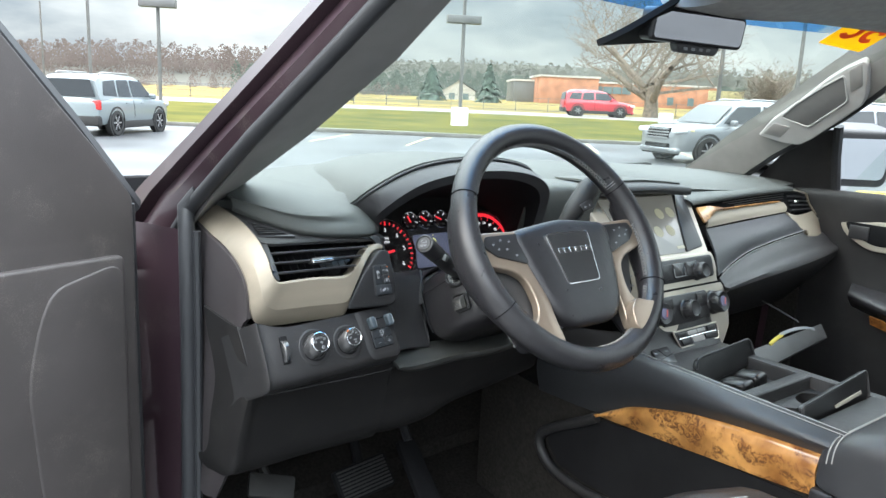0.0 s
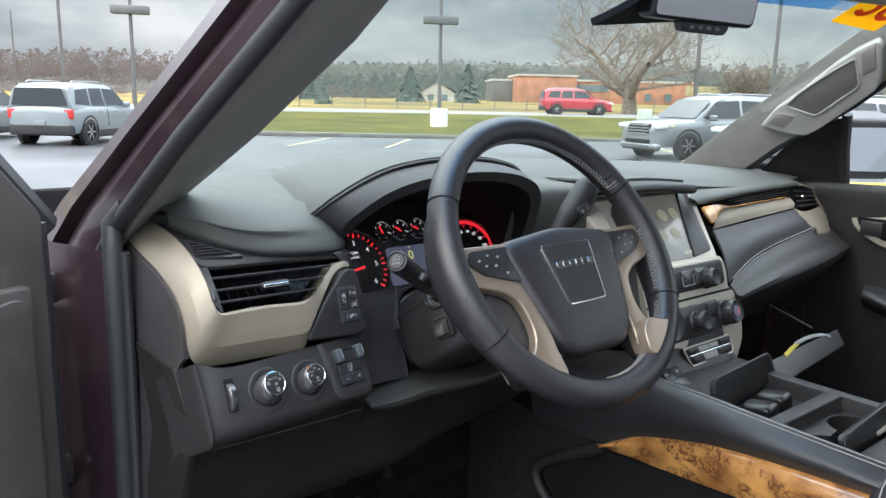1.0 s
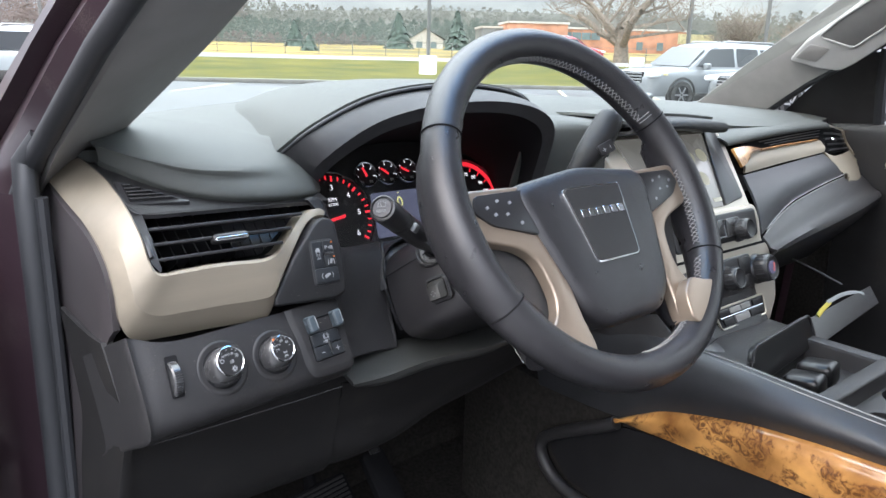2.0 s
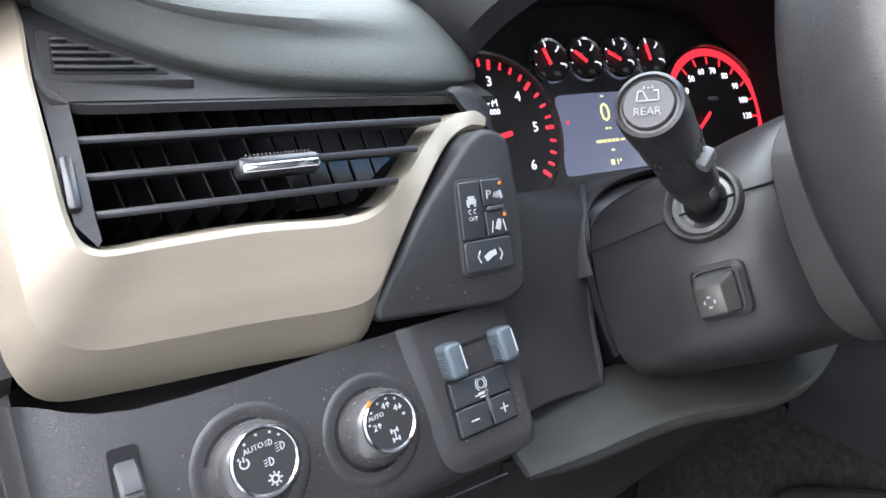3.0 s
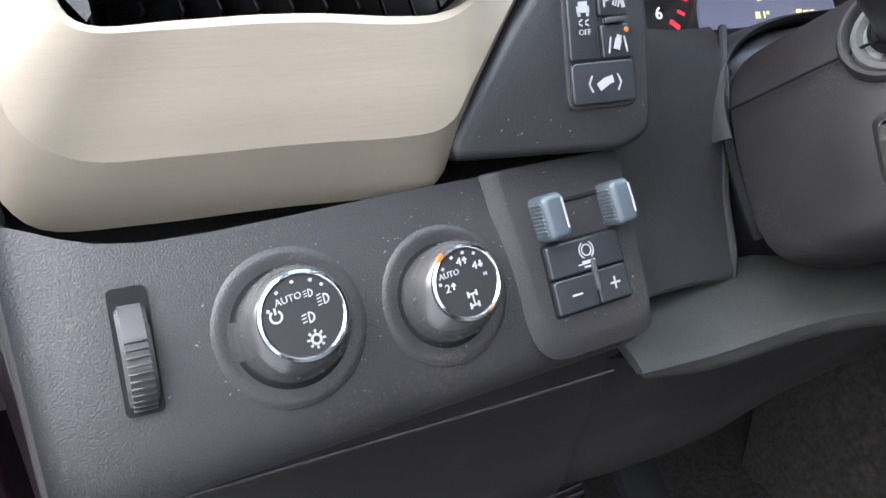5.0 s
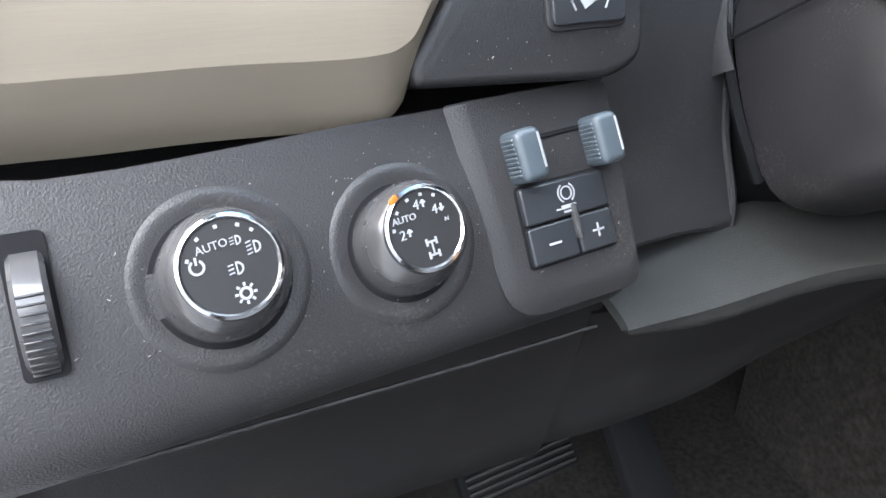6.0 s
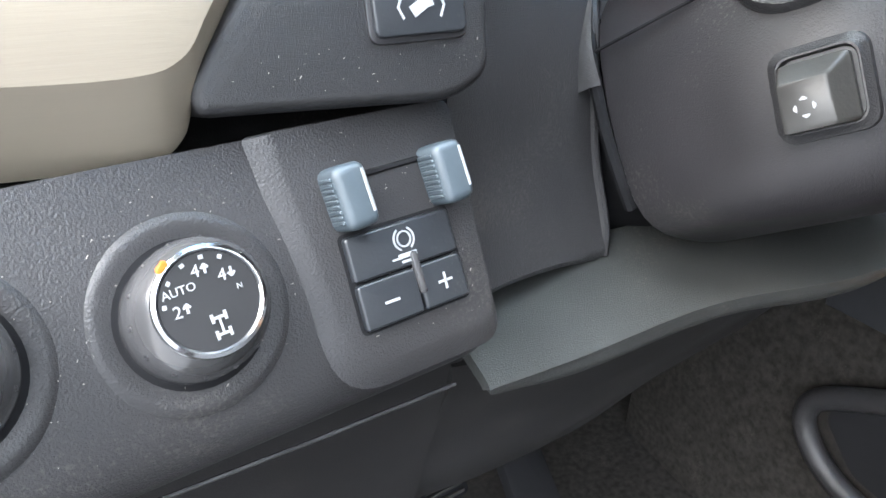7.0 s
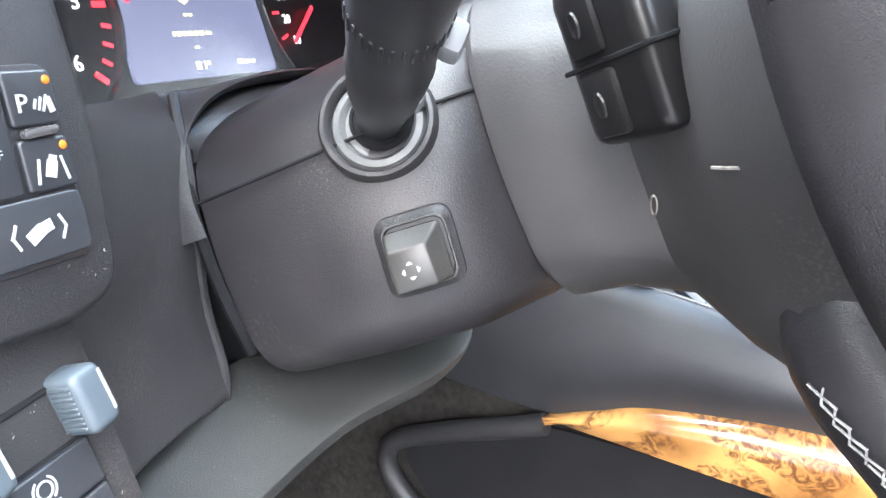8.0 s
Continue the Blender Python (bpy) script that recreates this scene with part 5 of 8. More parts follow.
for a in (149, 31):
    part("seam_thread", join(*[tube([W @ (Vector((math.cos(radians(a + q)), math.sin(radians(a + q)), 0)) * (R + (r + 0.0003) * math.cos(b)) + Vector((0, 0, 0.002 + r * 1.09 * math.sin(b)))) for b in (2.2, 2.5, 2.8, 3.1)], 0.0005, 4, False) for q in (-1.2, 0.2)]), M_STITCH, wheel)
# padded hub
def hub_ring(pts, z, grow=1.0):
    c = Vector((0, -0.05))
    return [W @ Vector((*(c + (Vector(p) - c) * grow), z)) for p in round_poly(pts, 0.02, 5)]
hub = [(-0.100, 0.024), (0.0, 0.036), (0.100, 0.024), (0.086, -0.033), (0.066, -0.100), (0.042, -0.122), (-0.042, -0.122), (-0.066, -0.100), (-0.086, -0.033)]
part("hub_pad", loft([hub_ring(hub, -0.05, 0.9), hub_ring(hub, -0.004, 1.0), hub_ring(hub, 0.003, 0.985), hub_ring(hub, 0.0075, 0.94), hub_ring(hub, 0.0100, 0.86), hub_ring(hub, 0.0112, 0.6), hub_ring(hub, 0.0116, 0.1)], closed=True, caps=True), M_LEATHER, wheel, "black padded hub")
part("badge_frame", plate(round_poly([(-0.0425, 0.0115), (0.0425, 0.0115), (0.0325, -0.0645), (-0.0325, -0.0645)], 0.006), W, 0.003, 0.0012, 2, front=0.0128), M_CHROME, wheel, "chrome frame of the hub badge")
part("badge", plate(round_poly([(-0.0408, 0.0098), (0.0408, 0.0098), (0.0309, -0.0628), (-0.0309, -0.0628)], 0.005), W, 0.003, 0.0003, 1, front=0.0131), M_PLASTIC, wheel)
part("badge_bars", join(*[box(0.0078, 0.0078, 0.0010, W @ pose(-0.0258 + 0.0110 * k, -0.0160, 0.0136), 0.0003, 1) for k in range(6)]), M_CHROME, wheel, "row of chrome bars")
# bronze spokes: a wing beside the hub and a leg down to the rim, left and right
for s in (-1, 1):
    wing = [(0.078, 0.023), (0.150, 0.025), (0.164, 0.018), (0.166, -0.008), (0.152, -0.021), (0.114, -0.032), (0.098, -0.044), (0.093, -0.064), (0.092, -0.084), (0.100, -0.101), (0.118, -0.112), (0.140, -0.110), (0.138, -0.122), (0.121, -0.140), (0.092, -0.151), (0.070, -0.150), (0.064, -0.134), (0.068, -0.106), (0.068, -0.083), (0.071, -0.061), (0.080, -0.038)]
    part("spoke", plate(round_poly([(s * x, y) for x, y in wing], 0.008, 3), W, 0.012, 0.0035, 3, front=0.0040), M_TRIM2, wheel, "satin bronze spoke")
    foot = [(0.100, -0.105), (0.116, -0.109), (0.127, -0.110), (0.123, -0.119), (0.107, -0.130), (0.088, -0.141), (0.070, -0.147), (0.063, -0.138), (0.068, -0.114), (0.085, -0.100)]
    if s > 0:
        part("spoke_foot", plate(round_poly([(s * x, y) for x, y in foot], 0.007, 3), W, 0.016, 0.005, 4, front=0.0180), M_TRIM2, wheel, "satin bronze foot over the rim")
    padm = [(0.080, 0.0185), (0.144, 0.0185), (0.151, 0.004), (0.134, -0.0105), (0.108, -0.0185), (0.084, -0.0260)]
    pad = part("switch_pad", plate(round_poly([(s * x, y) for x, y in padm], 0.005, 3), W, 0.006, 0.0012, 2, front=0.0066), M_PLASTIC2, wheel, "black thumb switch pad")
    dots = [(0.107, 0.008), (0.121, 0.011), (0.135, 0.006), (0.114, -0.002), (0.128, -0.001), (0.101, -0.012)]
    part("switch_print", bars([(s * x, y, 0.0038, 0.0026, 20) for x, y in dots], W @ Matrix.Translation((0, 0, 0.0067))), M_PRINT2, pad)
    bk = W @ pose(s * 0.093, 0.014, -0.068, 0, s * -52, 0)
    rock = part("back_rocker", box(0.034, 0.046, 0.016, bk, 0.005, 3), M_LID, wheel, "black rocker switch behind the spoke")
    part("rocker_key", box(0.014, 0.018, 0.004, bk @ pose(0.004, 0.011, -0.0085), 0.002, 2), M_LID, rock)
    part("rocker_key", box(0.014, 0.018, 0.004, bk @ pose(0.004, -0.011, -0.0085), 0.002, 2), M_LID, rock)
    for y in (-0.011, 0.011):
        part("key_dimple", lathe([(0.0030, 0.0), (0.0026, 0.0006), (0.0016, 0.0002), (0.0001, 0.0001)], bk @ pose(0.004, y, -0.0107, 180) @ Matrix.Diagonal((0.7, 1.3, 1, 1)), 16), M_LID, rock)
    part("rocker_gap", box(0.036, 0.0015, 0.017, bk, 0.0004, 1), M_DARK, rock)
# dark housing behind the spokes
part("back_cover", loft([section(0.124, [(-0.026, 0.050), (-0.046, 0.031), (-0.052, -0.005), (-0.046, -0.045), (-0.026, -0.060)]), section(0.129, [(-0.029, 0.054), (-0.051, 0.034), (-0.057, -0.005), (-0.051, -0.048), (-0.029, -0.064)]), section(0.126, [(-0.030, 0.056), (-0.053, 0.035), (-0.059, -0.005), (-0.053, -0.050), (-0.030, -0.067)]), section(0.105, [(-0.030, 0.050), (-0.053, 0.031), (-0.060, -0.006), (-0.053, -0.050), (-0.030, -0.068)]),
                         section(0.082, [(-0.034, 0.042), (-0.056, 0.026), (-0.064, -0.008), (-0.058, -0.056), (-0.034, -0.076)]), section(0.064, [(-0.050, 0.038), (-0.082, 0.024), (-0.094, -0.010), (-0.082, -0.075), (-0.045, -0.095)]),
                         section(0.045, [(-0.070, 0.032), (-0.112, 0.022), (-0.126, -0.012), (-0.104, -0.088), (-0.055, -0.108)]), section(0.012, [(-0.080, 0.026), (-0.140, 0.020), (-0.150, -0.010), (-0.108, -0.100), (-0.062, -0.116)])], closed=True, caps=True), material("dusty_dark_grey_plastic", (0.048, 0.047, 0.048), 0.45, vary=0.15, scale=18, grain=0.2, grain_scale=1100, dust=0.10), wheel, "dusty black back cover of the wheel")

# mould mark on the back cover, and a slot edge's highlight drawn in pale colour
mk = frame_of((-0.4519, 0.0385, 1.1938), (-0.5, 0.0, 0.6), (-0.56, 0.65, -0.52))
part("mould_mark", tube([mk @ Vector((0.0048 * math.cos(a), 0.0018 * math.sin(a), 0.0002)) for a in [2 * math.pi * k / 20 for k in range(21)]], 0.00035, 5), M_FLECK, wheel)
part("slot_edge_light", tube([(-0.4950, 0.0233, 1.2186), (-0.5012, 0.0200, 1.2206), (-0.5060, 0.0170, 1.2224)], 0.0005, 5), M_FLECK, wheel)

# leather-wrapped feet of the spokes, stitched along the back
for s in (-1, 1):
    thick = 0.020 if s < 0 else 0.016
    leg = smooth_line([(-0.092, -0.040, -0.026), (-0.104, -0.070, -0.034), (-0.110, -0.100, -0.024), (-0.117, -0.126, -0.010)] if s < 0 else [(0.084, -0.040, -0.026), (0.088, -0.070, -0.034), (0.086, -0.104, -0.026), (0.080, -0.142, -0.008)], 6)
    part("spoke_leather", tube([W @ p for p in leg], [0.008 + (thick - 0.008) * math.sin(math.pi / 2 * min(1.0, k / 8)) for k in range(19)], 16, flat=0.9), M_LEATHER, wheel, "stitched leather foot of the spoke")
    rng = random.Random(7 + s)
    thread = lambda p, a: W @ (p + (thick + 0.0001) * Vector((s * math.cos(a), 0, 0.9 * math.sin(a))))
    zig = [tube([thread(leg[k], -0.75 + 0.12 * q * rng.uniform(0.7, 1.3)), thread(leg[k] * 0.5 + leg[k + 1] * 0.5, -0.75), thread(leg[k + 1], -0.75 - 0.12 * q * rng.uniform(0.7, 1.3))], 0.00040, 4, False) for k in range(7, 18) for q in (-1, 1)]
    part("stitching", join(*zig), M_STITCH, wheel)


# ---- centre stack ----
stack = thing("centre_stack", "silver-framed centre stack with touchscreen, radio and climate knobs", "centre stack", at=(0, 0.1, 1.0))
S1 = frame_of((0.016, 0.112, 1.180), (1, 0, 0), (0, -0.753, 0.658))
S2 = frame_of((0.018, 0.104, 1.178), (1, 0, 0), (0, -0.944, 0.33))


def about(pts, c=0.02):
    """An outline from its right half, mirrored about the stack's middle."""
    return pts + [(2 * c - x, y) for x, y in reversed(pts)]


part("upper_frame", plate(round_poly(about([(0.139, -0.006), (0.176, 0.122), (0.172, 0.145)]), 0.010), S1, 0.03, 0.004, 3), M_SILVER, stack, "satin silver frame round the screen")
part("screen", plate(round_poly([(-0.080, 0.008), (0.068, 0.006), (0.123, 0.136), (-0.100, 0.136)], 0.004), S1, 0.004, 0.001, front=0.002), M_SCREEN, stack, "dark touchscreen")
part("screen_side", plate(round_poly([(0.070, 0.006), (0.128, 0.014), (0.158, 0.136), (0.125, 0.138)], 0.006), S1, 0.006, 0.002, front=0.0045), M_PLASTIC2, stack)
for x, y in ((0.052, 0.095), (0.086, 0.096), (0.022, 0.056), (0.058, 0.056)):
    part("screen_icon", lathe([(0.012, 0), (0.012, 0.0004), (0.0001, 0.0004)], S1 @ Matrix.Translation((x, y, 0.002)), 20), M_SCREEN_ICON, stack)
part("screen_bar", bars([(0.062, 0.018, 0.022, 0.006)], S1 @ Matrix.Translation((0, 0, 0.002))), M_SCREEN_ICON, stack)
part("screen_hood", skin([[(-0.10, 0.185, 1.316), (0.02, 0.182, 1.316), (0.142, 0.186, 1.306)], [(-0.10, 0.160, 1.311), (0.02, 0.158, 1.311), (0.148, 0.164, 1.302)], [(-0.10, 0.162, 1.297), (0.02, 0.160, 1.297), (0.146, 0.166, 1.287)], [(-0.10, 0.23, 1.292), (0.02, 0.23, 1.292), (0.146, 0.23, 1.284)]], 5, 4, 0.004), M_POD, stack, "leather hood over the screen")
part("hood_top", skin([[(-0.10, 0.185, 1.316), (0.02, 0.182, 1.316), (0.142, 0.186, 1.306)], [(-0.11, 0.25, 1.316), (0.02, 0.25, 1.316), (0.16, 0.25, 1.302)], [(-0.12, 0.38, 1.310), (0.0, 0.38, 1.308), (0.18, 0.37, 1.290)]], 5, 4, 0.004), M_VINYL, stack)
part("lower_frame", plate(round_poly(about([(0.120, -0.178), (0.152, -0.145), (0.163, -0.105), (0.156, -0.060), (0.140, -0.052), (0.146, -0.020), (0.139, 0.006)]), 0.010), S2, 0.03, 0.004, 3), M_SILVER, stack, "satin silver frame round the controls")
part("split_line", bars([(0.02, -0.0555, 0.262, 0.004)], S2 @ Matrix.Translation((0, 0, 0.0002))), M_DARK, stack)
radio = part("radio_panel", plate(round_poly([(-0.088, -0.043), (0.128, -0.043), (0.130, 0.000), (-0.090, 0.000)], 0.010), S2, 0.01, 0.002, front=0.004), M_PLASTIC2, stack)
for x in (-0.02, 0.02, 0.058):
    part("key", plate(round_poly([(x - 0.017, -0.036), (x + 0.017, -0.036), (x + 0.017, -0.008), (x - 0.017, -0.008)], 0.002), S2, 0.004, 0.0008, front=0.0062), M_CLEAR if x > 0 else M_PLASTIC2, radio)
part("key_lines", bars([(0.0021, -0.0246, 0.0018, 0.016), (0.0341, -0.0246, 0.0018, 0.016), (0.0191, -0.0336, 0.034, 0.0018)], S2 @ Matrix.Translation((0, 0, 0.0064))), M_PRINT2, radio)


M_PALEKEY = material("pale_grey_key", (0.34, 0.34, 0.33), 0.4, vary=0.1)
M_VIOLET = material("violet_knob_face", (0.16, 0.15, 0.24), 0.25)
M_YRED = material("pale_red_print", (0.55, 0.12, 0.10), 0.5)


def turn_knob(name, x, y, r, h, lab):
    m = S2 @ Matrix.Translation((x, y, 0))
    k = part(name, lathe([(r + 0.003, 0), (r + 0.002, 0.005), (r, 0.007), (r - 0.0005, h - 0.002), (r - 0.002, h), (r - 0.005, h - 0.001), (0.0001, h - 0.001)], m, 36), M_PLASTIC2, stack, lab)
    for i in range(18):
        part("grip", box(0.0014, 0.0014, h * 0.55, m @ Matrix.Rotation(2 * math.pi * i / 18, 4, "Z") @ pose(r - 0.0002, 0, h * 0.55), 0.0004, 1), M_PLASTIC2, k)
    part("cap_ring", lathe([(r - 0.0028, h - 0.0008), (r - 0.0032, h + 0.0006), (r - 0.0042, h + 0.0004)], m, 36, False), M_CLEAR, k)
    return m, k


turn_knob("volume_knob", 0.0764, -0.0283, 0.0155, 0.022, "black volume knob")
for x in (-0.070, 0.1091):
    m, k = turn_knob("climate_knob", x, -0.0931, 0.0205, 0.026, "black temperature knob")
    part("lens", lathe([(0.010, 0.0252), (0.010, 0.0262), (0.0001, 0.0266)], m, 24), M_VIOLET, k)
    part("lens_mark", bars([(0.004, 0.0, 0.0035, 0.013, -20)], m @ Matrix.Translation((0, 0, 0.0267))), M_YRED, k, "pale red pointer mark")
hv = part("climate_panel", plate(round_poly([(-0.052, -0.120), (0.092, -0.120), (0.092, -0.066), (-0.052, -0.066)], 0.008), S2, 0.01, 0.002, front=0.004), M_PLASTIC2, stack)
for x in (-0.030, 0.070):
    for y in (-0.106, -0.080):
        part("key", plate(round_poly([(x - 0.014, y - 0.010), (x + 0.014, y - 0.010), (x + 0.014, y + 0.010), (x - 0.014, y + 0.010)], 0.003), S2, 0.004, 0.001, front=0.0058), M_PLASTIC, hv)
turn_knob("fan_knob", 0.0216, -0.0949, 0.0165, 0.024, "black fan knob")
# framed key panel under the climate controls
KEY_PANEL = [(-0.0190, -0.1624), (0.1031, -0.1612), (0.1029, -0.1311), (-0.0338, -0.1315)]
low = part("lower_keys", plate(round_poly(KEY_PANEL, 0.006), S2, 0.02, 0.002, front=0.006), M_PLASTIC2, stack, "panel of small pale keys")
part("key_surround", tube([S2 @ Vector((*p, 0.0062)) for p in (lambda o: o + [o[0]])(round_poly(KEY_PANEL, 0.006))], 0.0016, 6), M_SILVER, low, "satin silver edge")


def in_keys(u, v):
    """A place on the key panel: u from left to right, v from bottom to top."""
    a, b, c, d = (Vector(p) for p in KEY_PANEL)
    return tuple((a * (1 - u) + b * u) * (1 - v) + (d * (1 - u) + c * u) * v)


for u0, u1, v0, v1, mat in ((0.06, 0.26, 0.62, 0.88, M_PLASTIC2), (0.28, 0.48, 0.62, 0.88, M_PALEKEY), (0.50, 0.68, 0.62, 0.88, M_PALEKEY), (0.74, 0.94, 0.60, 0.90, M_PLASTIC), (0.08, 0.30, 0.10, 0.44, M_PLASTIC2), (0.33, 0.62, 0.12, 0.46, M_PALEKEY), (0.65, 0.92, 0.12, 0.46, M_PLASTIC2)):
    part("key", plate(round_poly([in_keys(u0, v0), in_keys(u1, v0), in_keys(u1, v1), in_keys(u0, v1)], 0.0015), S2, 0.004, 0.001, front=0.0085), mat, low)
part("slot_line", tube([S2 @ Vector((*in_keys(0.05, 0.53), 0.0072)), S2 @ Vector((*in_keys(0.95, 0.53), 0.0066))], 0.0008, 6), M_CHROME, low)
part("vent_surround", plate(round_poly([(-0.188, -0.085), (-0.096, -0.085), (-0.094, 0.034), (-0.176, 0.046)], 0.010), S2, 0.02, 0.003, 3, front=0.0012), M_TRIM, stack, "champagne surround of the centre vent")
part("centre_vent", plate(round_poly([(-0.175, -0.045), (-0.118, -0.045), (-0.118, 0.028), (-0.170, 0.034)], 0.008), S2, 0.006, 0.001, front=0.003), M_DARK, stack)
for k in range(4):
    part("slat", box(0.052, 0.003, 0.008, S2 @ pose(-0.145, -0.034 + 0.017 * k, 0.004), 0.001, 1), M_PLASTIC2, stack)

# ---- passenger side of the dashboard ----
pas = thing("passenger_dashboard", "black padded passenger dashboard with wood and champagne strip", "dashboard", at=(0.45, 0.3, 1.1))
part("upper_roll", skin([[(0.15, 0.235, 1.284), (0.32, 0.242, 1.282), (0.46, 0.257, 1.280), (0.69, 0.285, 1.277), (0.80, 0.305, 1.264)], [(0.17, 0.186, 1.275), (0.32, 0.201, 1.275), (0.46, 0.222, 1.275), (0.685, 0.257, 1.272), (0.79, 0.282, 1.259)], [(0.185, 0.178, 1.263), (0.32, 0.198, 1.264), (0.46, 0.220, 1.264), (0.683, 0.255, 1.261), (0.78, 0.280, 1.253)], [(0.19, 0.195, 1.259), (0.32, 0.215, 1.260), (0.46, 0.237, 1.260), (0.683, 0.272, 1.257), (0.775, 0.290, 1.250)]], 4, 4, 0.003), M_VINYL, pas)
part("slot_vent", skin([[(0.27, 0.208, 1.264), (0.46, 0.236, 1.264), (0.66, 0.268, 1.262), (0.72, 0.276, 1.259), (0.81, 0.276, 1.244)], [(0.28, 0.200, 1.240), (0.46, 0.228, 1.240), (0.64, 0.256, 1.236), (0.70, 0.246, 1.210), (0.815, 0.256, 1.206)]], 4, 4, 0.003), M_DARK, pas, "dark slot running into the end vent")
for k in range(3):
    part("slat", tube([(0.33 + 0.03 * k, 0.205 + 0.005 * k, 1.2575 - 0.005 * k), (0.50, 0.231, 1.2575 - 0.005 * k), (0.68, 0.259, 1.256 - 0.006 * k)], 0.0011, 6), M_PLASTIC2, pas)
for k in range(4):
    part("slat", tube([(0.690, 0.256 - 0.006 * k, 1.250 - 0.011 * k), (0.75, 0.263 - 0.006 * k, 1.246 - 0.0105 * k), (0.806, 0.266 - 0.005 * k, 1.240 - 0.009 * k)], 0.0022, 6), M_PLASTIC2, pas)
part("vent_tab", box(0.022, 0.010, 0.006, pose(0.722, 0.246, 1.236, 0, 8, 10), 0.002, 2), M_CHROME, pas, "chrome vent tab")
part("champagne_strip", skin([[(0.226, 0.169, 1.235), (0.311, 0.192, 1.246), (0.459, 0.214, 1.244), (0.629, 0.239, 1.241), (0.660, 0.238, 1.231)], [(0.216, 0.160, 1.226), (0.312, 0.180, 1.233), (0.435, 0.199, 1.231), (0.575, 0.220, 1.229), (0.652, 0.229, 1.225)], [(0.211, 0.157, 1.2185), (0.313, 0.174, 1.2185), (0.411, 0.190, 1.2185), (0.519, 0.206, 1.218), (0.641, 0.225, 1.217)]], 5, 4, 0.004), M_TRIM, pas, "champagne strip")
part("wood_tip", skin([[(0.190, 0.172, 1.259), (0.239, 0.178, 1.259), (0.275, 0.183, 1.255), (0.316, 0.189, 1.249)], [(0.190, 0.160, 1.244), (0.225, 0.167, 1.247), (0.270, 0.178, 1.250), (0.315, 0.188, 1.2475)], [(0.198, 0.155, 1.230), (0.222, 0.161, 1.235), (0.266, 0.178, 1.244), (0.314, 0.189, 1.246)]], 4, 4, 0.004), M_WOOD, pas, "burl wood tip")
# thin brown bar added for the wood's reflection along the strip
part("wood_reflection_line", tube([(0.310, 0.188, 1.2475), (0.46, 0.211, 1.2455), (0.620, 0.235, 1.2425)], 0.0022, 6), M_WOOD, pas)
part("padded_panel", skin([[(0.206, 0.156, 1.216), (0.35, 0.179, 1.215), (0.50, 0.203, 1.215), (0.637, 0.225, 1.214)], [(0.190, 0.118, 1.174), (0.335, 0.147, 1.186), (0.50, 0.178, 1.191), (0.668, 0.210, 1.192)], [(0.170, 0.093, 1.134), (0.30, 0.128, 1.155), (0.48, 0.162, 1.166), (0.694, 0.200, 1.169)]], 6, 5, 0.004), M_SEAT, pas, "padded leather panel")
for d in (0.0, 0.0055):
    part("panel_seam", tube(smooth_line([(0.180, 0.092, 1.140 - d), (0.226, 0.105, 1.149 - d), (0.338, 0.133, 1.162 - d), (0.49, 0.161, 1.169 - d), (0.690, 0.197, 1.172 - d)], 5), 0.0008, 6), M_STITCH, pas)
part("glove_box", skin([[(0.172, 0.092, 1.130), (0.30, 0.127, 1.151), (0.48, 0.161, 1.162), (0.68, 0.198, 1.165), (0.82, 0.215, 1.155)], [(0.172, 0.078, 1.116), (0.30, 0.102, 1.128), (0.48, 0.134, 1.134), (0.67, 0.166, 1.136), (0.82, 0.190, 1.134)], [(0.175, 0.080, 1.096), (0.31, 0.098, 1.094), (0.50, 0.124, 1.092), (0.67, 0.148, 1.094), (0.82, 0.172, 1.100)], [(0.175, 0.25, 0.95), (0.30, 0.26, 0.95), (0.50, 0.28, 0.95), (0.66, 0.29, 0.95), (0.82, 0.30, 0.95)]], 5, 4, 0.004), M_PLASTIC, pas, "black glove box")
part("vent_trim", skin([[(0.644, 0.225, 1.217), (0.690, 0.226, 1.206), (0.76, 0.238, 1.204), (0.816, 0.248, 1.207)], [(0.668, 0.206, 1.186), (0.712, 0.207, 1.176), (0.76, 0.213, 1.173), (0.822, 0.232, 1.186)], [(0.700, 0.196, 1.169), (0.705, 0.190, 1.152), (0.75, 0.194, 1.149), (0.805, 0.210, 1.154)]], 5, 4, 0.004), M_TRIM, pas, "champagne vent surround")
part("vent_trim", skin([[(0.806, 0.268, 1.246), (0.817, 0.262, 1.226), (0.816, 0.248, 1.207)], [(0.817, 0.270, 1.249), (0.829, 0.260, 1.224), (0.827, 0.236, 1.190)]], 5, 3, 0.004), M_TRIM, pas)
part("vent_edge", tube(smooth_line([(0.690, 0.262, 1.268), (0.740, 0.268, 1.262), (0.795, 0.272, 1.254), (0.818, 0.268, 1.246), (0.829, 0.258, 1.222), (0.826, 0.233, 1.186)], 6), 0.0022, 8), M_SILVER, pas, "thin satin silver edge")

# ---- centre console ----
con = thing("centre_console", "black leather-sided centre console with burl wood strip and cup holders", "centre console", at=(0, -0.1, 0.6))
prof_side = [(0.26, 1.02, 0.90), (0.10, 1.038, 0.910), (0.03, 1.040, 0.948), (-0.06, 1.040, 0.974), (-0.12, 1.038, 0.984), (-0.20, 1.036, 0.992), (-0.30, 1.034, 0.998), (-0.42, 1.03, 1.00)]
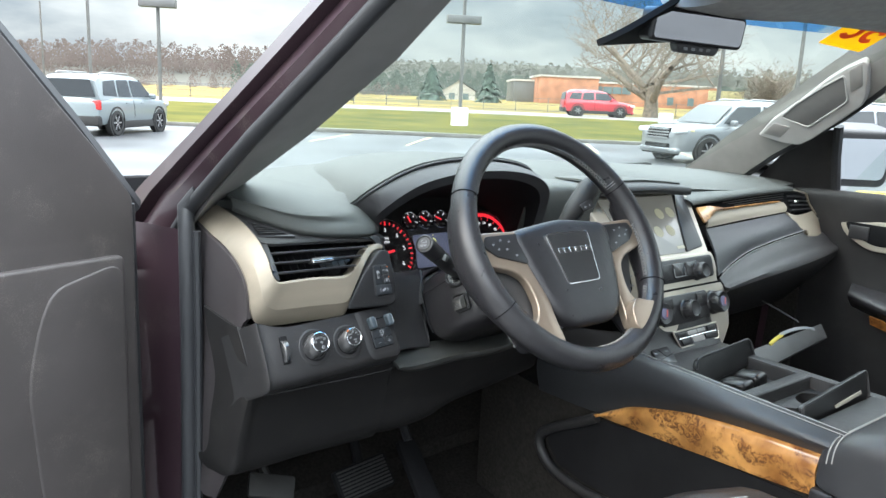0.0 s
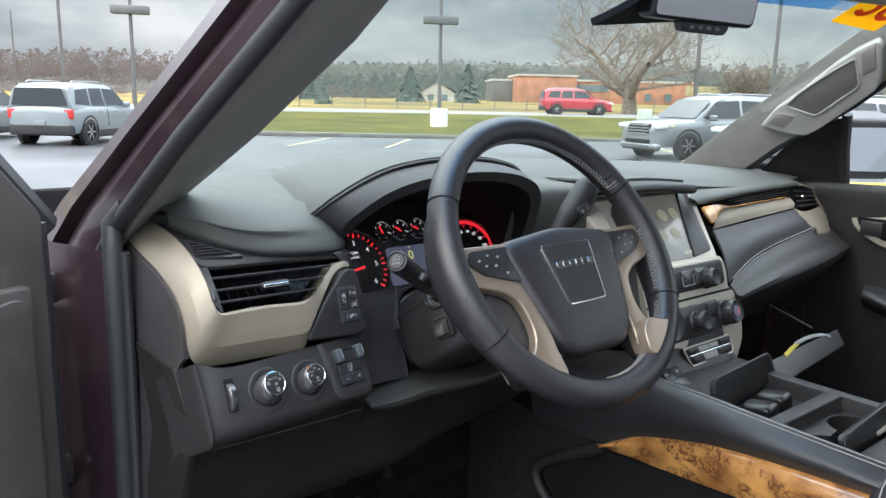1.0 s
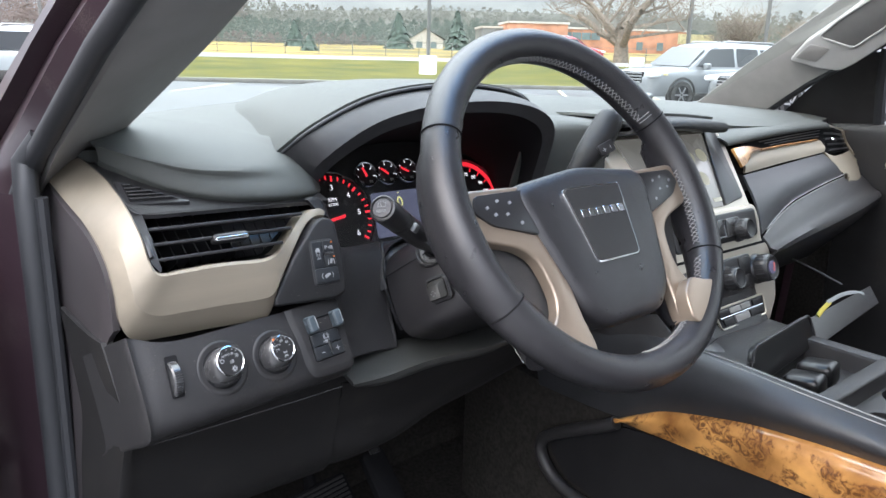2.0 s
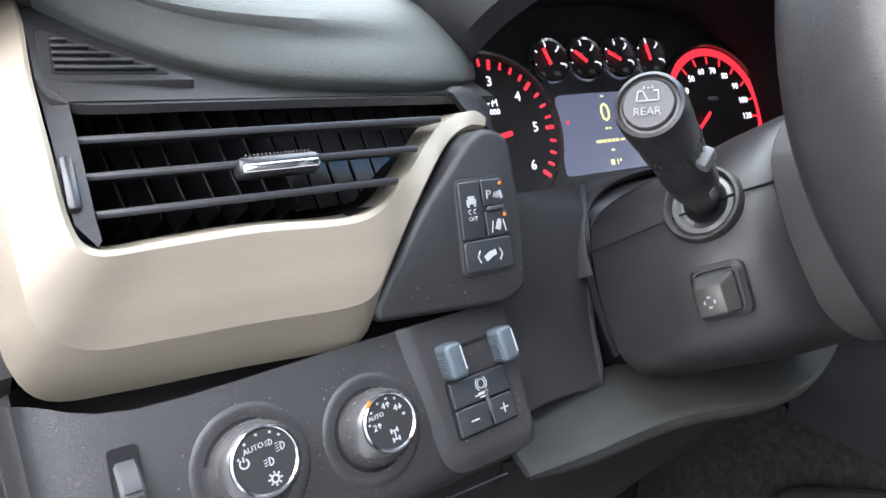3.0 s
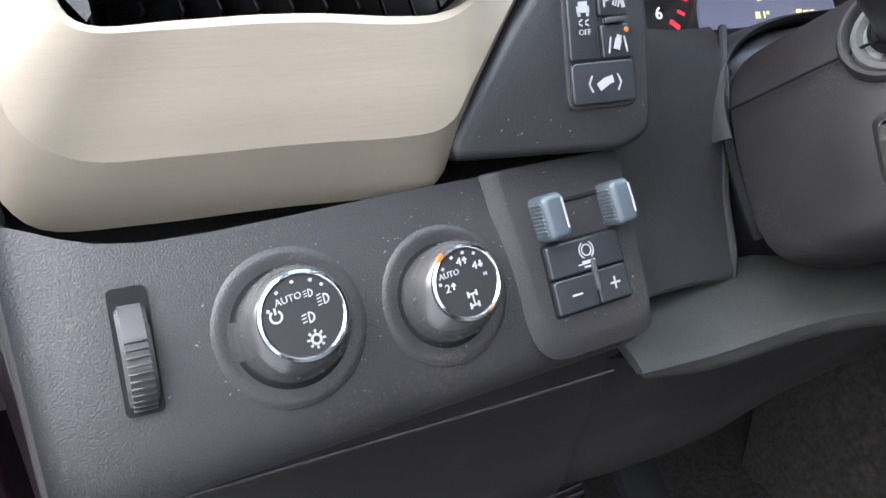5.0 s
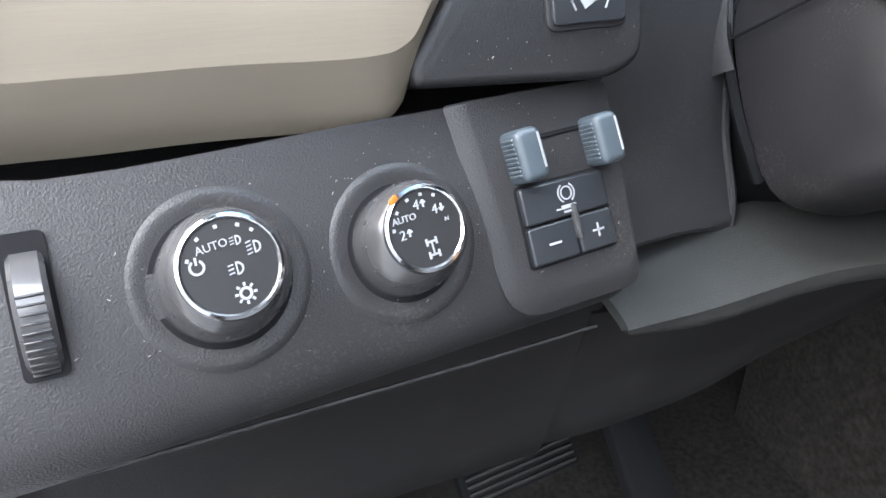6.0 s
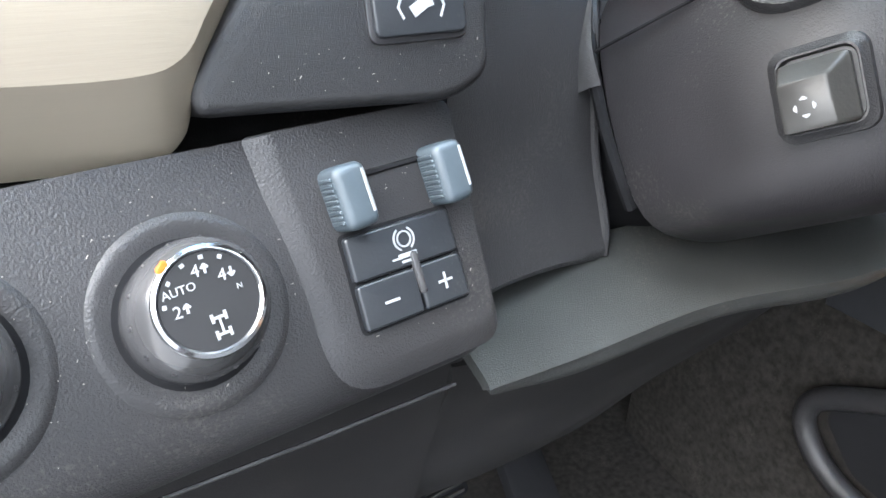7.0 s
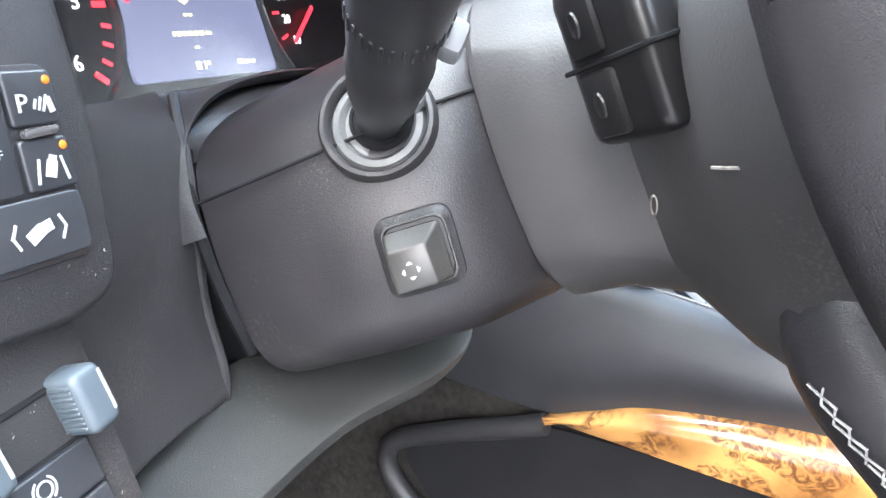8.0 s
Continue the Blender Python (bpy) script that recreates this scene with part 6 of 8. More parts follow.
part("side_pad", skin([[(-0.119, y, zt) for y, zt, zb in prof_side], [(-0.138, y, zt - 0.007) for y, zt, zb in prof_side], [(-0.152, y, (zt + zb) / 2) for y, zt, zb in prof_side], [(-0.140, y, zb) for y, zt, zb in prof_side]], 5, 4, 0.004), M_SEAT, con, "stitched black leather side")
part("pad_seam", tube([(-0.1235, y, zt + 0.0002) for y, zt, zb in prof_side], 0.0007, 6), M_STITCH, con)
part("pad_seam", tube([(-0.1295, y, zt - 0.0026) for y, zt, zb in prof_side], 0.0007, 6), M_STITCH, con)
wood = [(0.108, 0.906, 0.903), (0.07, 0.930, 0.906), (0.03, 0.950, 0.909), (-0.057, 0.974, 0.915), (-0.117, 0.984, 0.920), (-0.20, 0.992, 0.926), (-0.29, 0.998, 0.934)]
part("wood_strip", skin([[(-0.138, y, a) for y, a, b in wood], [(-0.1470, y, a * 0.88 + b * 0.12) for y, a, b in wood], [(-0.1515, y, a * 0.6 + b * 0.4) for y, a, b in wood], [(-0.142, y, b) for y, a, b in wood]], 6, 5, 0.004), M_WOOD, con, "glossy amber burl wood strip")
part("side_wall", skin([[(-0.125, 0.45, 0.92), (-0.128, 0.30, 0.90), (-0.130, 0.12, 0.905), (-0.134, 0.0, 0.912), (-0.134, -0.2, 0.926), (-0.134, -0.5, 0.93)], [(-0.125, 0.45, 0.60), (-0.128, 0.30, 0.60), (-0.125, 0.12, 0.60), (-0.125, 0.0, 0.60), (-0.125, -0.2, 0.60), (-0.125, -0.5, 0.60)]], 4, 4, 0.01), M_CARPET, con)
part("pocket_rim", tube(smooth_line([(-0.146, -0.30, 0.765), (-0.146, 0.04, 0.752), (-0.146, 0.13, 0.748), (-0.146, 0.20, 0.756), (-0.146, 0.238, 0.785), (-0.146, 0.238, 0.818), (-0.146, 0.19, 0.852), (-0.146, 0.13, 0.886), (-0.146, 0.105, 0.902)], 5), 0.010, 10), M_PLASTIC, con)
# flat dark sheet painted as the shade inside the side pocket
part("pocket_shade", plate(round_poly([(0.228, 0.80), (0.195, 0.767), (0.13, 0.760), (0.04, 0.763), (-0.5, 0.775), (-0.5, 0.93), (-0.117, 0.918), (0.03, 0.906), (0.105, 0.894), (0.18, 0.848), (0.228, 0.815)], 0.01), Matrix(((0, 0, -1, -0.138), (1, 0, 0, 0), (0, 1, 0, 0), (0, 0, 0, 1))), 0.004, 0, front=0.0), M_DARK, con)
part("deck", skin([[(-0.121, 0.10, 1.034), (-0.05, 0.10, 1.020), (0.05, 0.10, 1.018), (0.13, 0.10, 1.016)], [(-0.121, 0.03, 1.034), (-0.05, 0.03, 1.024), (0.05, 0.03, 1.022), (0.125, 0.03, 1.018)], [(-0.121, -0.050, 1.036), (-0.05, -0.040, 1.028), (0.05, -0.030, 1.024), (0.118, -0.025, 1.020)]], 4, 4, 0.004), M_PLASTIC, con)
for x0, x1, y0, y1, z in ((-0.121, -0.100, -0.30, -0.046, 1.026), (0.090, 0.117, -0.30, -0.024, 1.018), (-0.104, 0.094, -0.152, -0.128, 1.021), (-0.104, 0.094, -0.30, -0.250, 1.020)):
    part("deck_rail", box(x1 - x0, y1 - y0, 0.05, ((x0 + x1) / 2, (y0 + y1) / 2, z - 0.025), 0.004, 3), M_PLASTIC, con)
def well(x0, x1, y0, y1, zt, zb):
    return loft([[(x0, y0, zt), (x1, y0, zt), (x1, y1, zt), (x0, y1, zt)], [(x0 + 0.004, y0 + 0.004, zb), (x1 - 0.004, y0 + 0.004, zb), (x1 - 0.004, y1 - 0.004, zb), (x0 + 0.004, y1 - 0.004, zb)]], closed=True)
part("front_bin", join(well(-0.101, 0.091, -0.129, -0.030, 1.018, 0.990), box(0.192, 0.10, 0.004, (-0.005, -0.079, 0.990))), M_PLASTIC, con, "open tray in front of the cup holders")
# cup holders: a sunk plate with two joined round holes
def cup_plate():
    bm = bmesh.new()
    outer = [bm.verts.new((x, y, 1.000)) for x, y in ((-0.102, -0.252), (0.092, -0.252), (0.092, -0.150), (-0.102, -0.150))]
    a, b = Vector((-0.052, -0.205)), Vector((0.042, -0.194))
    d = (b - a).normalized()
    q = Vector((-d.y, d.x))
    th = math.asin(0.013 / 0.036)
    hole = []
    for c, base in ((b, math.atan2(-d.y, -d.x)), (a, math.atan2(d.y, d.x))):
        for k in range(25):
            t = base - th - (2 * math.pi - 2 * th) * k / 24
            hole.append(c + 0.036 * Vector((math.cos(t), math.sin(t))))
    inner = [bm.verts.new((p.x, p.y, 1.000)) for p in hole]
    es = [bm.edges.new((l[i], l[(i + 1) % len(l)])) for l in (outer, inner) for i in range(len(l))]
    bmesh.ops.triangle_fill(bm, edges=es, use_beauty=True)
    low = [bm.verts.new((p.x, p.y, 0.945)) for p in hole]
    for i in range(len(low)):
        j = (i + 1) % len(low)
        bm.faces.new((inner[i], inner[j], low[j], low[i]))
    bm.normal_update()
    return bm
part("cup_holder", cup_plate(), M_PLASTIC, con, "two joined round cup holders")
part("cup_floor", box(0.19, 0.10, 0.004, (-0.005, -0.20, 0.944)), M_DARK, con)
part("cup_wall", well(-0.101, 0.091, -0.251, -0.151, 1.019, 0.999), M_PLASTIC, con)
def lid(name, o, u, w, pts, rad, label):
    m = frame_of(o, u, w)
    l_ = part(name, plate(round_poly(pts, rad, 5), m, 0.007, 0.0025, 3), M_LID, con, label)
    part("lid_rim", tube([m @ Vector((*p, 0.0008)) for p in [*round_poly(pts, rad, 5)][6:]], 0.0024, 7), M_PLASTIC, l_)
    return m, l_
lid("bin_lid", (0.010, -0.048, 1.004), (1, 0.14, 0.0), (0.10, -0.93, 0.34), [(-0.108, 0), (0.108, 0), (0.103, 0.044), (-0.090, 0.048)], [0.003, 0.003, 0.012, 0.018], "raised black lid of the front bin")
lm, cup_lid = lid("cup_lid", (-0.004, -0.247, 1.006), (1, 0.06, 0.035), (0.0, -0.95, 0.30), [(-0.100, 0), (0.100, 0), (0.108, 0.046), (-0.098, 0.040)], [0.003, 0.003, 0.008, 0.010], "raised black lid of the cup holders")
part("lid_strip", box(0.085, 0.006, 0.002, lm @ pose(0.035, 0.017, 0.001, 0, 0, 1), 0.0008, 1), M_SILVER, cup_lid)
for x, y in ((-0.034, -0.092), (0.022, -0.083)):
    u = part("usb_block", box(0.040, 0.046, 0.030, pose(x, y, 1.004, -8, 0, 6), 0.008, 3), M_LID, con, "black socket block")
    if x > 0:
        part("socket", bars([(-0.005, 0, 0.0025, 0.012), (0.004, 0, 0.0025, 0.012)], pose(x, y, 1.0142, -8, 0, 6)), M_PRINT2, u)
HILL = frame_of((-0.078, 0.018, 1.0275), (1, 0.0, 0.06), (-0.06, -0.16, 0.98))
part("hill_switch", plate(round_poly([(-0.046, -0.030), (0.006, -0.020), (0.036, 0.028), (-0.004, 0.032)], 0.005), HILL, 0.006, 0.001, front=0.004), M_PLASTIC2, con, "small black switch pad")
part("hill_print", bars([(-0.008, 0.018, 0.007, 0.005), (0.018, 0.016, 0.007, 0.005), (-0.010, -0.012, 0.007, 0.005)], HILL @ Matrix.Translation((0, 0, 0.0042))), M_PRINT2, con)
part("hill_gap", bars([(0.002, 0.002, 0.050, 0.0012, 8), (0.004, 0.014, 0.0012, 0.026, -14)], HILL @ Matrix.Translation((0, 0, 0.0041))), M_DARK, con)
part("stack_throat", skin([[(-0.16, 0.26, 1.04), (-0.128, 0.085, 1.066), (-0.100, 0.068, 1.072), (0.0, 0.068, 1.072), (0.12, 0.068, 1.070), (0.16, 0.15, 1.06)], [(-0.155, 0.24, 1.03), (-0.127, 0.068, 1.044), (-0.090, 0.056, 1.044), (0.0, 0.056, 1.044), (0.12, 0.056, 1.042), (0.156, 0.12, 1.04)], [(-0.15, 0.22, 1.02), (-0.125, 0.045, 1.024), (-0.085, 0.036, 1.022), (0.0, 0.040, 1.022), (0.12, 0.040, 1.020), (0.15, 0.09, 1.02)]], 4, 4, 0.004), M_PLASTIC, con)
part("right_wall", box(0.02, 0.9, 0.40, (0.124, -0.15, 0.81), 0.004), M_PLASTIC, con)

# armrest and driver's seat edge
arm = thing("armrest", "black leather centre armrest with pale double stitching", "armrest", at=(0.0, -0.49, 0.9))
def arm_ring(y, z0, z1, grow=0.0, r=0.035):
    q = [(-0.160 - grow, z0), (0.150 + grow, z0), (0.150 + grow, z1), (-0.160 - grow, z1)]
    return [Vector((p.x, y, p.y)) for p in round_poly(q, [0.004, 0.004, r, r], 7)]
part("cushion", loft([arm_ring(-0.290, 0.965, 0.998, -0.012), arm_ring(-0.294, 0.960, 1.012, -0.004), arm_ring(-0.304, 0.957, 1.026), arm_ring(-0.330, 0.955, 1.044, 0.002), arm_ring(-0.380, 0.955, 1.058, 0.002), arm_ring(-0.48, 0.955, 1.066), arm_ring(-0.66, 0.955, 1.068)], closed=True, caps=True), M_SEAT, arm)
part("base", loft([arm_ring(-0.288, 0.60, 0.950, -0.004, 0.006), arm_ring(-0.300, 0.60, 0.954, 0.002, 0.008), arm_ring(-0.66, 0.60, 0.954, 0.002, 0.008)], closed=True, caps=True), M_LEATHER, arm, "black leather side of the armrest")
for y, z1 in ((-0.3065, 1.0285), (-0.3135, 1.0335)):
    run = arm_ring(y, 0.957, z1 + 0.0008, 0.0012)
    part("stitching", tube([p for p in run if p.z > 0.995], 0.0009, 5), M_STITCH, arm)
seat = thing("bucket_seat", "black leather driver seat with pale stitching", "car seat", at=(-0.4, -0.6, 0.6))
part("cushion", skin([[(-0.62, -0.26, 0.80), (-0.45, -0.16, 0.82), (-0.30, -0.145, 0.84), (-0.19, -0.19, 0.86)], [(-0.65, -0.31, 0.875), (-0.45, -0.20, 0.900), (-0.30, -0.18, 0.920), (-0.182, -0.23, 0.928)], [(-0.66, -0.60, 0.88), (-0.45, -0.55, 0.85), (-0.30, -0.55, 0.855), (-0.17, -0.60, 0.90)], [(-0.66, -0.85, 0.86), (-0.45, -0.85, 0.84), (-0.30, -0.85, 0.84), (-0.17, -0.85, 0.88)]], 6, 6, 0.01), M_SEAT, seat)
part("seat_base", box(0.46, 0.55, 0.26, (-0.41, -0.58, 0.70), 0.03, 3), M_PLASTIC, seat)
part("stitching", tube(smooth_line([(-0.46, -0.215, 0.905), (-0.38, -0.195, 0.918), (-0.30, -0.200, 0.926), (-0.22, -0.235, 0.932)], 8), 0.0012, 6), M_STITCH, seat)
pseat = thing("bucket_seat", "black leather passenger seat beside the console", "car seat", at=(0.4, -0.6, 0.6))
part("cushion", skin([[(0.19, -0.26, 0.83), (0.40, -0.20, 0.82), (0.62, -0.28, 0.80)], [(0.18, -0.33, 0.90), (0.40, -0.27, 0.88), (0.65, -0.34, 0.87)], [(0.18, -0.85, 0.88), (0.40, -0.85, 0.84), (0.65, -0.85, 0.87)]], 6, 6, 0.01), M_SEAT, pseat)
part("seat_base", box(0.46, 0.55, 0.26, (0.41, -0.60, 0.68), 0.03, 3), M_PLASTIC, pseat)

# pedals
brake = thing("brake_pedal", "worn black rubber brake pedal with ribs", "pedal", at=(-0.47, 0.38, 0.74))
BM = frame_of((-0.47, 0.37, 0.755), (1, 0, 0.12), (0, -0.80, 0.60))
part("pad", plate(round_poly([(-0.058, -0.032), (0.058, -0.032), (0.058, 0.032), (-0.058, 0.032)], 0.008), BM, 0.012, 0.003, 2), M_DARK, brake)
for k in range(9):
    part("rib", box(0.104, 0.0035, 0.004, BM @ pose(0, -0.026 + 0.0065 * k, 0.001), 0.001, 1), M_METAL, brake)
part("arm", tube([(-0.47, 0.39, 0.755), (-0.455, 0.46, 0.85), (-0.44, 0.50, 1.0)], 0.010, 8), M_DARK, brake)
gas = thing("accelerator_pedal", "long black accelerator pedal", "pedal", at=(-0.35, 0.40, 0.70))
part("pad", plate(round_poly([(-0.024, -0.09), (0.024, -0.09), (0.020, 0.06), (-0.020, 0.06)], 0.008), frame_of((-0.350, 0.37, 0.745), (1, 0, 0.05), (0, -0.72, 0.69)), 0.014, 0.004, 2), M_DARK, gas)
part("arm", tube([(-0.350, 0.405, 0.785), (-0.348, 0.47, 0.86), (-0.345, 0.50, 0.98)], 0.009, 8), M_PLASTIC2, gas)
park = thing("parking_brake_pedal", "small metal parking brake pedal", "pedal", at=(-0.66, 0.36, 0.76))
part("pad", plate(round_poly([(-0.04, -0.02), (0.04, -0.02), (0.04, 0.02), (-0.04, 0.02)], 0.005), frame_of((-0.660, 0.36, 0.800), (1, 0, -0.5), (0, -0.75, 0.66)), 0.008, 0.002, 2), M_METAL, park)
part("arm", tube([(-0.66, 0.37, 0.80), (-0.67, 0.43, 0.86), (-0.68, 0.48, 1.0)], 0.008, 8), M_METAL, park)

# ---- cabin shell ----
def slab(name, x0, x1, y0, y1, z0, z1, mat, label, bevel=0.005):
    return solo(name, box(x1 - x0, y1 - y0, z1 - z0, ((x0 + x1) / 2, (y0 + y1) / 2, (z0 + z1) / 2), bevel), mat, label, "car body", kind="structure")
solo("floor", skin([[(-0.82, 0.80, 0.86), (-0.4, 0.80, 0.86), (-0.12, 0.80, 0.86), (0.15, 0.80, 0.86), (0.45, 0.80, 0.86), (0.85, 0.80, 0.86)], [(-0.82, 0.55, 0.66), (-0.4, 0.55, 0.66), (-0.14, 0.55, 0.68), (0.15, 0.55, 0.68), (0.45, 0.55, 0.66), (0.85, 0.55, 0.66)],
                    [(-0.82, 0.30, 0.58), (-0.4, 0.30, 0.58), (-0.14, 0.30, 0.60), (0.15, 0.30, 0.60), (0.45, 0.30, 0.58), (0.85, 0.30, 0.58)], [(-0.82, -2.4, 0.58), (-0.4, -2.4, 0.58), (-0.14, -2.4, 0.6), (0.15, -2.4, 0.6), (0.45, -2.4, 0.58), (0.85, -2.4, 0.58)]], 4, 4, 0.02), M_CARPET, "charcoal carpeted car floor", "floor", kind="structure")
solo("floor_mat", plate(round_poly([(-0.74, -0.25), (-0.22, -0.25), (-0.20, 0.30), (-0.70, 0.32)], 0.05), Matrix.Translation((0, 0, 0.598)), 0.008, 0.003), M_MAT, "black ribbed floor mat on the carpet", "floor mat")
slab("firewall", -0.85, 0.85, 0.80, 0.83, 0.5, 1.28, M_DARK, "black firewall behind the dashboard")
for sx in (-1, 1):
    slab("kick_panel", (0.825 if sx > 0 else -0.812), (0.845 if sx > 0 else -0.800), 0.26 if sx > 0 else 0.42, 0.82, 0.5, 1.24, M_CARPET, "dark carpeted side of the footwell")
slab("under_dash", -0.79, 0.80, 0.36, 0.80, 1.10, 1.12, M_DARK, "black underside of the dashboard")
slab("headliner", -0.62, 0.62, -2.4, -0.16, 1.765, 1.80, M_HEAD, "grey cloth headliner", 0.01)
slab("roof", -0.70, 0.70, -2.4, -0.22, 1.805, 1.835, M_PAINT, "dark plum car roof", 0.012)
slab("rear_wall", -0.80, 0.80, -2.43, -2.40, 0.5, 1.20, M_PLASTIC, "black rear wall of the cabin")
solo("cabin_side", box(0.03, 1.50, 0.62, (-0.83, -1.65, 0.89), 0.01), M_PAINT, "dark plum rear side panel", "car body", kind="structure")


def lerp_rows(side, table, zs):
    """Points of an edge table [(z, x, y)] at heights zs."""
    out = []
    for z in zs:
        for (z0, x0, y0), (z1, x1, y1) in zip(table[:-1], table[1:]):
            if z <= z1 or z1 == table[-1][0]:
                t = (z - z0) / (z1 - z0)
                out.append(Vector((side * (x0 + (x1 - x0) * t), y0 + (y1 - y0) * t, z)))
                break
    return out


E_OUT = [(1.20, -0.852, 0.62), (1.30, -0.826, 0.487), (1.40, -0.798, 0.308), (1.50, -0.765, 0.152), (1.80, -0.660, -0.29)]
E_SEAL = [(1.20, -0.818, 0.44), (1.30, -0.799, 0.330), (1.40, -0.781, 0.168), (1.50, -0.745, 0.030), (1.80, -0.634, -0.36)]
E_GREY = [(1.20, -0.800, 0.42), (1.30, -0.784, 0.300), (1.40, -0.756, 0.168), (1.50, -0.720, 0.036), (1.80, -0.606, -0.352)]
E_IN = [(1.20, -0.708, 0.62), (1.30, -0.686, 0.430), (1.40, -0.662, 0.225), (1.50, -0.634, 0.055), (1.80, -0.542, -0.30)]
E_GLASS = [(1.20, -0.80, 0.66), (1.30, -0.770, 0.520), (1.40, -0.745, 0.335), (1.50, -0.710, 0.180), (1.80, -0.610, -0.26)]
R_IN = [(1.20, -0.760, 0.74), (1.302, -0.722, 0.568), (1.415, -0.679, 0.405), (1.461, -0.662, 0.328), (1.537, -0.634, 0.211), (1.631, -0.600, 0.065), (1.80, -0.540, -0.20)]
R_GREY = [(1.20, -0.785, 0.545), (1.297, -0.748, 0.407), (1.342, -0.730, 0.343), (1.377, -0.718, 0.285), (1.438, -0.705, 0.175), (1.502, -0.678, 0.085), (1.60, -0.640, -0.04), (1.80, -0.580, -0.30)]
R_SEAL = [(z, x - 0.018, y + 0.012) for z, x, y in R_GREY]
R_GLASS = [(z, x - 0.045, y + 0.026) for z, x, y in R_IN]
ZS = [1.22, 1.26, 1.30, 1.35, 1.40, 1.45, 1.50, 1.56, 1.62, 1.70, 1.80]
for side, lab in ((1, "left"), (-1, "right")):
    out_, seal_, grey_, in_, glass_ = (lerp_rows(side, t, ZS) for t in ((E_OUT, E_SEAL, E_GREY, E_IN, E_GLASS) if side > 0 else (E_OUT, R_SEAL, R_GREY, R_IN, R_GLASS)))
    body = solo("pillar_frame", loft([glass_, out_, [(a * 0.62 + b * 0.38) + Vector((-side * 0.012, -0.004, 0)) for a, b in zip(out_, seal_)], [(a * 0.5 + b * 0.5) + Vector((side * 0.002, 0.004, 0)) for a, b in zip(out_, seal_)], [(a * 0.25 + b * 0.75) + Vector((-side * 0.008, -0.004, 0)) for a, b in zip(out_, seal_)], seal_]), M_JAMB, "dark plum painted windshield pillar", "car body", kind="structure")
    part("pillar_seal", tube([(a * 0.6 + b * 0.4) + Vector((-side * 0.004, -0.008, 0)) for a, b in zip(seal_, grey_)], 0.0105, 10), M_RUBBER, body, "black rubber door seal")
    part("pillar_trim", loft([[a + Vector((side * 0.006, 0.01, 0)) for a in seal_], [a + Vector((0, -0.004, 0)) for a in grey_], [(a * 0.5 + b * 0.5) + Vector((side * 0.004, -0.006, 0)) for a, b in zip(grey_, in_)], in_, [a * 0.6 + b * 0.4 + Vector(((0.012, 0.02, 0) if side > 0 else (0, 0, 0))) for a, b in zip(in_, glass_)], glass_]), M_GREY, body, "light grey pillar cover")
# vertical door opening edge below the pillar
def upright(x, y, z0=0.45, z1=1.26, top=None):
    return [Vector((x, y + 0.06 * max(0, 1.15 - z) * 0.9, z)) for z in (z0, 0.7, 0.95, 1.1, z1)]
hinge_post = solo("hinge_post", loft([upright(-0.868, 0.50), upright(-0.852, 0.408), upright(-0.842, 0.388), upright(-0.830, 0.345), upright(-0.815, 0.318), upright(-0.80, 0.33)]), M_JAMB, "dark plum painted door opening post", "car body", kind="structure")
part("pillar_seal", tube(upright(-0.810, 0.310) + [Vector((-0.806, 0.325, 1.29)), Vector((-0.792, 0.305, 1.315))], 0.012, 10), M_RUBBER, hinge_post, "black rubber door seal")
part("seal_lip", tube(upright(-0.800, 0.298), 0.006, 8), M_RUBBER, hinge_post)
solo("hinge_post", loft([[p * 1 for p in upright(0.868, 0.50)], upright(0.852, 0.408), upright(0.815, 0.318), upright(0.80, 0.33)]), M_PAINT, "dark plum painted door opening post", "car body", kind="structure")

solo("front_fender", box(0.06, 1.5, 0.74, (-0.905, 1.20, 0.80), 0.02, 3), M_PAINT, "dark plum painted front fender", "car body", kind="structure")
hood = solo("hood", skin([[(-0.90, 0.72, 1.16), (-0.87, 1.1, 1.165), (-0.85, 1.6, 1.15), (-0.82, 2.1, 1.09)], [(-0.84, 0.72, 1.205), (-0.80, 1.1, 1.205), (-0.78, 1.6, 1.19), (-0.74, 2.1, 1.13)], [(-0.72, 0.72, 1.20), (-0.70, 1.1, 1.20), (-0.66, 1.6, 1.185), (-0.62, 2.1, 1.13)], [(0.0, 0.95, 1.10), (0.0, 1.2, 1.11), (0.0, 1.6, 1.10), (0.0, 2.1, 1.05)], [(0.85, 0.72, 1.10), (0.85, 1.1, 1.10), (0.83, 1.6, 1.09), (0.80, 2.1, 1.04)]], 4, 4, 0.01), M_PAINT, "dark plum painted hood of the car", "car body", kind="structure")
for k in range(7):
    part("cowl_rib", tube([(-0.86 + 0.02 * k, 0.76 + 0.05 * k, 1.207), (-0.66, 0.78 + 0.06 * k, 1.206)], 0.006, 6), M_PLASTIC, hood)

# windshield, tint band and price sticker
def shield(u, v):
    """A place on the glass: u from left to right, v from bottom to top."""
    z = 1.27 + 0.50 * v
    half = 0.785 - 0.20 * v
    y = 0.60 - 0.90 * v + (1 - u * u) * 0.16
    return Vector((half * u, y, z))
ws = thing("windshield", "clear car windshield with blue tint band", "windshield", at=(0, 0.3, 1.3))
g = part("pane", loft([[shield(-1 + i / 12, j / 10 * 0.94) for i in range(25)] for j in range(11)]), M_GLASS, ws)
g.visible_shadow = False
g = part("tint_band", loft([[shield(-1 + i / 12, 0.70 + 0.30 * j / 4) + Vector((0, -0.003, -0.002)) for i in range(25)] for j in range(5)]), M_TINT, ws, "blue tint band")
g.visible_shadow = False
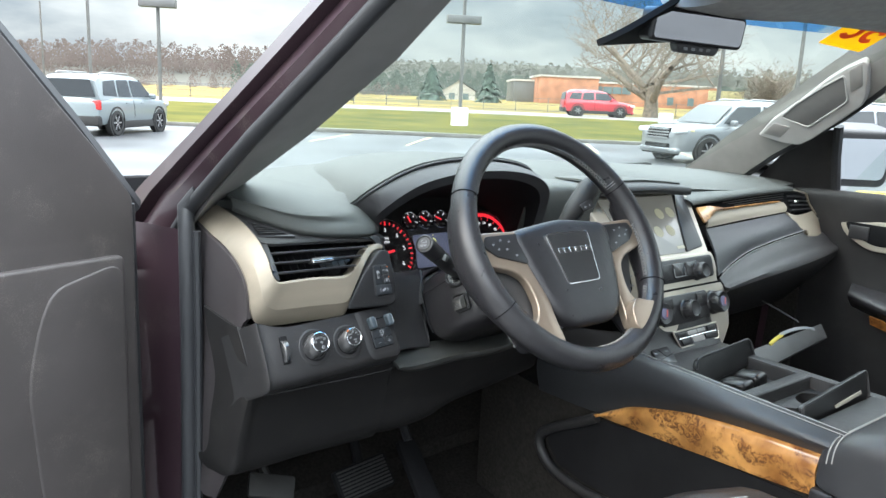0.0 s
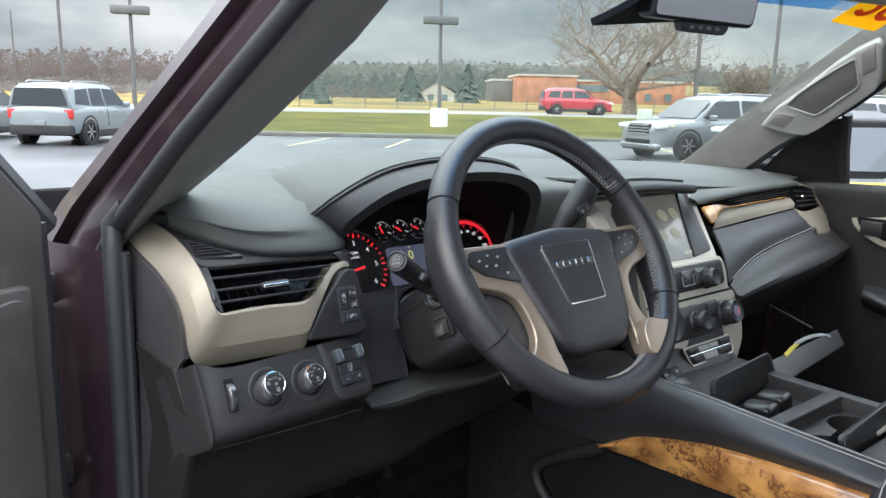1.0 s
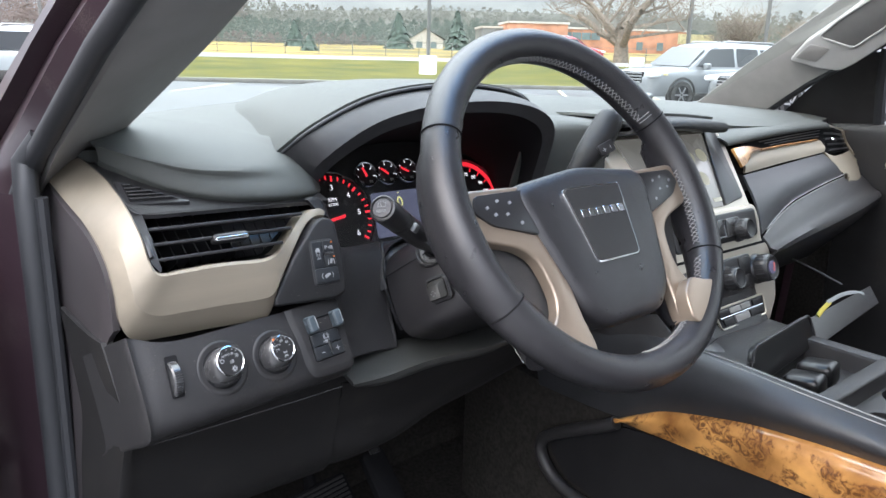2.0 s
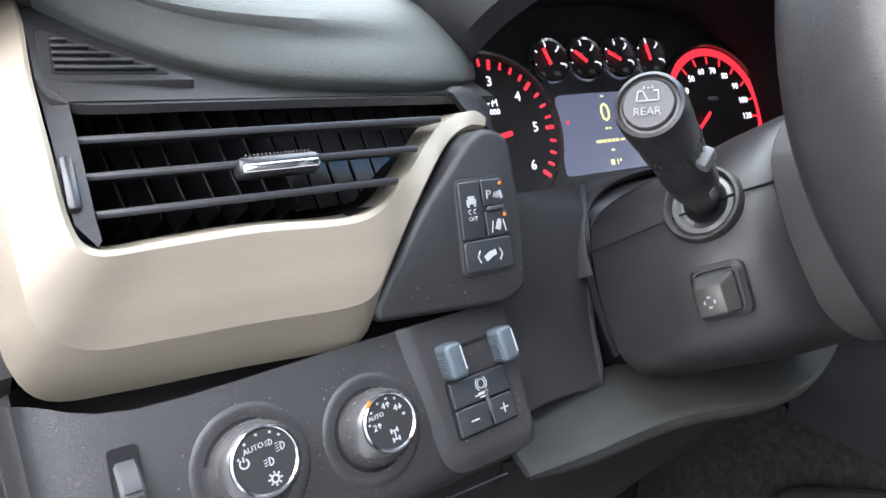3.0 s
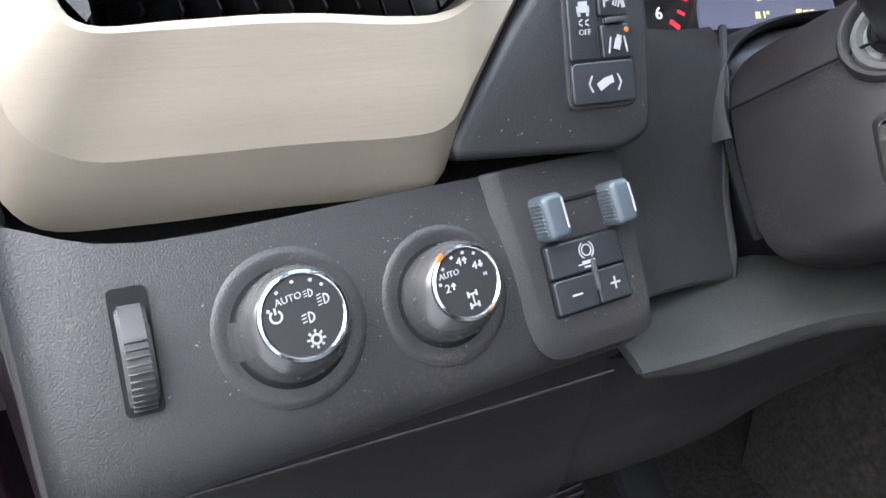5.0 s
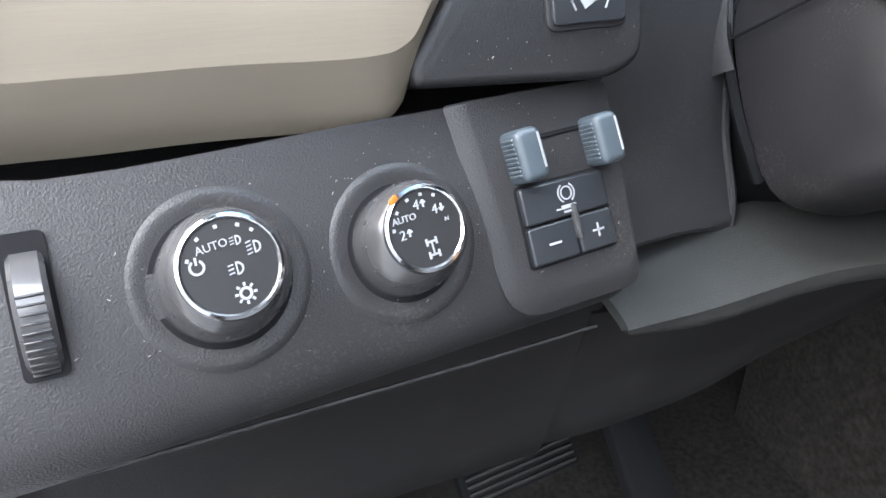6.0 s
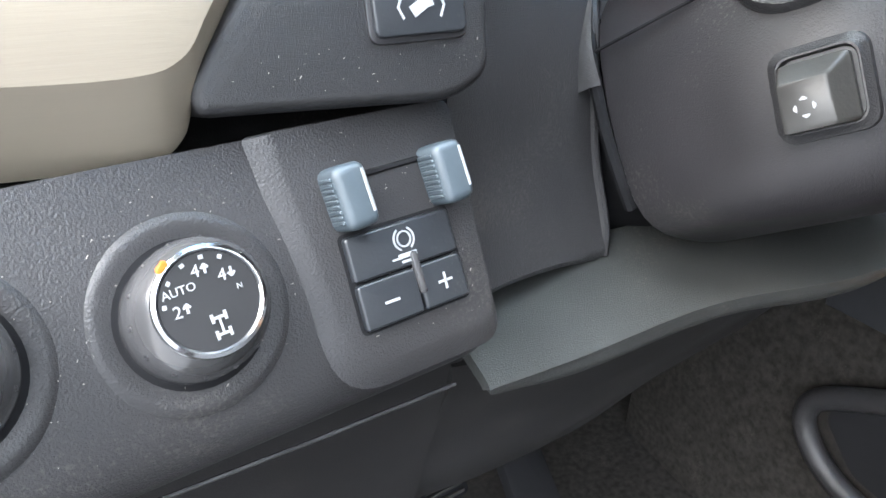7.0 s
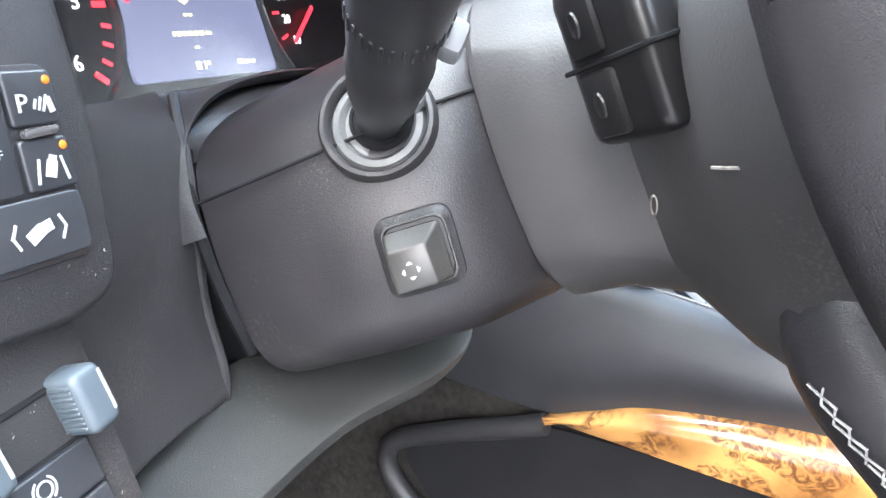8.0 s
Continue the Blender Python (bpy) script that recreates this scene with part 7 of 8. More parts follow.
stick_u = shield(0.80, 0.64) - shield(0.615, 0.66)
stick_m = frame_of(shield(0.715, 0.715) + Vector((0, -0.012, -0.010)), stick_u, stick_u.cross(shield(0.63, 0.76) - shield(0.615, 0.66)))
sticker = thing("window_sticker", "yellow window sticker with large red figure shapes", "sticker", at=shield(0.715, 0.715))
part("sheet", plate(round_poly([(-0.066, -0.048), (0.064, -0.048), (0.064, 0.048), (-0.066, 0.048)], 0.004), stick_m, 0.0008), sheer("yellow_sticker", (0.80, 0.52, 0.03)), sticker)
part("figures", join(*[ring(0.012, 0.026, stick_m @ pose(x, 0.006, 0.0004), 0.0006, 24, a0, a0 + 290) for x, a0 in ((-0.030, -150), (0.030, 20))]), sheer("red_sticker_print", (0.62, 0.09, 0.05)), sticker)
# rear-view mirror and visor
rv = thing("rear_view_mirror", "black rear-view mirror hanging from the windshield", "mirror", at=(-0.04, 0.06, 1.60))
RM = frame_of((-0.052, 0.04, 1.586), (0.985, 0.02, 0.02), (-0.25, -0.95, -0.10)) @ Matrix.Diagonal((0.78, 0.80, 0.85, 1))
part("housing", plate(round_poly([(-0.125, -0.030), (0.122, -0.036), (0.126, 0.030), (-0.122, 0.036)], 0.014, 5), RM, 0.035, 0.008, 4), M_PLASTIC2, rv)
part("glass", plate(round_poly([(-0.116, -0.024), (0.114, -0.029), (0.117, 0.024), (-0.113, 0.029)], 0.010, 5), RM, 0.002, 0, front=0.0012), M_DARKMIRROR, rv, "dark dimmed mirror glass")
part("chin", plate(round_poly([(-0.045, -0.050), (0.055, -0.052), (0.065, -0.033), (-0.055, -0.030)], 0.008, 4), RM, 0.02, 0.004, 3, front=-0.002), M_PLASTIC2, rv)
for k in range(4):
    part("button", box(0.010, 0.006, 0.003, RM @ pose(-0.028 + 0.02 * k, -0.041, -0.001), 0.001, 1), M_PRINT2, rv)
part("sensor_cover", skin([[(-0.20, 0.13, 1.560), (-0.06, 0.155, 1.575), (0.04, 0.15, 1.585)], [(-0.175, 0.085, 1.585), (-0.05, 0.085, 1.61), (0.05, 0.085, 1.615)], [(-0.10, 0.02, 1.65), (-0.04, 0.02, 1.66), (0.04, 0.02, 1.66)]], 5, 5, 0.01), M_DARK, rv, "black sensor cover")
visor = thing("sun_visor", "folded grey sun visor under the roof", "sun visor", at=(0.3, -0.1, 1.74))
part("panel", skin([[(0.13, 0.040, 1.650), (0.33, 0.000, 1.650), (0.56, -0.090, 1.640)], [(0.13, 0.045, 1.640), (0.33, 0.005, 1.640), (0.56, -0.085, 1.630)], [(0.13, 0.025, 1.634), (0.33, -0.015, 1.634), (0.56, -0.105, 1.624)], [(0.12, -0.15, 1.672), (0.33, -0.18, 1.672), (0.56, -0.24, 1.660)]], 5, 5, 0.012), M_HEAD, visor)
part("mirror_flap", plate(round_poly([(-0.07, -0.03), (0.07, -0.03), (0.07, 0.03), (-0.07, 0.03)], 0.008), frame_of((0.34, -0.10, 1.6505), (1, -0.2, 0), (0, 0.22, -0.97)), 0.004, 0.001), M_GREY, visor)
ohc = thing("overhead_console", "grey overhead console on the headliner", "overhead console", at=(0, -0.2, 1.74))
part("body", skin([[(-0.12, 0.055, 1.652), (0.0, 0.060, 1.652), (0.12, 0.050, 1.652)], [(-0.12, 0.050, 1.636), (0.0, 0.056, 1.634), (0.12, 0.045, 1.636)], [(-0.125, -0.06, 1.640), (0.0, -0.06, 1.634), (0.125, -0.07, 1.640)], [(-0.12, -0.30, 1.735), (0.0, -0.30, 1.73), (0.12, -0.30, 1.735)]], 5, 5, 0.02), M_HEAD, ohc)
part("switch_strip", box(0.10, 0.03, 0.006, pose(0.0, -0.03, 1.636, 6), 0.003, 2), M_PLASTIC2, ohc)
solo("headliner_front", skin([[(-0.60, -0.10, 1.660), (0, 0.055, 1.662), (0.60, -0.10, 1.660)], [(-0.60, -0.20, 1.705), (0, -0.06, 1.705), (0.60, -0.20, 1.705)], [(-0.62, -0.40, 1.77), (0, -0.25, 1.77), (0.62, -0.40, 1.77)]], 6, 3, 0.02), M_HEAD, "front edge of the grey headliner", "headliner", kind="structure")
# grab handle on the right pillar
M_HANDLE = material("light_grey_handle_plastic", (0.33, 0.325, 0.315), 0.6, vary=0.06, scale=25, grain=0.3, grain_scale=1100)
grab = thing("grab_handle", "light grey grab handle on the windshield pillar", "grab handle", at=(0.68, 0.25, 1.45))
GH = frame_of((0.690, 0.22, 1.44), (-0.085, -0.27, 0.155), (-0.85, -0.12, -0.50))
def on_handle(p):
    q = GH.inverted() @ Vector(p)
    return (q.x, q.y)
g_out = [on_handle(p) for p in ((0.672, 0.342, 1.397), (0.656, 0.305, 1.434), (0.639, 0.235, 1.479), (0.618, 0.162, 1.532), (0.609, 0.116, 1.560), (0.604, 0.076, 1.577), (0.611, 0.068, 1.567), (0.647, 0.078, 1.503), (0.659, 0.089, 1.480), (0.675, 0.146, 1.440), (0.692, 0.215, 1.393), (0.697, 0.244, 1.378), (0.690, 0.285, 1.382))]
g_in = [on_handle(p) for p in ((0.652, 0.276, 1.447), (0.639, 0.235, 1.479), (0.625, 0.170, 1.519), (0.616, 0.118, 1.547), (0.649, 0.118, 1.490), (0.673, 0.213, 1.426), (0.667, 0.234, 1.433))]
part("bar", plate(round_poly(g_out, 0.008, 4), GH, 0.045, 0.007, 4, front=0.022), M_HANDLE, grab)
# no hollow is cut: a darker grey plate carries its shade
part("grip_shade", plate(round_poly(g_in, 0.010, 4), GH, 0.003, 0.001, 2, front=0.0235), material("shaded_grey_grip", (0.115, 0.112, 0.110), 0.8, vary=0.08, scale=30, grain=0.3), grab, "hollow of the grip, its shade drawn in darker grey")
part("recess_lip", tube([GH @ Vector((*p, 0.0235)) for p in (lambda o: o + [o[0]])(round_poly(g_in, 0.010, 4))], 0.0024, 6), M_HANDLE, grab)
for cap in (((0.670, 0.328, 1.404), (0.659, 0.295, 1.431), (0.669, 0.258, 1.423), (0.681, 0.287, 1.396)), ((0.612, 0.107, 1.556), (0.607, 0.079, 1.571), (0.634, 0.083, 1.525), (0.639, 0.110, 1.509))):
    part("foot_cap", plate(round_poly([on_handle(p) for p in cap], 0.004), GH, 0.003, 0.001, front=0.0236), M_GREY, grab)

# ---- doors ----
TH = radians(65)
D = Matrix.Translation((-0.868, 0.405, 0)) @ Matrix(((-math.sin(TH), 0, math.cos(TH), 0), (-math.cos(TH), 0, -math.sin(TH), 0), (0, 1, 0, 0), (0, 0, 0, 1)))
M_DOOR = material("brown_grey_door_plastic", (0.056, 0.049, 0.048), 0.50, vary=0.12, scale=10, grain=0.3, grain_scale=800, dust=0.2)
door = thing("driver_door", "open driver door with dark brown-grey inner panel", "car door", at=(-0.9, 0.3, 0.5))
part("inner_panel", plate(round_poly([(0.062, 0.50), (0.058, 1.25), (0.058, 1.312), (0.11, 1.378), (0.16, 1.435), (0.225, 1.512), (0.285, 1.58), (0.300, 1.27), (1.0, 1.25), (1.0, 0.5)], 0.01), D, 0.06, 0.006, 3, front=0.088), M_DOOR, door)
part("lower_panel", plate(round_poly([(0.085, 0.52), (0.080, 1.238), (0.24, 1.243), (1.0, 1.25), (1.0, 0.52)], 0.01), D, 0.012, 0.005, 3, front=0.097), M_DOOR, door)
part("recess", plate(round_poly([(0.215, 0.95), (0.225, 1.10), (0.205, 1.175), (0.185, 1.212), (0.085, 1.232), (0.090, 0.55), (0.14, 0.55)], 0.03, 6), D, 0.004, 0.003, 3, front=0.0995), M_DOOR, door)
part("outer_skin", plate(round_poly([(0.01, 0.48), (0.01, 1.25), (1.02, 1.28), (1.02, 0.48)], 0.02), D, 0.03, 0.006, 3, front=0.0), M_PAINT, door, "dark plum outer skin")
part("window_frame", tube([D @ Vector((0.02, 1.285, 0.03)), D @ Vector((0.11, 1.40, 0.03)), D @ Vector((0.34, 1.67, 0.03)), D @ Vector((0.9, 1.68, 0.03))], 0.022, 8), M_RUBBER, door)
part("edge_seal", tube([D @ Vector((0.050, z, 0.070)) for z in (0.5, 0.8, 1.0, 1.2, 1.30)], 0.008, 8), M_RUBBER, door)
for z in (1.20, 0.95):
    part("hinge", box(0.05, 0.03, 0.04, (-0.872, 0.43, z), 0.006, 2), M_METAL, door)
    part("hinge_bolt", lathe([(0.009, 0), (0.009, 0.005), (0.006, 0.0085), (0.0001, 0.0095)], frame_of((-0.874, 0.412, z), (1, 0, 0), (-0.25, -0.97, 0)), 12), M_RIM0, door, "steel hinge bolt")
pdoor = thing("passenger_door", "closed passenger door with black panel and silver handle bezel", "car door", at=(0.86, -0.2, 0.5))
part("panel", skin([[(0.83, 0.32, 1.262), (0.84, 0.10, 1.27), (0.85, -0.30, 1.27), (0.85, -0.90, 1.27)], [(0.815, 0.32, 1.245), (0.82, 0.10, 1.25), (0.83, -0.30, 1.25), (0.83, -0.90, 1.25)], [(0.835, 0.32, 1.10), (0.84, 0.10, 1.09), (0.85, -0.30, 1.09), (0.85, -0.90, 1.09)], [(0.83, 0.32, 0.95), (0.835, 0.10, 0.94), (0.84, -0.30, 0.94), (0.84, -0.90, 0.94)], [(0.85, 0.32, 0.55), (0.85, 0.10, 0.55), (0.85, -0.30, 0.55), (0.85, -0.90, 0.55)]], 5, 5, 0.01), M_PLASTIC, pdoor)
part("armrest", skin([[(0.84, 0.13, 1.035), (0.84, -0.05, 1.02), (0.84, -0.4, 1.02)], [(0.805, 0.12, 1.020), (0.78, -0.05, 1.000), (0.76, -0.4, 1.0)], [(0.803, 0.12, 1.000), (0.775, -0.05, 0.975), (0.755, -0.4, 0.975)], [(0.84, 0.12, 0.97), (0.84, -0.05, 0.94), (0.84, -0.4, 0.93)]], 5, 4, 0.006), M_LEATHER, pdoor)
part("wood_strip", skin([[(0.80, 0.06, 0.968), (0.775, -0.1, 0.955), (0.77, -0.4, 0.955)], [(0.81, 0.06, 0.945), (0.785, -0.1, 0.928), (0.78, -0.4, 0.928)]], 4, 3, 0.004), M_WOOD, pdoor)
DM = Matrix(((0, 0, -1, 0.832), (-1, 0, 0, 0), (0, 1, 0, 0), (0, 0, 0, 1)))
bez = part("handle_bezel", plate(round_poly([(-0.185, 1.205), (0.20, 1.205), (0.20, 1.13), (-0.10, 1.125), (-0.165, 1.16)], 0.02, 5), DM, 0.02, 0.004, 3, front=0.006), M_SILVER, pdoor, "satin silver handle bezel")
part("handle_pocket", plate(round_poly([(-0.165, 1.192), (0.20, 1.192), (0.20, 1.143), (-0.09, 1.140), (-0.150, 1.165)], 0.015, 5), DM, 0.004, 0.001, front=0.0075), M_DARK, bez)
part("lock_key", box(0.05, 0.035, 0.006, DM @ pose(-0.125, 1.168, 0.010), 0.003, 2), M_PLASTIC2, bez)
part("handle", box(0.16, 0.018, 0.012, DM @ pose(0.05, 1.165, 0.014), 0.005, 3), M_CHROME, bez)
part("sail_panel", loft([[(0.80, 0.42, 1.26), (0.755, 0.30, 1.37), (0.735, 0.20, 1.42)], [(0.835, 0.21, 1.26), (0.805, 0.205, 1.34), (0.775, 0.20, 1.42)]]), M_PLASTIC, pdoor)
part("window_post", tube([(0.840, 0.205, 1.255), (0.805, 0.20, 1.35), (0.775, 0.19, 1.43)], 0.012, 8), M_RUBBER, pdoor)
g = part("window_pane", loft([[(0.85, 0.20, 1.25), (0.85, -0.9, 1.25)], [(0.70, -0.20, 1.72), (0.70, -0.9, 1.74)]]), M_GLASS, pdoor)
g.visible_shadow = False
part("frame_rear", tube([(0.85, -0.92, 1.25), (0.70, -0.92, 1.75)], 0.05, 8), M_PLASTIC, pdoor)
part("outer_skin", box(0.02, 1.25, 0.80, (0.905, -0.30, 0.86), 0.008), M_PAINT, pdoor)
em = thing("side_mirror", "black side mirror outside the passenger window", "mirror", at=(1.05, 0.33, 1.2))
SMM = frame_of((1.08, 0.285, 1.335), (0.88, -0.48, 0), (-0.50, -0.87, -0.20))
part("housing", plate(round_poly([(-0.095, -0.085), (0.13, -0.085), (0.13, 0.085), (-0.085, 0.085)], 0.03, 6), SMM, 0.10, 0.015, 4), M_PLASTIC2, em)
part("glass", plate(round_poly([(-0.066, -0.058), (0.110, -0.060), (0.110, 0.062), (-0.058, 0.060)], 0.020, 6), SMM, 0.003, 0, front=0.001), M_MIRROR, em, "clear mirror glass")
part("arm", box(0.18, 0.06, 0.05, (0.95, 0.33, 1.265), 0.015, 3), M_PLASTIC2, em)
# loose papers and an open flap in the passenger footwell
flap = thing("side_tray", "black tray edge with papers beside the console", "tray", at=(0.4, 0.05, 0.9))
part("tray", plate([(-0.225, -0.024), (0.140, -0.017), (0.165, 0.018), (-0.225, 0.026)], frame_of((0.42, 0.05, 0.962), (0.44, 0.08, -0.055), (0, -0.62, 0.78)), 0.012, 0.003), M_PLASTIC, flap)
part("paper", tube(smooth_line([(0.40, 0.072, 0.981), (0.46, 0.076, 0.982), (0.51, 0.074, 0.979), (0.535, 0.064, 0.974)], 5), 0.0038, 6, flat=0.3), M_PRINT2, flap, "curled white paper")
part("yellow_slip", tube(smooth_line([(0.34, 0.060, 0.972), (0.37, 0.066, 0.976), (0.41, 0.072, 0.980)], 5), 0.004, 6, flat=0.3), material("yellow_paper", (0.42, 0.34, 0.05), 0.7), flap)
part("cord", tube([(0.66, 0.30, 0.985), (0.62, 0.20, 0.975), (0.57, 0.12, 0.972)], 0.002, 6), M_PRINT2, flap)


# ---- outside ----
KE = Vector((0.811, -0.585, 0))
KN = Vector((0.585, 0.811, 0))
def lot(e, n, z=0.0):
    """A place by metres along the kerb and metres towards it."""
    return KE * e + KN * n + Vector((0, 0, z))
LM = Matrix((KE, KN, Vector((0, 0, 1)))).transposed().to_4x4()
M_ASPH = material("wet_asphalt", (0.075, 0.078, 0.083), 0.32, vary=0.4, scale=0.35, grain=0.3, grain_scale=60, spec=0.7)
M_GRASS = material("winter_grass", (0.052, 0.063, 0.008), 0.95, spec=0.1, vary=0.3, scale=0.35, tint=(0.104, 0.092, 0.017), grain=1.0, grain_scale=30)
M_FIELD = material("dry_field", (0.135, 0.118, 0.060), 0.95, spec=0.1, vary=0.3, scale=0.05, tint=(0.27, 0.19, 0.055))
M_CONC = material("concrete", (0.42, 0.40, 0.37), 0.85, vary=0.15, scale=3, grain=0.3, grain_scale=40)
M_WHITEP = material("white_painted_concrete", (0.72, 0.72, 0.70), 0.7, vary=0.1, scale=4)
M_YLINE = material("faded_yellow_line", (0.44, 0.38, 0.20), 0.7, vary=0.3, scale=6)
M_STEEL = material("galvanised_steel", (0.13, 0.13, 0.13), 0.5, metal=0.3, vary=0.1, scale=3)
M_BARK = material("grey_bark", (0.19, 0.155, 0.125), 0.9, vary=0.3, scale=5, grain=0.6, grain_scale=40)
M_FIR = material("dark_fir_needles", (0.050, 0.075, 0.058), 0.9, vary=0.4, scale=3)
M_WOODS = sheer("bare_winter_woods", (0.165, 0.128, 0.108))
M_BRICK = material("orange_brick_wall", (0.36, 0.165, 0.098), 0.9, vary=0.25, scale=0.5, grain=0.4, grain_scale=8)
M_ROOFW = material("dark_window_band", (0.10, 0.14, 0.15), 0.3, vary=0.2, scale=0.6)
M_SUVW = material("white_silver_paint", (0.20, 0.213, 0.225), 0.3, metal=0.3, vary=0.03, coat=0.8)
M_SUVS = material("pale_blue_grey_paint", (0.175, 0.205, 0.215), 0.35, metal=0.2, vary=0.03, coat=0.8)
M_SUVR = material("red_paint", (0.40, 0.02, 0.035), 0.3, vary=0.03, coat=0.8)
M_CARGLASS = material("dark_car_glass", (0.03, 0.035, 0.04), 0.08, vary=0.05)
M_TYRE = material("black_tyre", (0.02, 0.02, 0.02), 0.8, vary=0.1)
M_RIM = material("grey_alloy", (0.35, 0.35, 0.36), 0.35, metal=0.8, vary=0.1)
M_TAIL = material("red_lamp", (0.45, 0.03, 0.03), 0.25, vary=0.05)
M_LAMP = material("clear_lamp", (0.6, 0.62, 0.64), 0.15, vary=0.05)
gr = []
for n_, z_ in ((-3000, 0), (-60, 0), (27.2, 0)):
    gr.append([lot(e, n_, z_) for e in (-3000, -400, -120, -40, 0, 40, 120, 400, 3000)])
solo("ground", loft(gr), M_ASPH, "wet dark asphalt car park", "ground", kind="structure")
gr = []
for n_, z_ in ((27.4, 0.13), (30, 0.16), (36, 0.30), (43, 0.52), (45, 0.58)):
    gr.append([lot(e, n_, z_ + 0.03 * math.sin(e * 0.2 + n_)) for e in range(-150, 241, 6)])
solo("grass_strip", loft(gr), M_GRASS, "green and straw winter grass strip", "grass", kind="structure")
solo("kerb", box(400, 0.18, 0.16, LM @ Matrix.Translation((40, 27.3, 0.06)), 0.02), material("dark_wet_kerb", (0.115, 0.11, 0.10), 0.7, vary=0.2, scale=2), "low concrete kerb along the grass", "kerb", kind="structure")
solo("road", loft([[lot(e, n_, z_) for e in (-400, 0, 400)] for n_, z_ in ((45, 0.585), (45.2, 0.62), (54, 0.66), (54.2, 0.62))]), material("pale_road", (0.19, 0.18, 0.168), 0.7, vary=0.1, scale=0.2), "pale grey road beyond the grass", "road", kind="structure")
gr = []
for n_, z_ in ((54.2, 0.6), (90, 0.9), (150, 1.3), (400, 2.0), (3000, 6.0)):
    gr.append([lot(e, n_, z_) for e in (-3000, -400, -100, 0, 100, 400, 3000)])
solo("field", loft(gr), M_FIELD, "flat straw-coloured field to the horizon", "field", kind="structure")
for e0 in (-9.5, -6.6, -3.7, -0.8, 2.1, 5.0, 7.9, 10.8, 13.7):
    solo("parking_line", box(0.10, 5.2, 0.006, LM @ pose(e0, 24.0, 0.005, 0, 0, -8)), M_YLINE, "faded yellow parking line on asphalt", "parking line", group="parking lines", kind="structure")


M_EVERGREEN = sheer("grey_green_woods", (0.105, 0.130, 0.100))
M_MIXED = sheer("mixed_winter_woods", (0.185, 0.180, 0.150))


def woods(name, n0, e0, e1, h, seed, mat, label, step=3.0, rows=3, rise=0.0, slim=1.0):
    """A far band of woods: many trees, each an upright crown of small uneven clumps."""
    rng = random.Random(seed)
    vs, fs, ns = [], [], []
    e = e0
    while e < e1:
        for row in range(rows):
            cx, cn = e + rng.uniform(-0.6, 0.6) * step, n0 + row * 14 + rng.uniform(-6, 6)
            top = h * (0.80 + 0.10 * math.sin(e * 0.017 + seed) + 0.06 * math.sin(e * 0.07)) * rng.uniform(0.90, 1.03)
            w = h * 0.25 * slim * rng.uniform(0.8, 1.2)
            for k in range(150):
                f = rng.random()
                zz = rise * row + top * (0.04 + 0.92 * f)
                wide = w * math.sqrt(max(0.05, 1 - (2 * f - 0.85) ** 2))
                rr = h * rng.uniform(0.016, 0.036)
                c = lot(cx + rng.uniform(-1, 1) * wide, cn + rng.uniform(-1, 1) * wide, zz + 0.5)
                b = len(vs)
                t = rng.uniform(0, 6.28)
                vs += [tuple(c + rr * Vector((math.cos(t + a), math.sin(t + a), rng.uniform(-0.9, 0.3)))) for a in (0, 2.09, 4.19)] + [tuple(c + Vector((0, 0, rr * rng.uniform(0.4, 1.3))))]
                ns += [tuple((Vector((c.x, c.y, 0)) - Vector((*lot(cx, cn).xy, 0))) * 0.12 - KN * 0.5 + Vector((rng.uniform(-0.3, 0.3), rng.uniform(-0.3, 0.3), 0.5 + 0.6 * f)))] * 4
                fs += [(b, b + 1, b + 3), (b + 1, b + 2, b + 3), (b + 2, b, b + 3), (b + 2, b + 1, b)]
        e += step
    me = bpy.data.meshes.new(name)
    me.from_pydata(vs, [], fs)
    for p in me.polygons:
        p.use_smooth = True
    me.normals_split_custom_set_from_vertices(ns)
    me.materials.append(mat)
    ob = new(name, me)
    return tagged(ob, label, "woods", kind="stuff")


woods("far_woods", 330, -420, -70, 15, 3, M_WOODS, "brown and grey winter woods on a low hill", 3.2, 4, 3.0)
woods("far_woods", 330, -70, 420, 15, 5, M_MIXED, "grey-green mixed woods on a low hill", 3.2, 4, 3.0)
woods("near_woods", 235, -60, 330, 10.5, 8, M_EVERGREEN, "grey-green evergreen woods behind the field", 2.4, 3)
solo("hill", loft([[lot(e, n_, z_ * (0.8 + 0.25 * math.sin(e * 0.008 + 1))) for e in range(-900, 1000, 60)] for n_, z_ in ((300, 0.5), (340, 10), (420, 20), (600, 26))]), M_MIXED, "wooded hillside in winter", "hill", kind="structure")


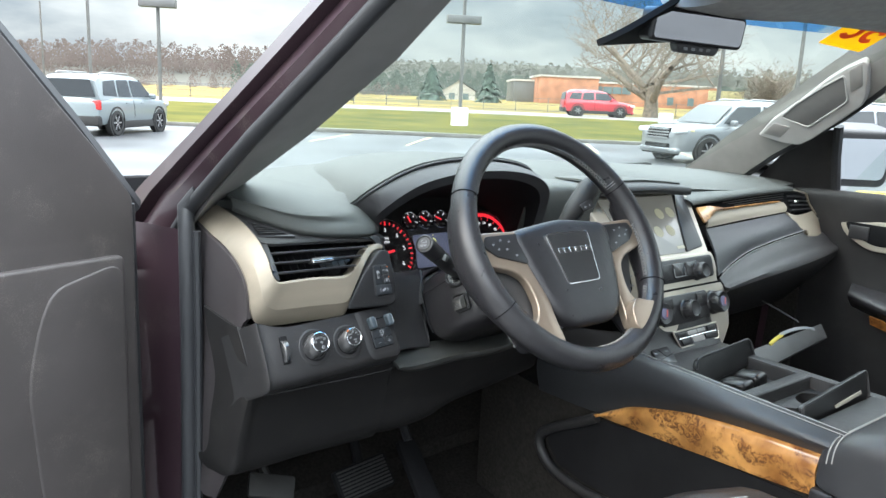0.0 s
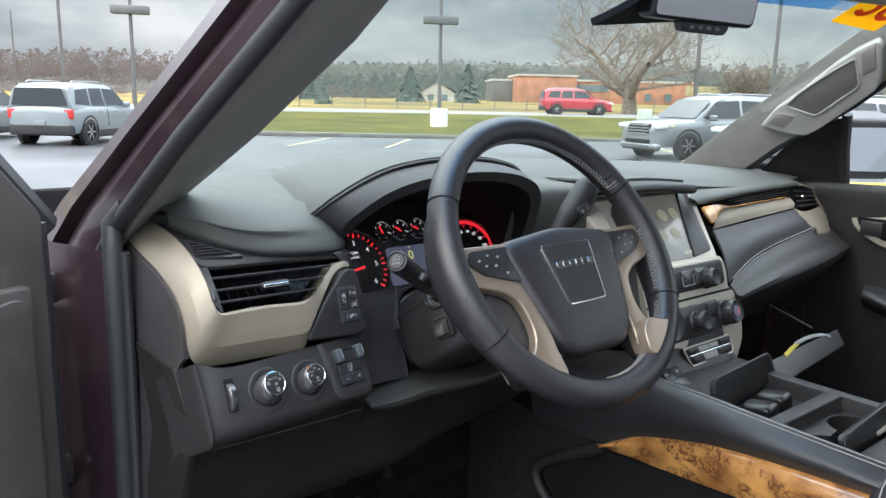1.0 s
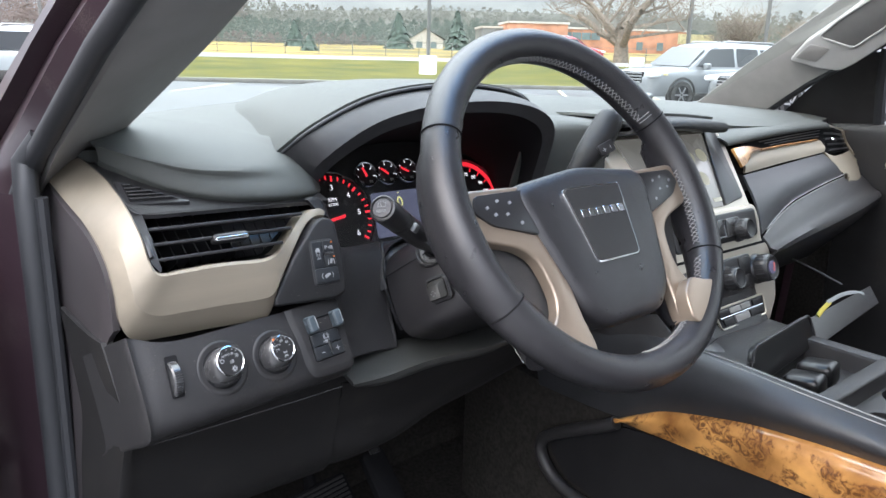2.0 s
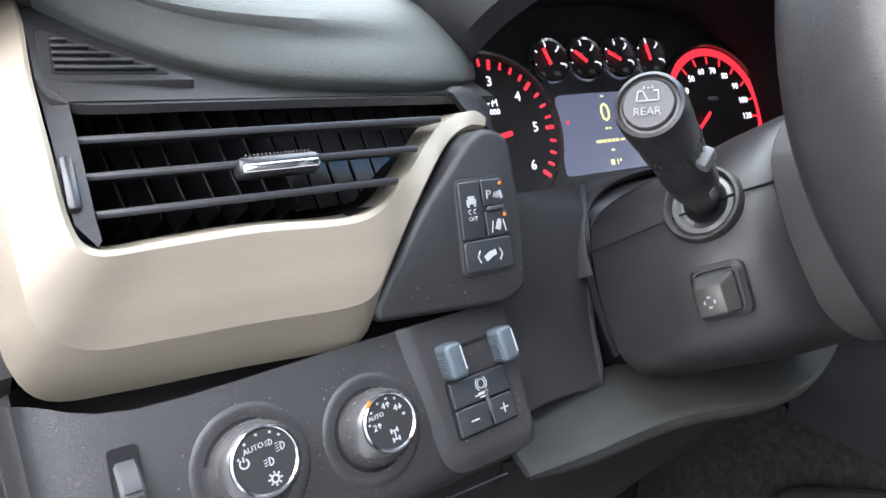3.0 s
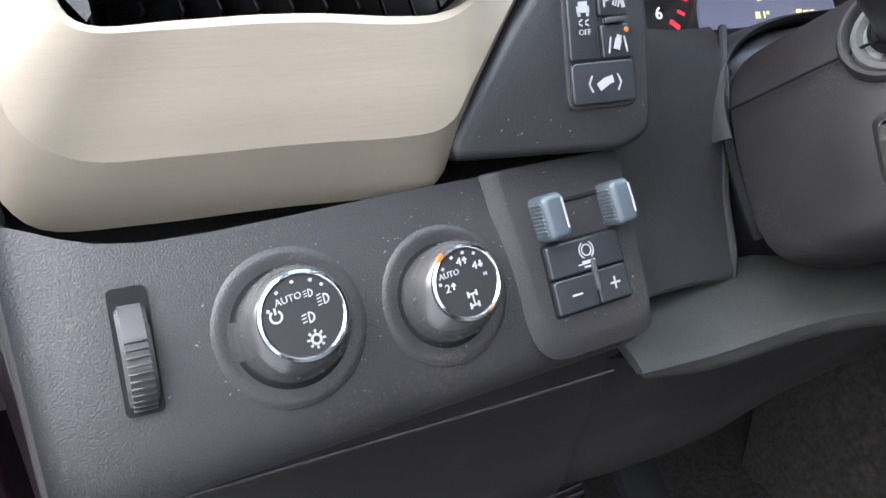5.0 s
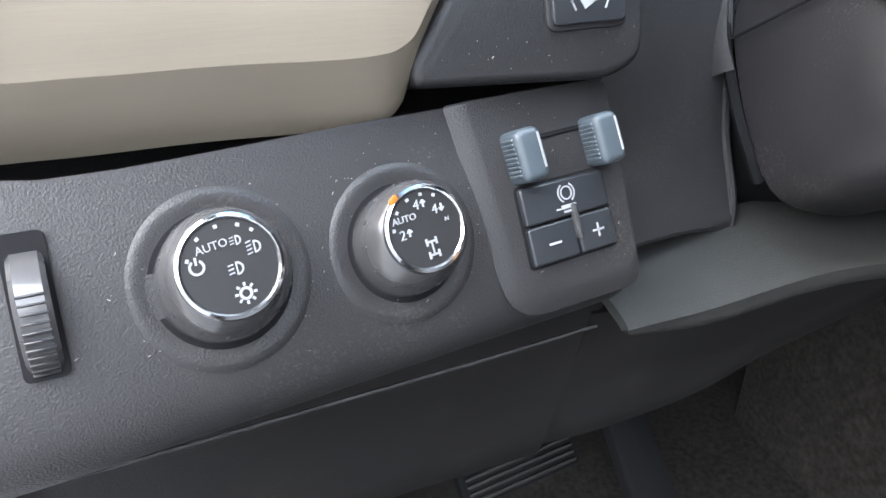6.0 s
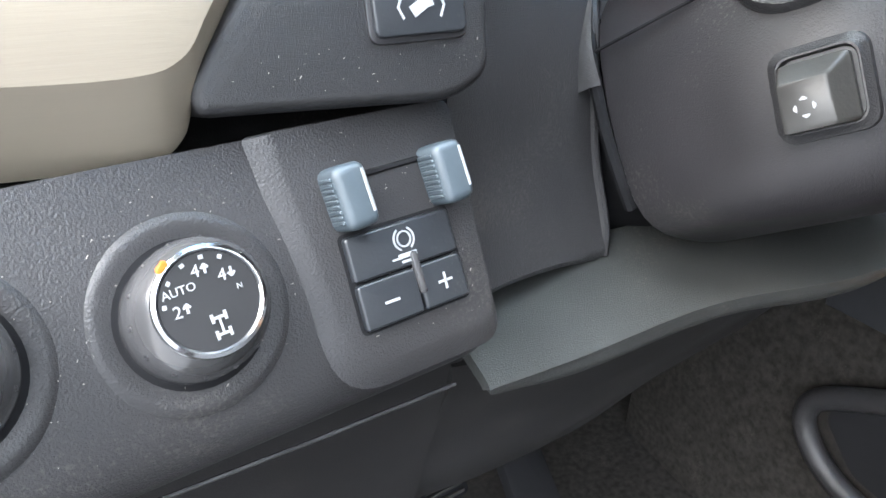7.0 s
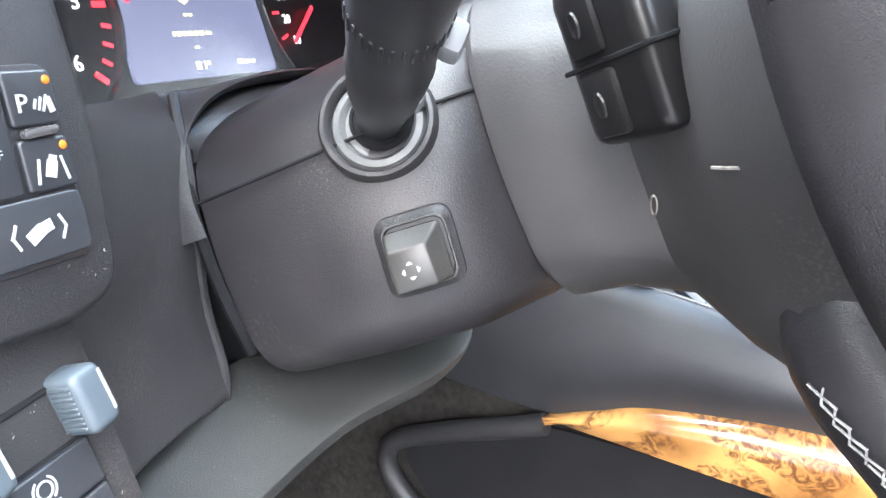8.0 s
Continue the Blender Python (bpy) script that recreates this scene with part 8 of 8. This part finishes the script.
def car(name, at, heading, L_, W_, H_, paint, label, group="", boxy=0.0):
    """A parked car: rounded body, glasshouse with separate panes, wheels, lamps, bumpers."""
    m = Matrix.Translation(at) @ Matrix.Rotation(heading, 4, "Z")
    c = thing(name, label, "car", group, at=m)
    h = W_ / 2
    P_ = lambda x, y, z: m @ Vector((x * L_, y * h, z * H_))
    rows = []
    for x, k, belt, top in ((-0.500, 0.80, 0.50, 0.53), (-0.490, 0.90, 0.57, 0.60), (-0.46, 0.96, 0.595, 0.62), (-0.30, 1.0, 0.60, 0.625), (0.0, 1.0, 0.59, 0.62), (0.18, 1.0, 0.58, 0.615), (0.26, 0.99, 0.575 + 0.01 * boxy, 0.61), (0.36, 0.98, 0.55 + 0.02 * boxy, 0.585 + 0.01 * boxy), (0.44, 0.95, 0.51 + 0.04 * boxy, 0.545 + 0.03 * boxy), (0.475, 0.90, 0.46 + 0.06 * boxy, 0.50 + 0.04 * boxy), (0.492, 0.82, 0.42 + 0.07 * boxy, 0.45 + 0.05 * boxy), (0.500, 0.72, 0.36 + 0.08 * boxy, 0.38 + 0.07 * boxy)):
        half = [(0.92, 0.19), (0.98, 0.27), (1.0, 0.38), (0.985, 0.48), (0.965, belt - 0.01), (0.93, belt + 0.01), (0.74, top), (0.35, top + 0.012)]
        half = [(y, min(z, belt + 0.01) if i < 6 else z) for i, (y, z) in enumerate(half)]
        rows.append([P_(x, -k * y, z) for y, z in half] + [P_(x, k * y, z) for y, z in reversed(half)])
    part("body", loft(rows, closed=True, caps=True), paint, c)
    side = lambda z: 0.93 - 0.20 * (z - 0.6) / 0.4
    rows = []
    for x, z in ((-0.482, 0.60), (-0.478 - 0.006 * boxy, 0.74), (-0.455 - 0.02 * boxy, 0.90), (-0.42 - 0.02 * boxy, 0.965), (-0.34, 0.988), (-0.12, 1.0), (0.02, 0.990), (0.075, 0.965), (0.115, 0.91), (0.18, 0.77), (0.262, 0.605)):
        ze = 0.6 + (z - 0.6) * 0.90
        half = [(0.945, 0.585), (side(ze), ze), (side(z) - 0.07, 0.6 + (z - 0.6) * 0.985), (0.35, z + 0.006)]
        rows.append([P_(x, -y, zz) for y, zz in half] + [P_(x, y, zz) for y, zz in reversed(half)])
    part("cabin", loft(rows, closed=True, caps=True), paint, c)
    for s in (-1, 1):
        for pts in (((0.215, 0.635), (0.105, 0.895), (-0.055, 0.918), (-0.055, 0.635)), ((-0.075, 0.635), (-0.075, 0.918), (-0.225, 0.910), (-0.245, 0.635)), ((-0.265, 0.64), (-0.247, 0.908), (-0.39, 0.885), (-0.435, 0.66))):
            a, b, d, e = (P_(x, s * (side(z) + 0.018), z) for x, z in pts)
            part("window", loft([[a, b], [e, d]]), M_CARGLASS, c, "dark window glass")
        part("sill", box(L_ * 0.50, 0.05, 0.20, m @ pose(0, s * h * 0.96, 0.175 * H_), 0.02), M_TYRE, c)
        for x in (0.05, -0.16):
            part("door_handle", box(0.16, 0.03, 0.03, m @ pose(x * L_, s * h * 0.99, 0.535 * H_), 0.01), paint, c)
        part("door_seam", tube([P_(-0.066, s * 1.001, 0.30), P_(-0.066, s * 0.99, 0.48), P_(-0.066, s * 0.968, 0.585)], 0.008, 4), M_DARK, c)
        part("mirror", box(0.14, 0.20, 0.15, m @ pose(0.165 * L_, s * (h + 0.07), 0.645 * H_), 0.04, 3), paint, c)
        part("headlamp", box(0.34, 0.40, 0.13, m @ pose(0.470 * L_, s * h * 0.74, (0.455 + 0.06 * boxy) * H_, 0, 6, s * -18), 0.05, 3), M_LAMP, c)
        part("marker_lamp", box(0.12, 0.05, 0.06, m @ pose(0.415 * L_, s * h * 0.935, (0.47 + 0.05 * boxy) * H_, 0, 0, s * -8), 0.015, 2), M_YLINE, c)
        part("tail_lamp", box(0.12, 0.24, 0.26, m @ pose(-0.482 * L_, s * h * 0.82, 0.50 * H_), 0.03, 3), M_TAIL, c)
        part("roof_rail", tube([P_(-0.38, s * 0.66, 0.985), P_(-0.36, s * 0.66, 1.015), P_(-0.02, s * 0.66, 1.02), P_(0.0, s * 0.66, 0.995)], 0.022, 6), M_RIM, c)
        for x in (-0.300, 0.305):
            part("wheel_arch", lathe([(0.44, -0.10), (0.445, 0.02), (0.40, 0.025), (0.38, -0.10)], m @ pose(x * L_, s * (h - 0.02), 0.37, -90 * s), 32, False), M_TYRE, c)
            wm = m @ pose(x * L_, s * (h - 0.105), 0.36, -90 * s)
            wh = part("wheel", lathe([(0.22, -0.11), (0.34, -0.11), (0.36, -0.08), (0.36, 0.08), (0.34, 0.11), (0.24, 0.115), (0.23, 0.09)], wm, 28, False), M_TYRE, c)
            part("rim", lathe([(0.245, 0.10), (0.235, 0.115), (0.215, 0.085), (0.06, 0.075), (0.05, 0.09), (0.0001, 0.09)], wm, 24), M_DARK, wh)
            part("spokes", join(*[box(0.19, 0.045, 0.02, wm @ Matrix.Rotation(2 * math.pi * k / 6, 4, "Z") @ pose(0.125, 0, 0.095), 0.006) for k in range(6)]), M_RIM, wh)
    a, b = [P_(0.250, y, 0.625) for y in (-0.86, 0, 0.86)], [P_(0.118, y, 0.915) for y in (-0.70, 0, 0.70)]
    part("windshield", loft([[p + m.to_3x3() @ Vector((0.03, 0, 0.02)) for p in a], [p + m.to_3x3() @ Vector((0.03, 0, 0.02)) for p in b]]), M_CARGLASS, c, "dark window glass")
    part("rear_window", loft([[P_(-0.492, y, 0.63) for y in (-0.82, 0.82)], [P_(-0.474 - 0.02 * boxy, y, 0.90) for y in (-0.68, 0.68)]]), M_CARGLASS, c, "dark window glass")
    part("grille", box(0.10, 0.98, 0.30, m @ pose(0.490 * L_, 0, (0.42 + 0.04 * boxy) * H_, 0, -8), 0.05, 3), M_DARK, c)
    for k in range(4):
        part("grille_slat", box(0.06, 0.92 - 0.04 * abs(k - 1.5), 0.036, m @ pose(0.501 * L_ - 0.008 * k, 0, (0.352 + 0.04 * boxy) * H_ + 0.075 * k), 0.012), M_RIM, c, "bright grille bar")
    part("lower_intake", box(0.10, W_ * 0.56, 0.11, m @ pose(0.496 * L_, 0, 0.265 * H_), 0.03, 2), M_DARK, c)
    part("front_bumper", box(0.22, W_ * 0.86, 0.16, m @ pose(0.482 * L_, 0, 0.195 * H_), 0.07, 3), paint, c)
    part("chin", box(0.16, W_ * 0.78, 0.07, m @ pose(0.478 * L_, 0, 0.145 * H_), 0.03, 2), M_TYRE, c)
    part("skid_strip", box(0.20, W_ * 0.62, 0.05, m @ pose(0.494 * L_, 0, 0.215 * H_), 0.02, 2), M_CHROME, c)
    part("rear_bumper", box(0.22, W_ * 0.93, 0.30, m @ pose(-0.478 * L_, 0, 0.25 * H_), 0.06, 3), M_TYRE, c)
    part("plate", box(0.02, 0.30, 0.14, m @ pose(-0.506 * L_, 0, 0.36 * H_), 0.005), M_PRINT2, c)
    return c


AH = math.atan2(0.75, 0.66)
car("silver_suv", (4.57, 23.7, 0), AH, 4.39, 1.89, 1.70, M_SUVS, "pale blue-grey boxy SUV parked by the kerb", boxy=1.0)
car("white_car", (2.1, 26.4, 0), AH, 4.6, 1.86, 1.55, M_SUVW, "white car parked beside the SUV")
car("white_suv", (18.3, 11.6, 0), radians(164), 4.9, 1.91, 1.72, M_SUVW, "white SUV parked facing the lot", boxy=0.8)
car("white_suv", (18.0, 8.5, 0), radians(164), 4.9, 1.91, 1.72, M_SUVW, "white SUV parked facing the lot", boxy=0.8)
car("red_suv", lot(10.5, 49, 0.64), math.atan2(KE.y, KE.x), 4.6, 1.85, 1.68, M_SUVR, "red SUV on the road")
solo("yellow_kerb", box(9.0, 0.20, 0.06, pose(17.2, 3.1, 0.03, 0, 0, -37), 0.02), material("yellow_kerb_paint", (0.72, 0.50, 0.03), 0.6, vary=0.15, scale=3), "yellow painted kerb on the asphalt", "kerb", kind="structure")


def lamp_post(e, n, h, base, label, heads=True, thick=0.09):
    p = lot(e, n)
    c = thing("street_lamp", label, "street lamp", "lamp posts", at=p)
    part("pole", tube([p + Vector((0, 0, base)), p + Vector((0, 0, h))], [thick, thick * 0.75], 8), M_STEEL, c)
    if base:
        part("footing", lathe([(0.40, 0), (0.40, base), (0.36, base + 0.03), (0.0001, base + 0.03)], Matrix.Translation(p), 20), M_WHITEP, c, "white painted concrete footing")
    if heads:
        part("lamp_head", box(1.55, 0.45, 0.36, Matrix.Translation(p + Vector((0, 0, 4.95))) @ Matrix.Rotation(math.atan2(-KN.x, KN.y), 4, "Z") @ pose(0, 0, 0, 0, 0, 8), 0.03), M_STEEL, c)
    return c


lamp_post(-12.5, 33, 9.0, 0.0, "grey lamp post with a flat twin head")
lamp_post(0.9, 34, 9.0, 1.0, "grey lamp post on a white concrete footing")
# heads sit half way up, as sign-like boxes
lamp_post(-20.8, 45, 14.0, 0.0, "tall thin grey pole", heads=False, thick=0.10)
lamp_post(21.2, 56, 13.0, 0.0, "tall brown utility pole", heads=False, thick=0.17)
lamp_post(24.2, 50, 13.0, 0.0, "tall grey steel pole", heads=False, thick=0.14)
lamp_post(-46.0, 90, 10.4, 0.0, "tall sports-field light pole", heads=False, thick=0.12)


def bare_tree(name, at, h, spread, seed, label, levels=5, trunk=0.5, stems=1, group="bare trees"):
    """A leafless tree: tapered trunk, forking limbs and fine twigs."""
    rng = random.Random(seed)
    at = Vector(at)
    t = thing(name, label, "tree", group, at=at)
    big, fine = [], []
    def grow(p, d, length, rad, lev):
        pts = [p]
        q, dd = p.copy(), d.copy()
        for _ in range(4):
            dd = (dd + Vector((rng.uniform(-1, 1), rng.uniform(-1, 1), rng.uniform(-0.4, 0.7))) * 0.16).normalized()
            q = q + dd * length / 4
            pts.append(q.copy())
        end = max(0.011, rad * 0.66)
        (big if lev < 2 else fine).append((pts, [rad + (end - rad) * i / 4 for i in range(5)]))
        if lev >= levels:
            return
        for _ in range(rng.choice((3, 3, 4)) if lev else 5):
            k = rng.randint(1 if lev else 2, 4)
            side = Vector((rng.uniform(-1, 1), rng.uniform(-1, 1), rng.uniform(-0.15, 0.6))).normalized()
            grow(pts[k], (dd * 0.55 + side * spread).normalized(), length * (rng.uniform(0.62, 0.84) if lev else rng.uniform(1.5, 2.0)), max(0.011, end * (rng.uniform(0.5, 0.75) if lev else rng.uniform(0.62, 0.85))), lev + 1)
    for k in range(stems):
        lean = Vector((0.25 * math.cos(k * 2.1), 0.25 * math.sin(k * 2.1), 1)).normalized() if stems > 1 else Vector((0, 0, 1))
        grow(at + Vector((0.2 * k * (-1) ** k, 0.1 * k, -0.2)), lean, h * (0.19 if stems == 1 else 0.15), trunk, 0)
    def mesh(items, sides):
        vs, fs = [], []
        for pts, rad in items:
            b = len(vs)
            for i, p in enumerate(pts):
                d = (pts[min(i + 1, 4)] - pts[max(i - 1, 0)]).normalized()
                s1 = d.orthogonal().normalized()
                s2 = d.cross(s1)
                for a in range(sides):
                    vs.append(tuple(p + rad[i] * (math.cos(2 * math.pi * a / sides) * s1 + math.sin(2 * math.pi * a / sides) * s2)))
            for i in range(4):
                for a in range(sides):
                    c = (a + 1) % sides
                    fs.append((b + i * sides + a, b + i * sides + c, b + (i + 1) * sides + c, b + (i + 1) * sides + a))
        bm = bmesh.new()
        me = bpy.data.meshes.new("tmp")
        me.from_pydata(vs, [], fs)
        bm.from_mesh(me)
        bpy.data.meshes.remove(me)
        bm.normal_update()
        return bm
    part("trunk", mesh(big, 8), M_BARK, t)
    part("twigs", mesh(fine, 4), M_BARK, t, "bare twigs")
    return t


bare_tree("bare_tree", lot(16.5, 57, 0.65), 14.0, 1.0, 11, "large bare winter tree with spreading limbs", 6, 0.62)
bare_tree("bare_tree", lot(27.0, 60, 0.65), 7.5, 0.9, 5, "bushy bare winter tree", 4, 0.16, stems=5)
bare_tree("bare_tree", lot(33.5, 62, 0.65), 7.0, 0.9, 9, "bushy bare winter tree", 4, 0.15, stems=5)


def fir(at, h, w, seed):
    rng = random.Random(seed)
    at = Vector(at)
    t = thing("fir_tree", "dark green pointed fir tree", "tree", "fir trees", at=at)
    part("trunk", tube([at, at + Vector((0, 0, h * 0.9))], [0.14, 0.03], 6), M_BARK, t)
    vs, fs = [], []
    for _ in range(420):
        z = h * (0.06 + 0.93 * rng.random() ** 1.3)
        rad = w * (1 - z / h) * rng.uniform(0.55, 1.1) + 0.05
        a = rng.uniform(0, 2 * math.pi)
        c = at + Vector((rad * math.cos(a), rad * math.sin(a), z))
        s = w * 0.22 * rng.uniform(0.6, 1.2)
        b = len(vs)
        vs += [tuple(c + Vector((s * math.cos(a), s * math.sin(a), -s * 0.7))), tuple(c + Vector((-s * math.sin(a), s * math.cos(a), -0.1 * s))), tuple(c + Vector((s * math.sin(a), -s * math.cos(a), -0.1 * s))), tuple(c + Vector((-s * 0.8 * math.cos(a), -s * 0.8 * math.sin(a), s * 0.9)))]
        fs += [(b, b + 1, b + 3), (b, b + 3, b + 2), (b, b + 2, b + 1)]
    bm = bmesh.new()
    me = bpy.data.meshes.new("tmp")
    me.from_pydata(vs, [], fs)
    bm.from_mesh(me)
    bpy.data.meshes.remove(me)
    part("crown", bm, M_FIR, t, smooth=False)


fir(lot(8.0, 110, 0.7), 5.6, 1.9, 1)
fir(lot(-0.3, 110, 0.5), 5.3, 2.2, 2)
fir(lot(-16, 118, 0.7), 4.0, 1.8, 3)
fir(lot(-9.0, 75, 0.7), 1.6, 0.9, 4)

# low brick building, house, fence, cabinets, wires
bld = thing("brick_building", "low orange brick building with flat roofs", "building", at=lot(37, 145))
for e0, e1, n0, h, mt, nm in ((20, 31, 142, 5.6, M_BRICK, "wall"), (31, 55, 146, 4.9, M_BRICK, "wall"), (16, 24, 150, 4.8, M_STEEL, "wall")):
    part(nm, box(e1 - e0, 14, h, LM @ Matrix.Translation(((e0 + e1) / 2, n0 + 7, 0.7 + h / 2)), 0.05), mt, bld)
    part("roof_edge", box(e1 - e0 + 0.5, 14.4, 0.35, LM @ Matrix.Translation(((e0 + e1) / 2, n0 + 7, 0.7 + h))), M_CONC, bld)
for k in range(4):
    part("window", box(1.7, 0.2, 1.3, LM @ Matrix.Translation((31.8 + 1.85 * k, 145.95, 4.2))), M_ROOFW, bld)
for k in range(3):
    part("window", box(1.2, 0.2, 1.5, LM @ Matrix.Translation((42 + 4 * k, 145.95, 2.6))), M_ROOFW, bld)
house = thing("house", "small grey house with a pitched roof", "house", at=lot(4.4, 130))
part("wall", box(5.6, 6, 2.2, LM @ Matrix.Translation((4.4, 133, 1.7))), M_CONC, house)
part("roof", loft([[lot(1.2, 129.6, 2.7), lot(4.3, 129.6, 4.5), lot(7.6, 129.6, 2.7)], [lot(1.2, 137, 2.7), lot(4.3, 137, 4.5), lot(7.6, 137, 2.7)]], caps=False), material("brown_shingle_roof", (0.13, 0.11, 0.10), 0.9), house)
part("gable", loft([[lot(1.6, 129.9, 2.7), lot(4.3, 129.9, 4.4)], [lot(7.2, 129.9, 2.7), lot(4.31, 129.9, 4.4)]]), M_CONC, house)
for k in range(2):
    part("window", box(1.0, 0.1, 1.0, LM @ Matrix.Translation((3.2 + 2.4 * k, 129.95, 1.8))), M_ROOFW, house)
fence = thing("wire_fence", "grey wire fence along the far side of the road", "fence", at=lot(0, 60))
for k in range(34):
    part("post", tube([lot(-30 + 2.6 * k, 60, 0.6), lot(-30 + 2.6 * k, 60, 1.75)], 0.035, 5), M_STEEL, fence)
for z in (1.72, 1.2, 0.75):
    part("rail", tube([lot(-30, 60, z), lot(56, 60, z)], 0.02, 4), M_STEEL, fence)
for e0 in (10.2, 11.6):
    cab = thing("utility_cabinet", "pale green utility cabinet on the grass", "cabinet", "utility cabinets", at=lot(e0, 33))
    part("body", box(0.55, 0.5, 1.0, LM @ Matrix.Translation((e0, 33, 0.7)), 0.03), material("pale_green_steel", (0.42, 0.48, 0.42), 0.6), cab)
for z0, z1, n0 in ((8.7, 8.9, 45), (7.9, 8.0, 45), (10.6, 10.9, 56)):
    w_ = thing("overhead_wire", "thin dark overhead wire", "wire", "overhead wires", at=lot(0, n0, z0))
    part("strand", tube([lot(-120 + 8 * k, n0, z0 + (z1 - z0) * k / 35 + 0.5 * ((k % 7 - 3) / 3.5) ** 2) for k in range(36)], 0.035, 4), M_DARK, w_)
sign = thing("yellow_sign", "low yellow and black roadside sign", "sign", at=lot(24, 62))
part("panel", box(3.0, 0.2, 0.8, LM @ Matrix.Translation((24.5, 63, 2.6))), M_YLINE, sign)
woods("roadside_scrub", 150, -160, -6, 4.0, 21, M_WOODS, "brown winter scrub along the field", 2.2, 2)
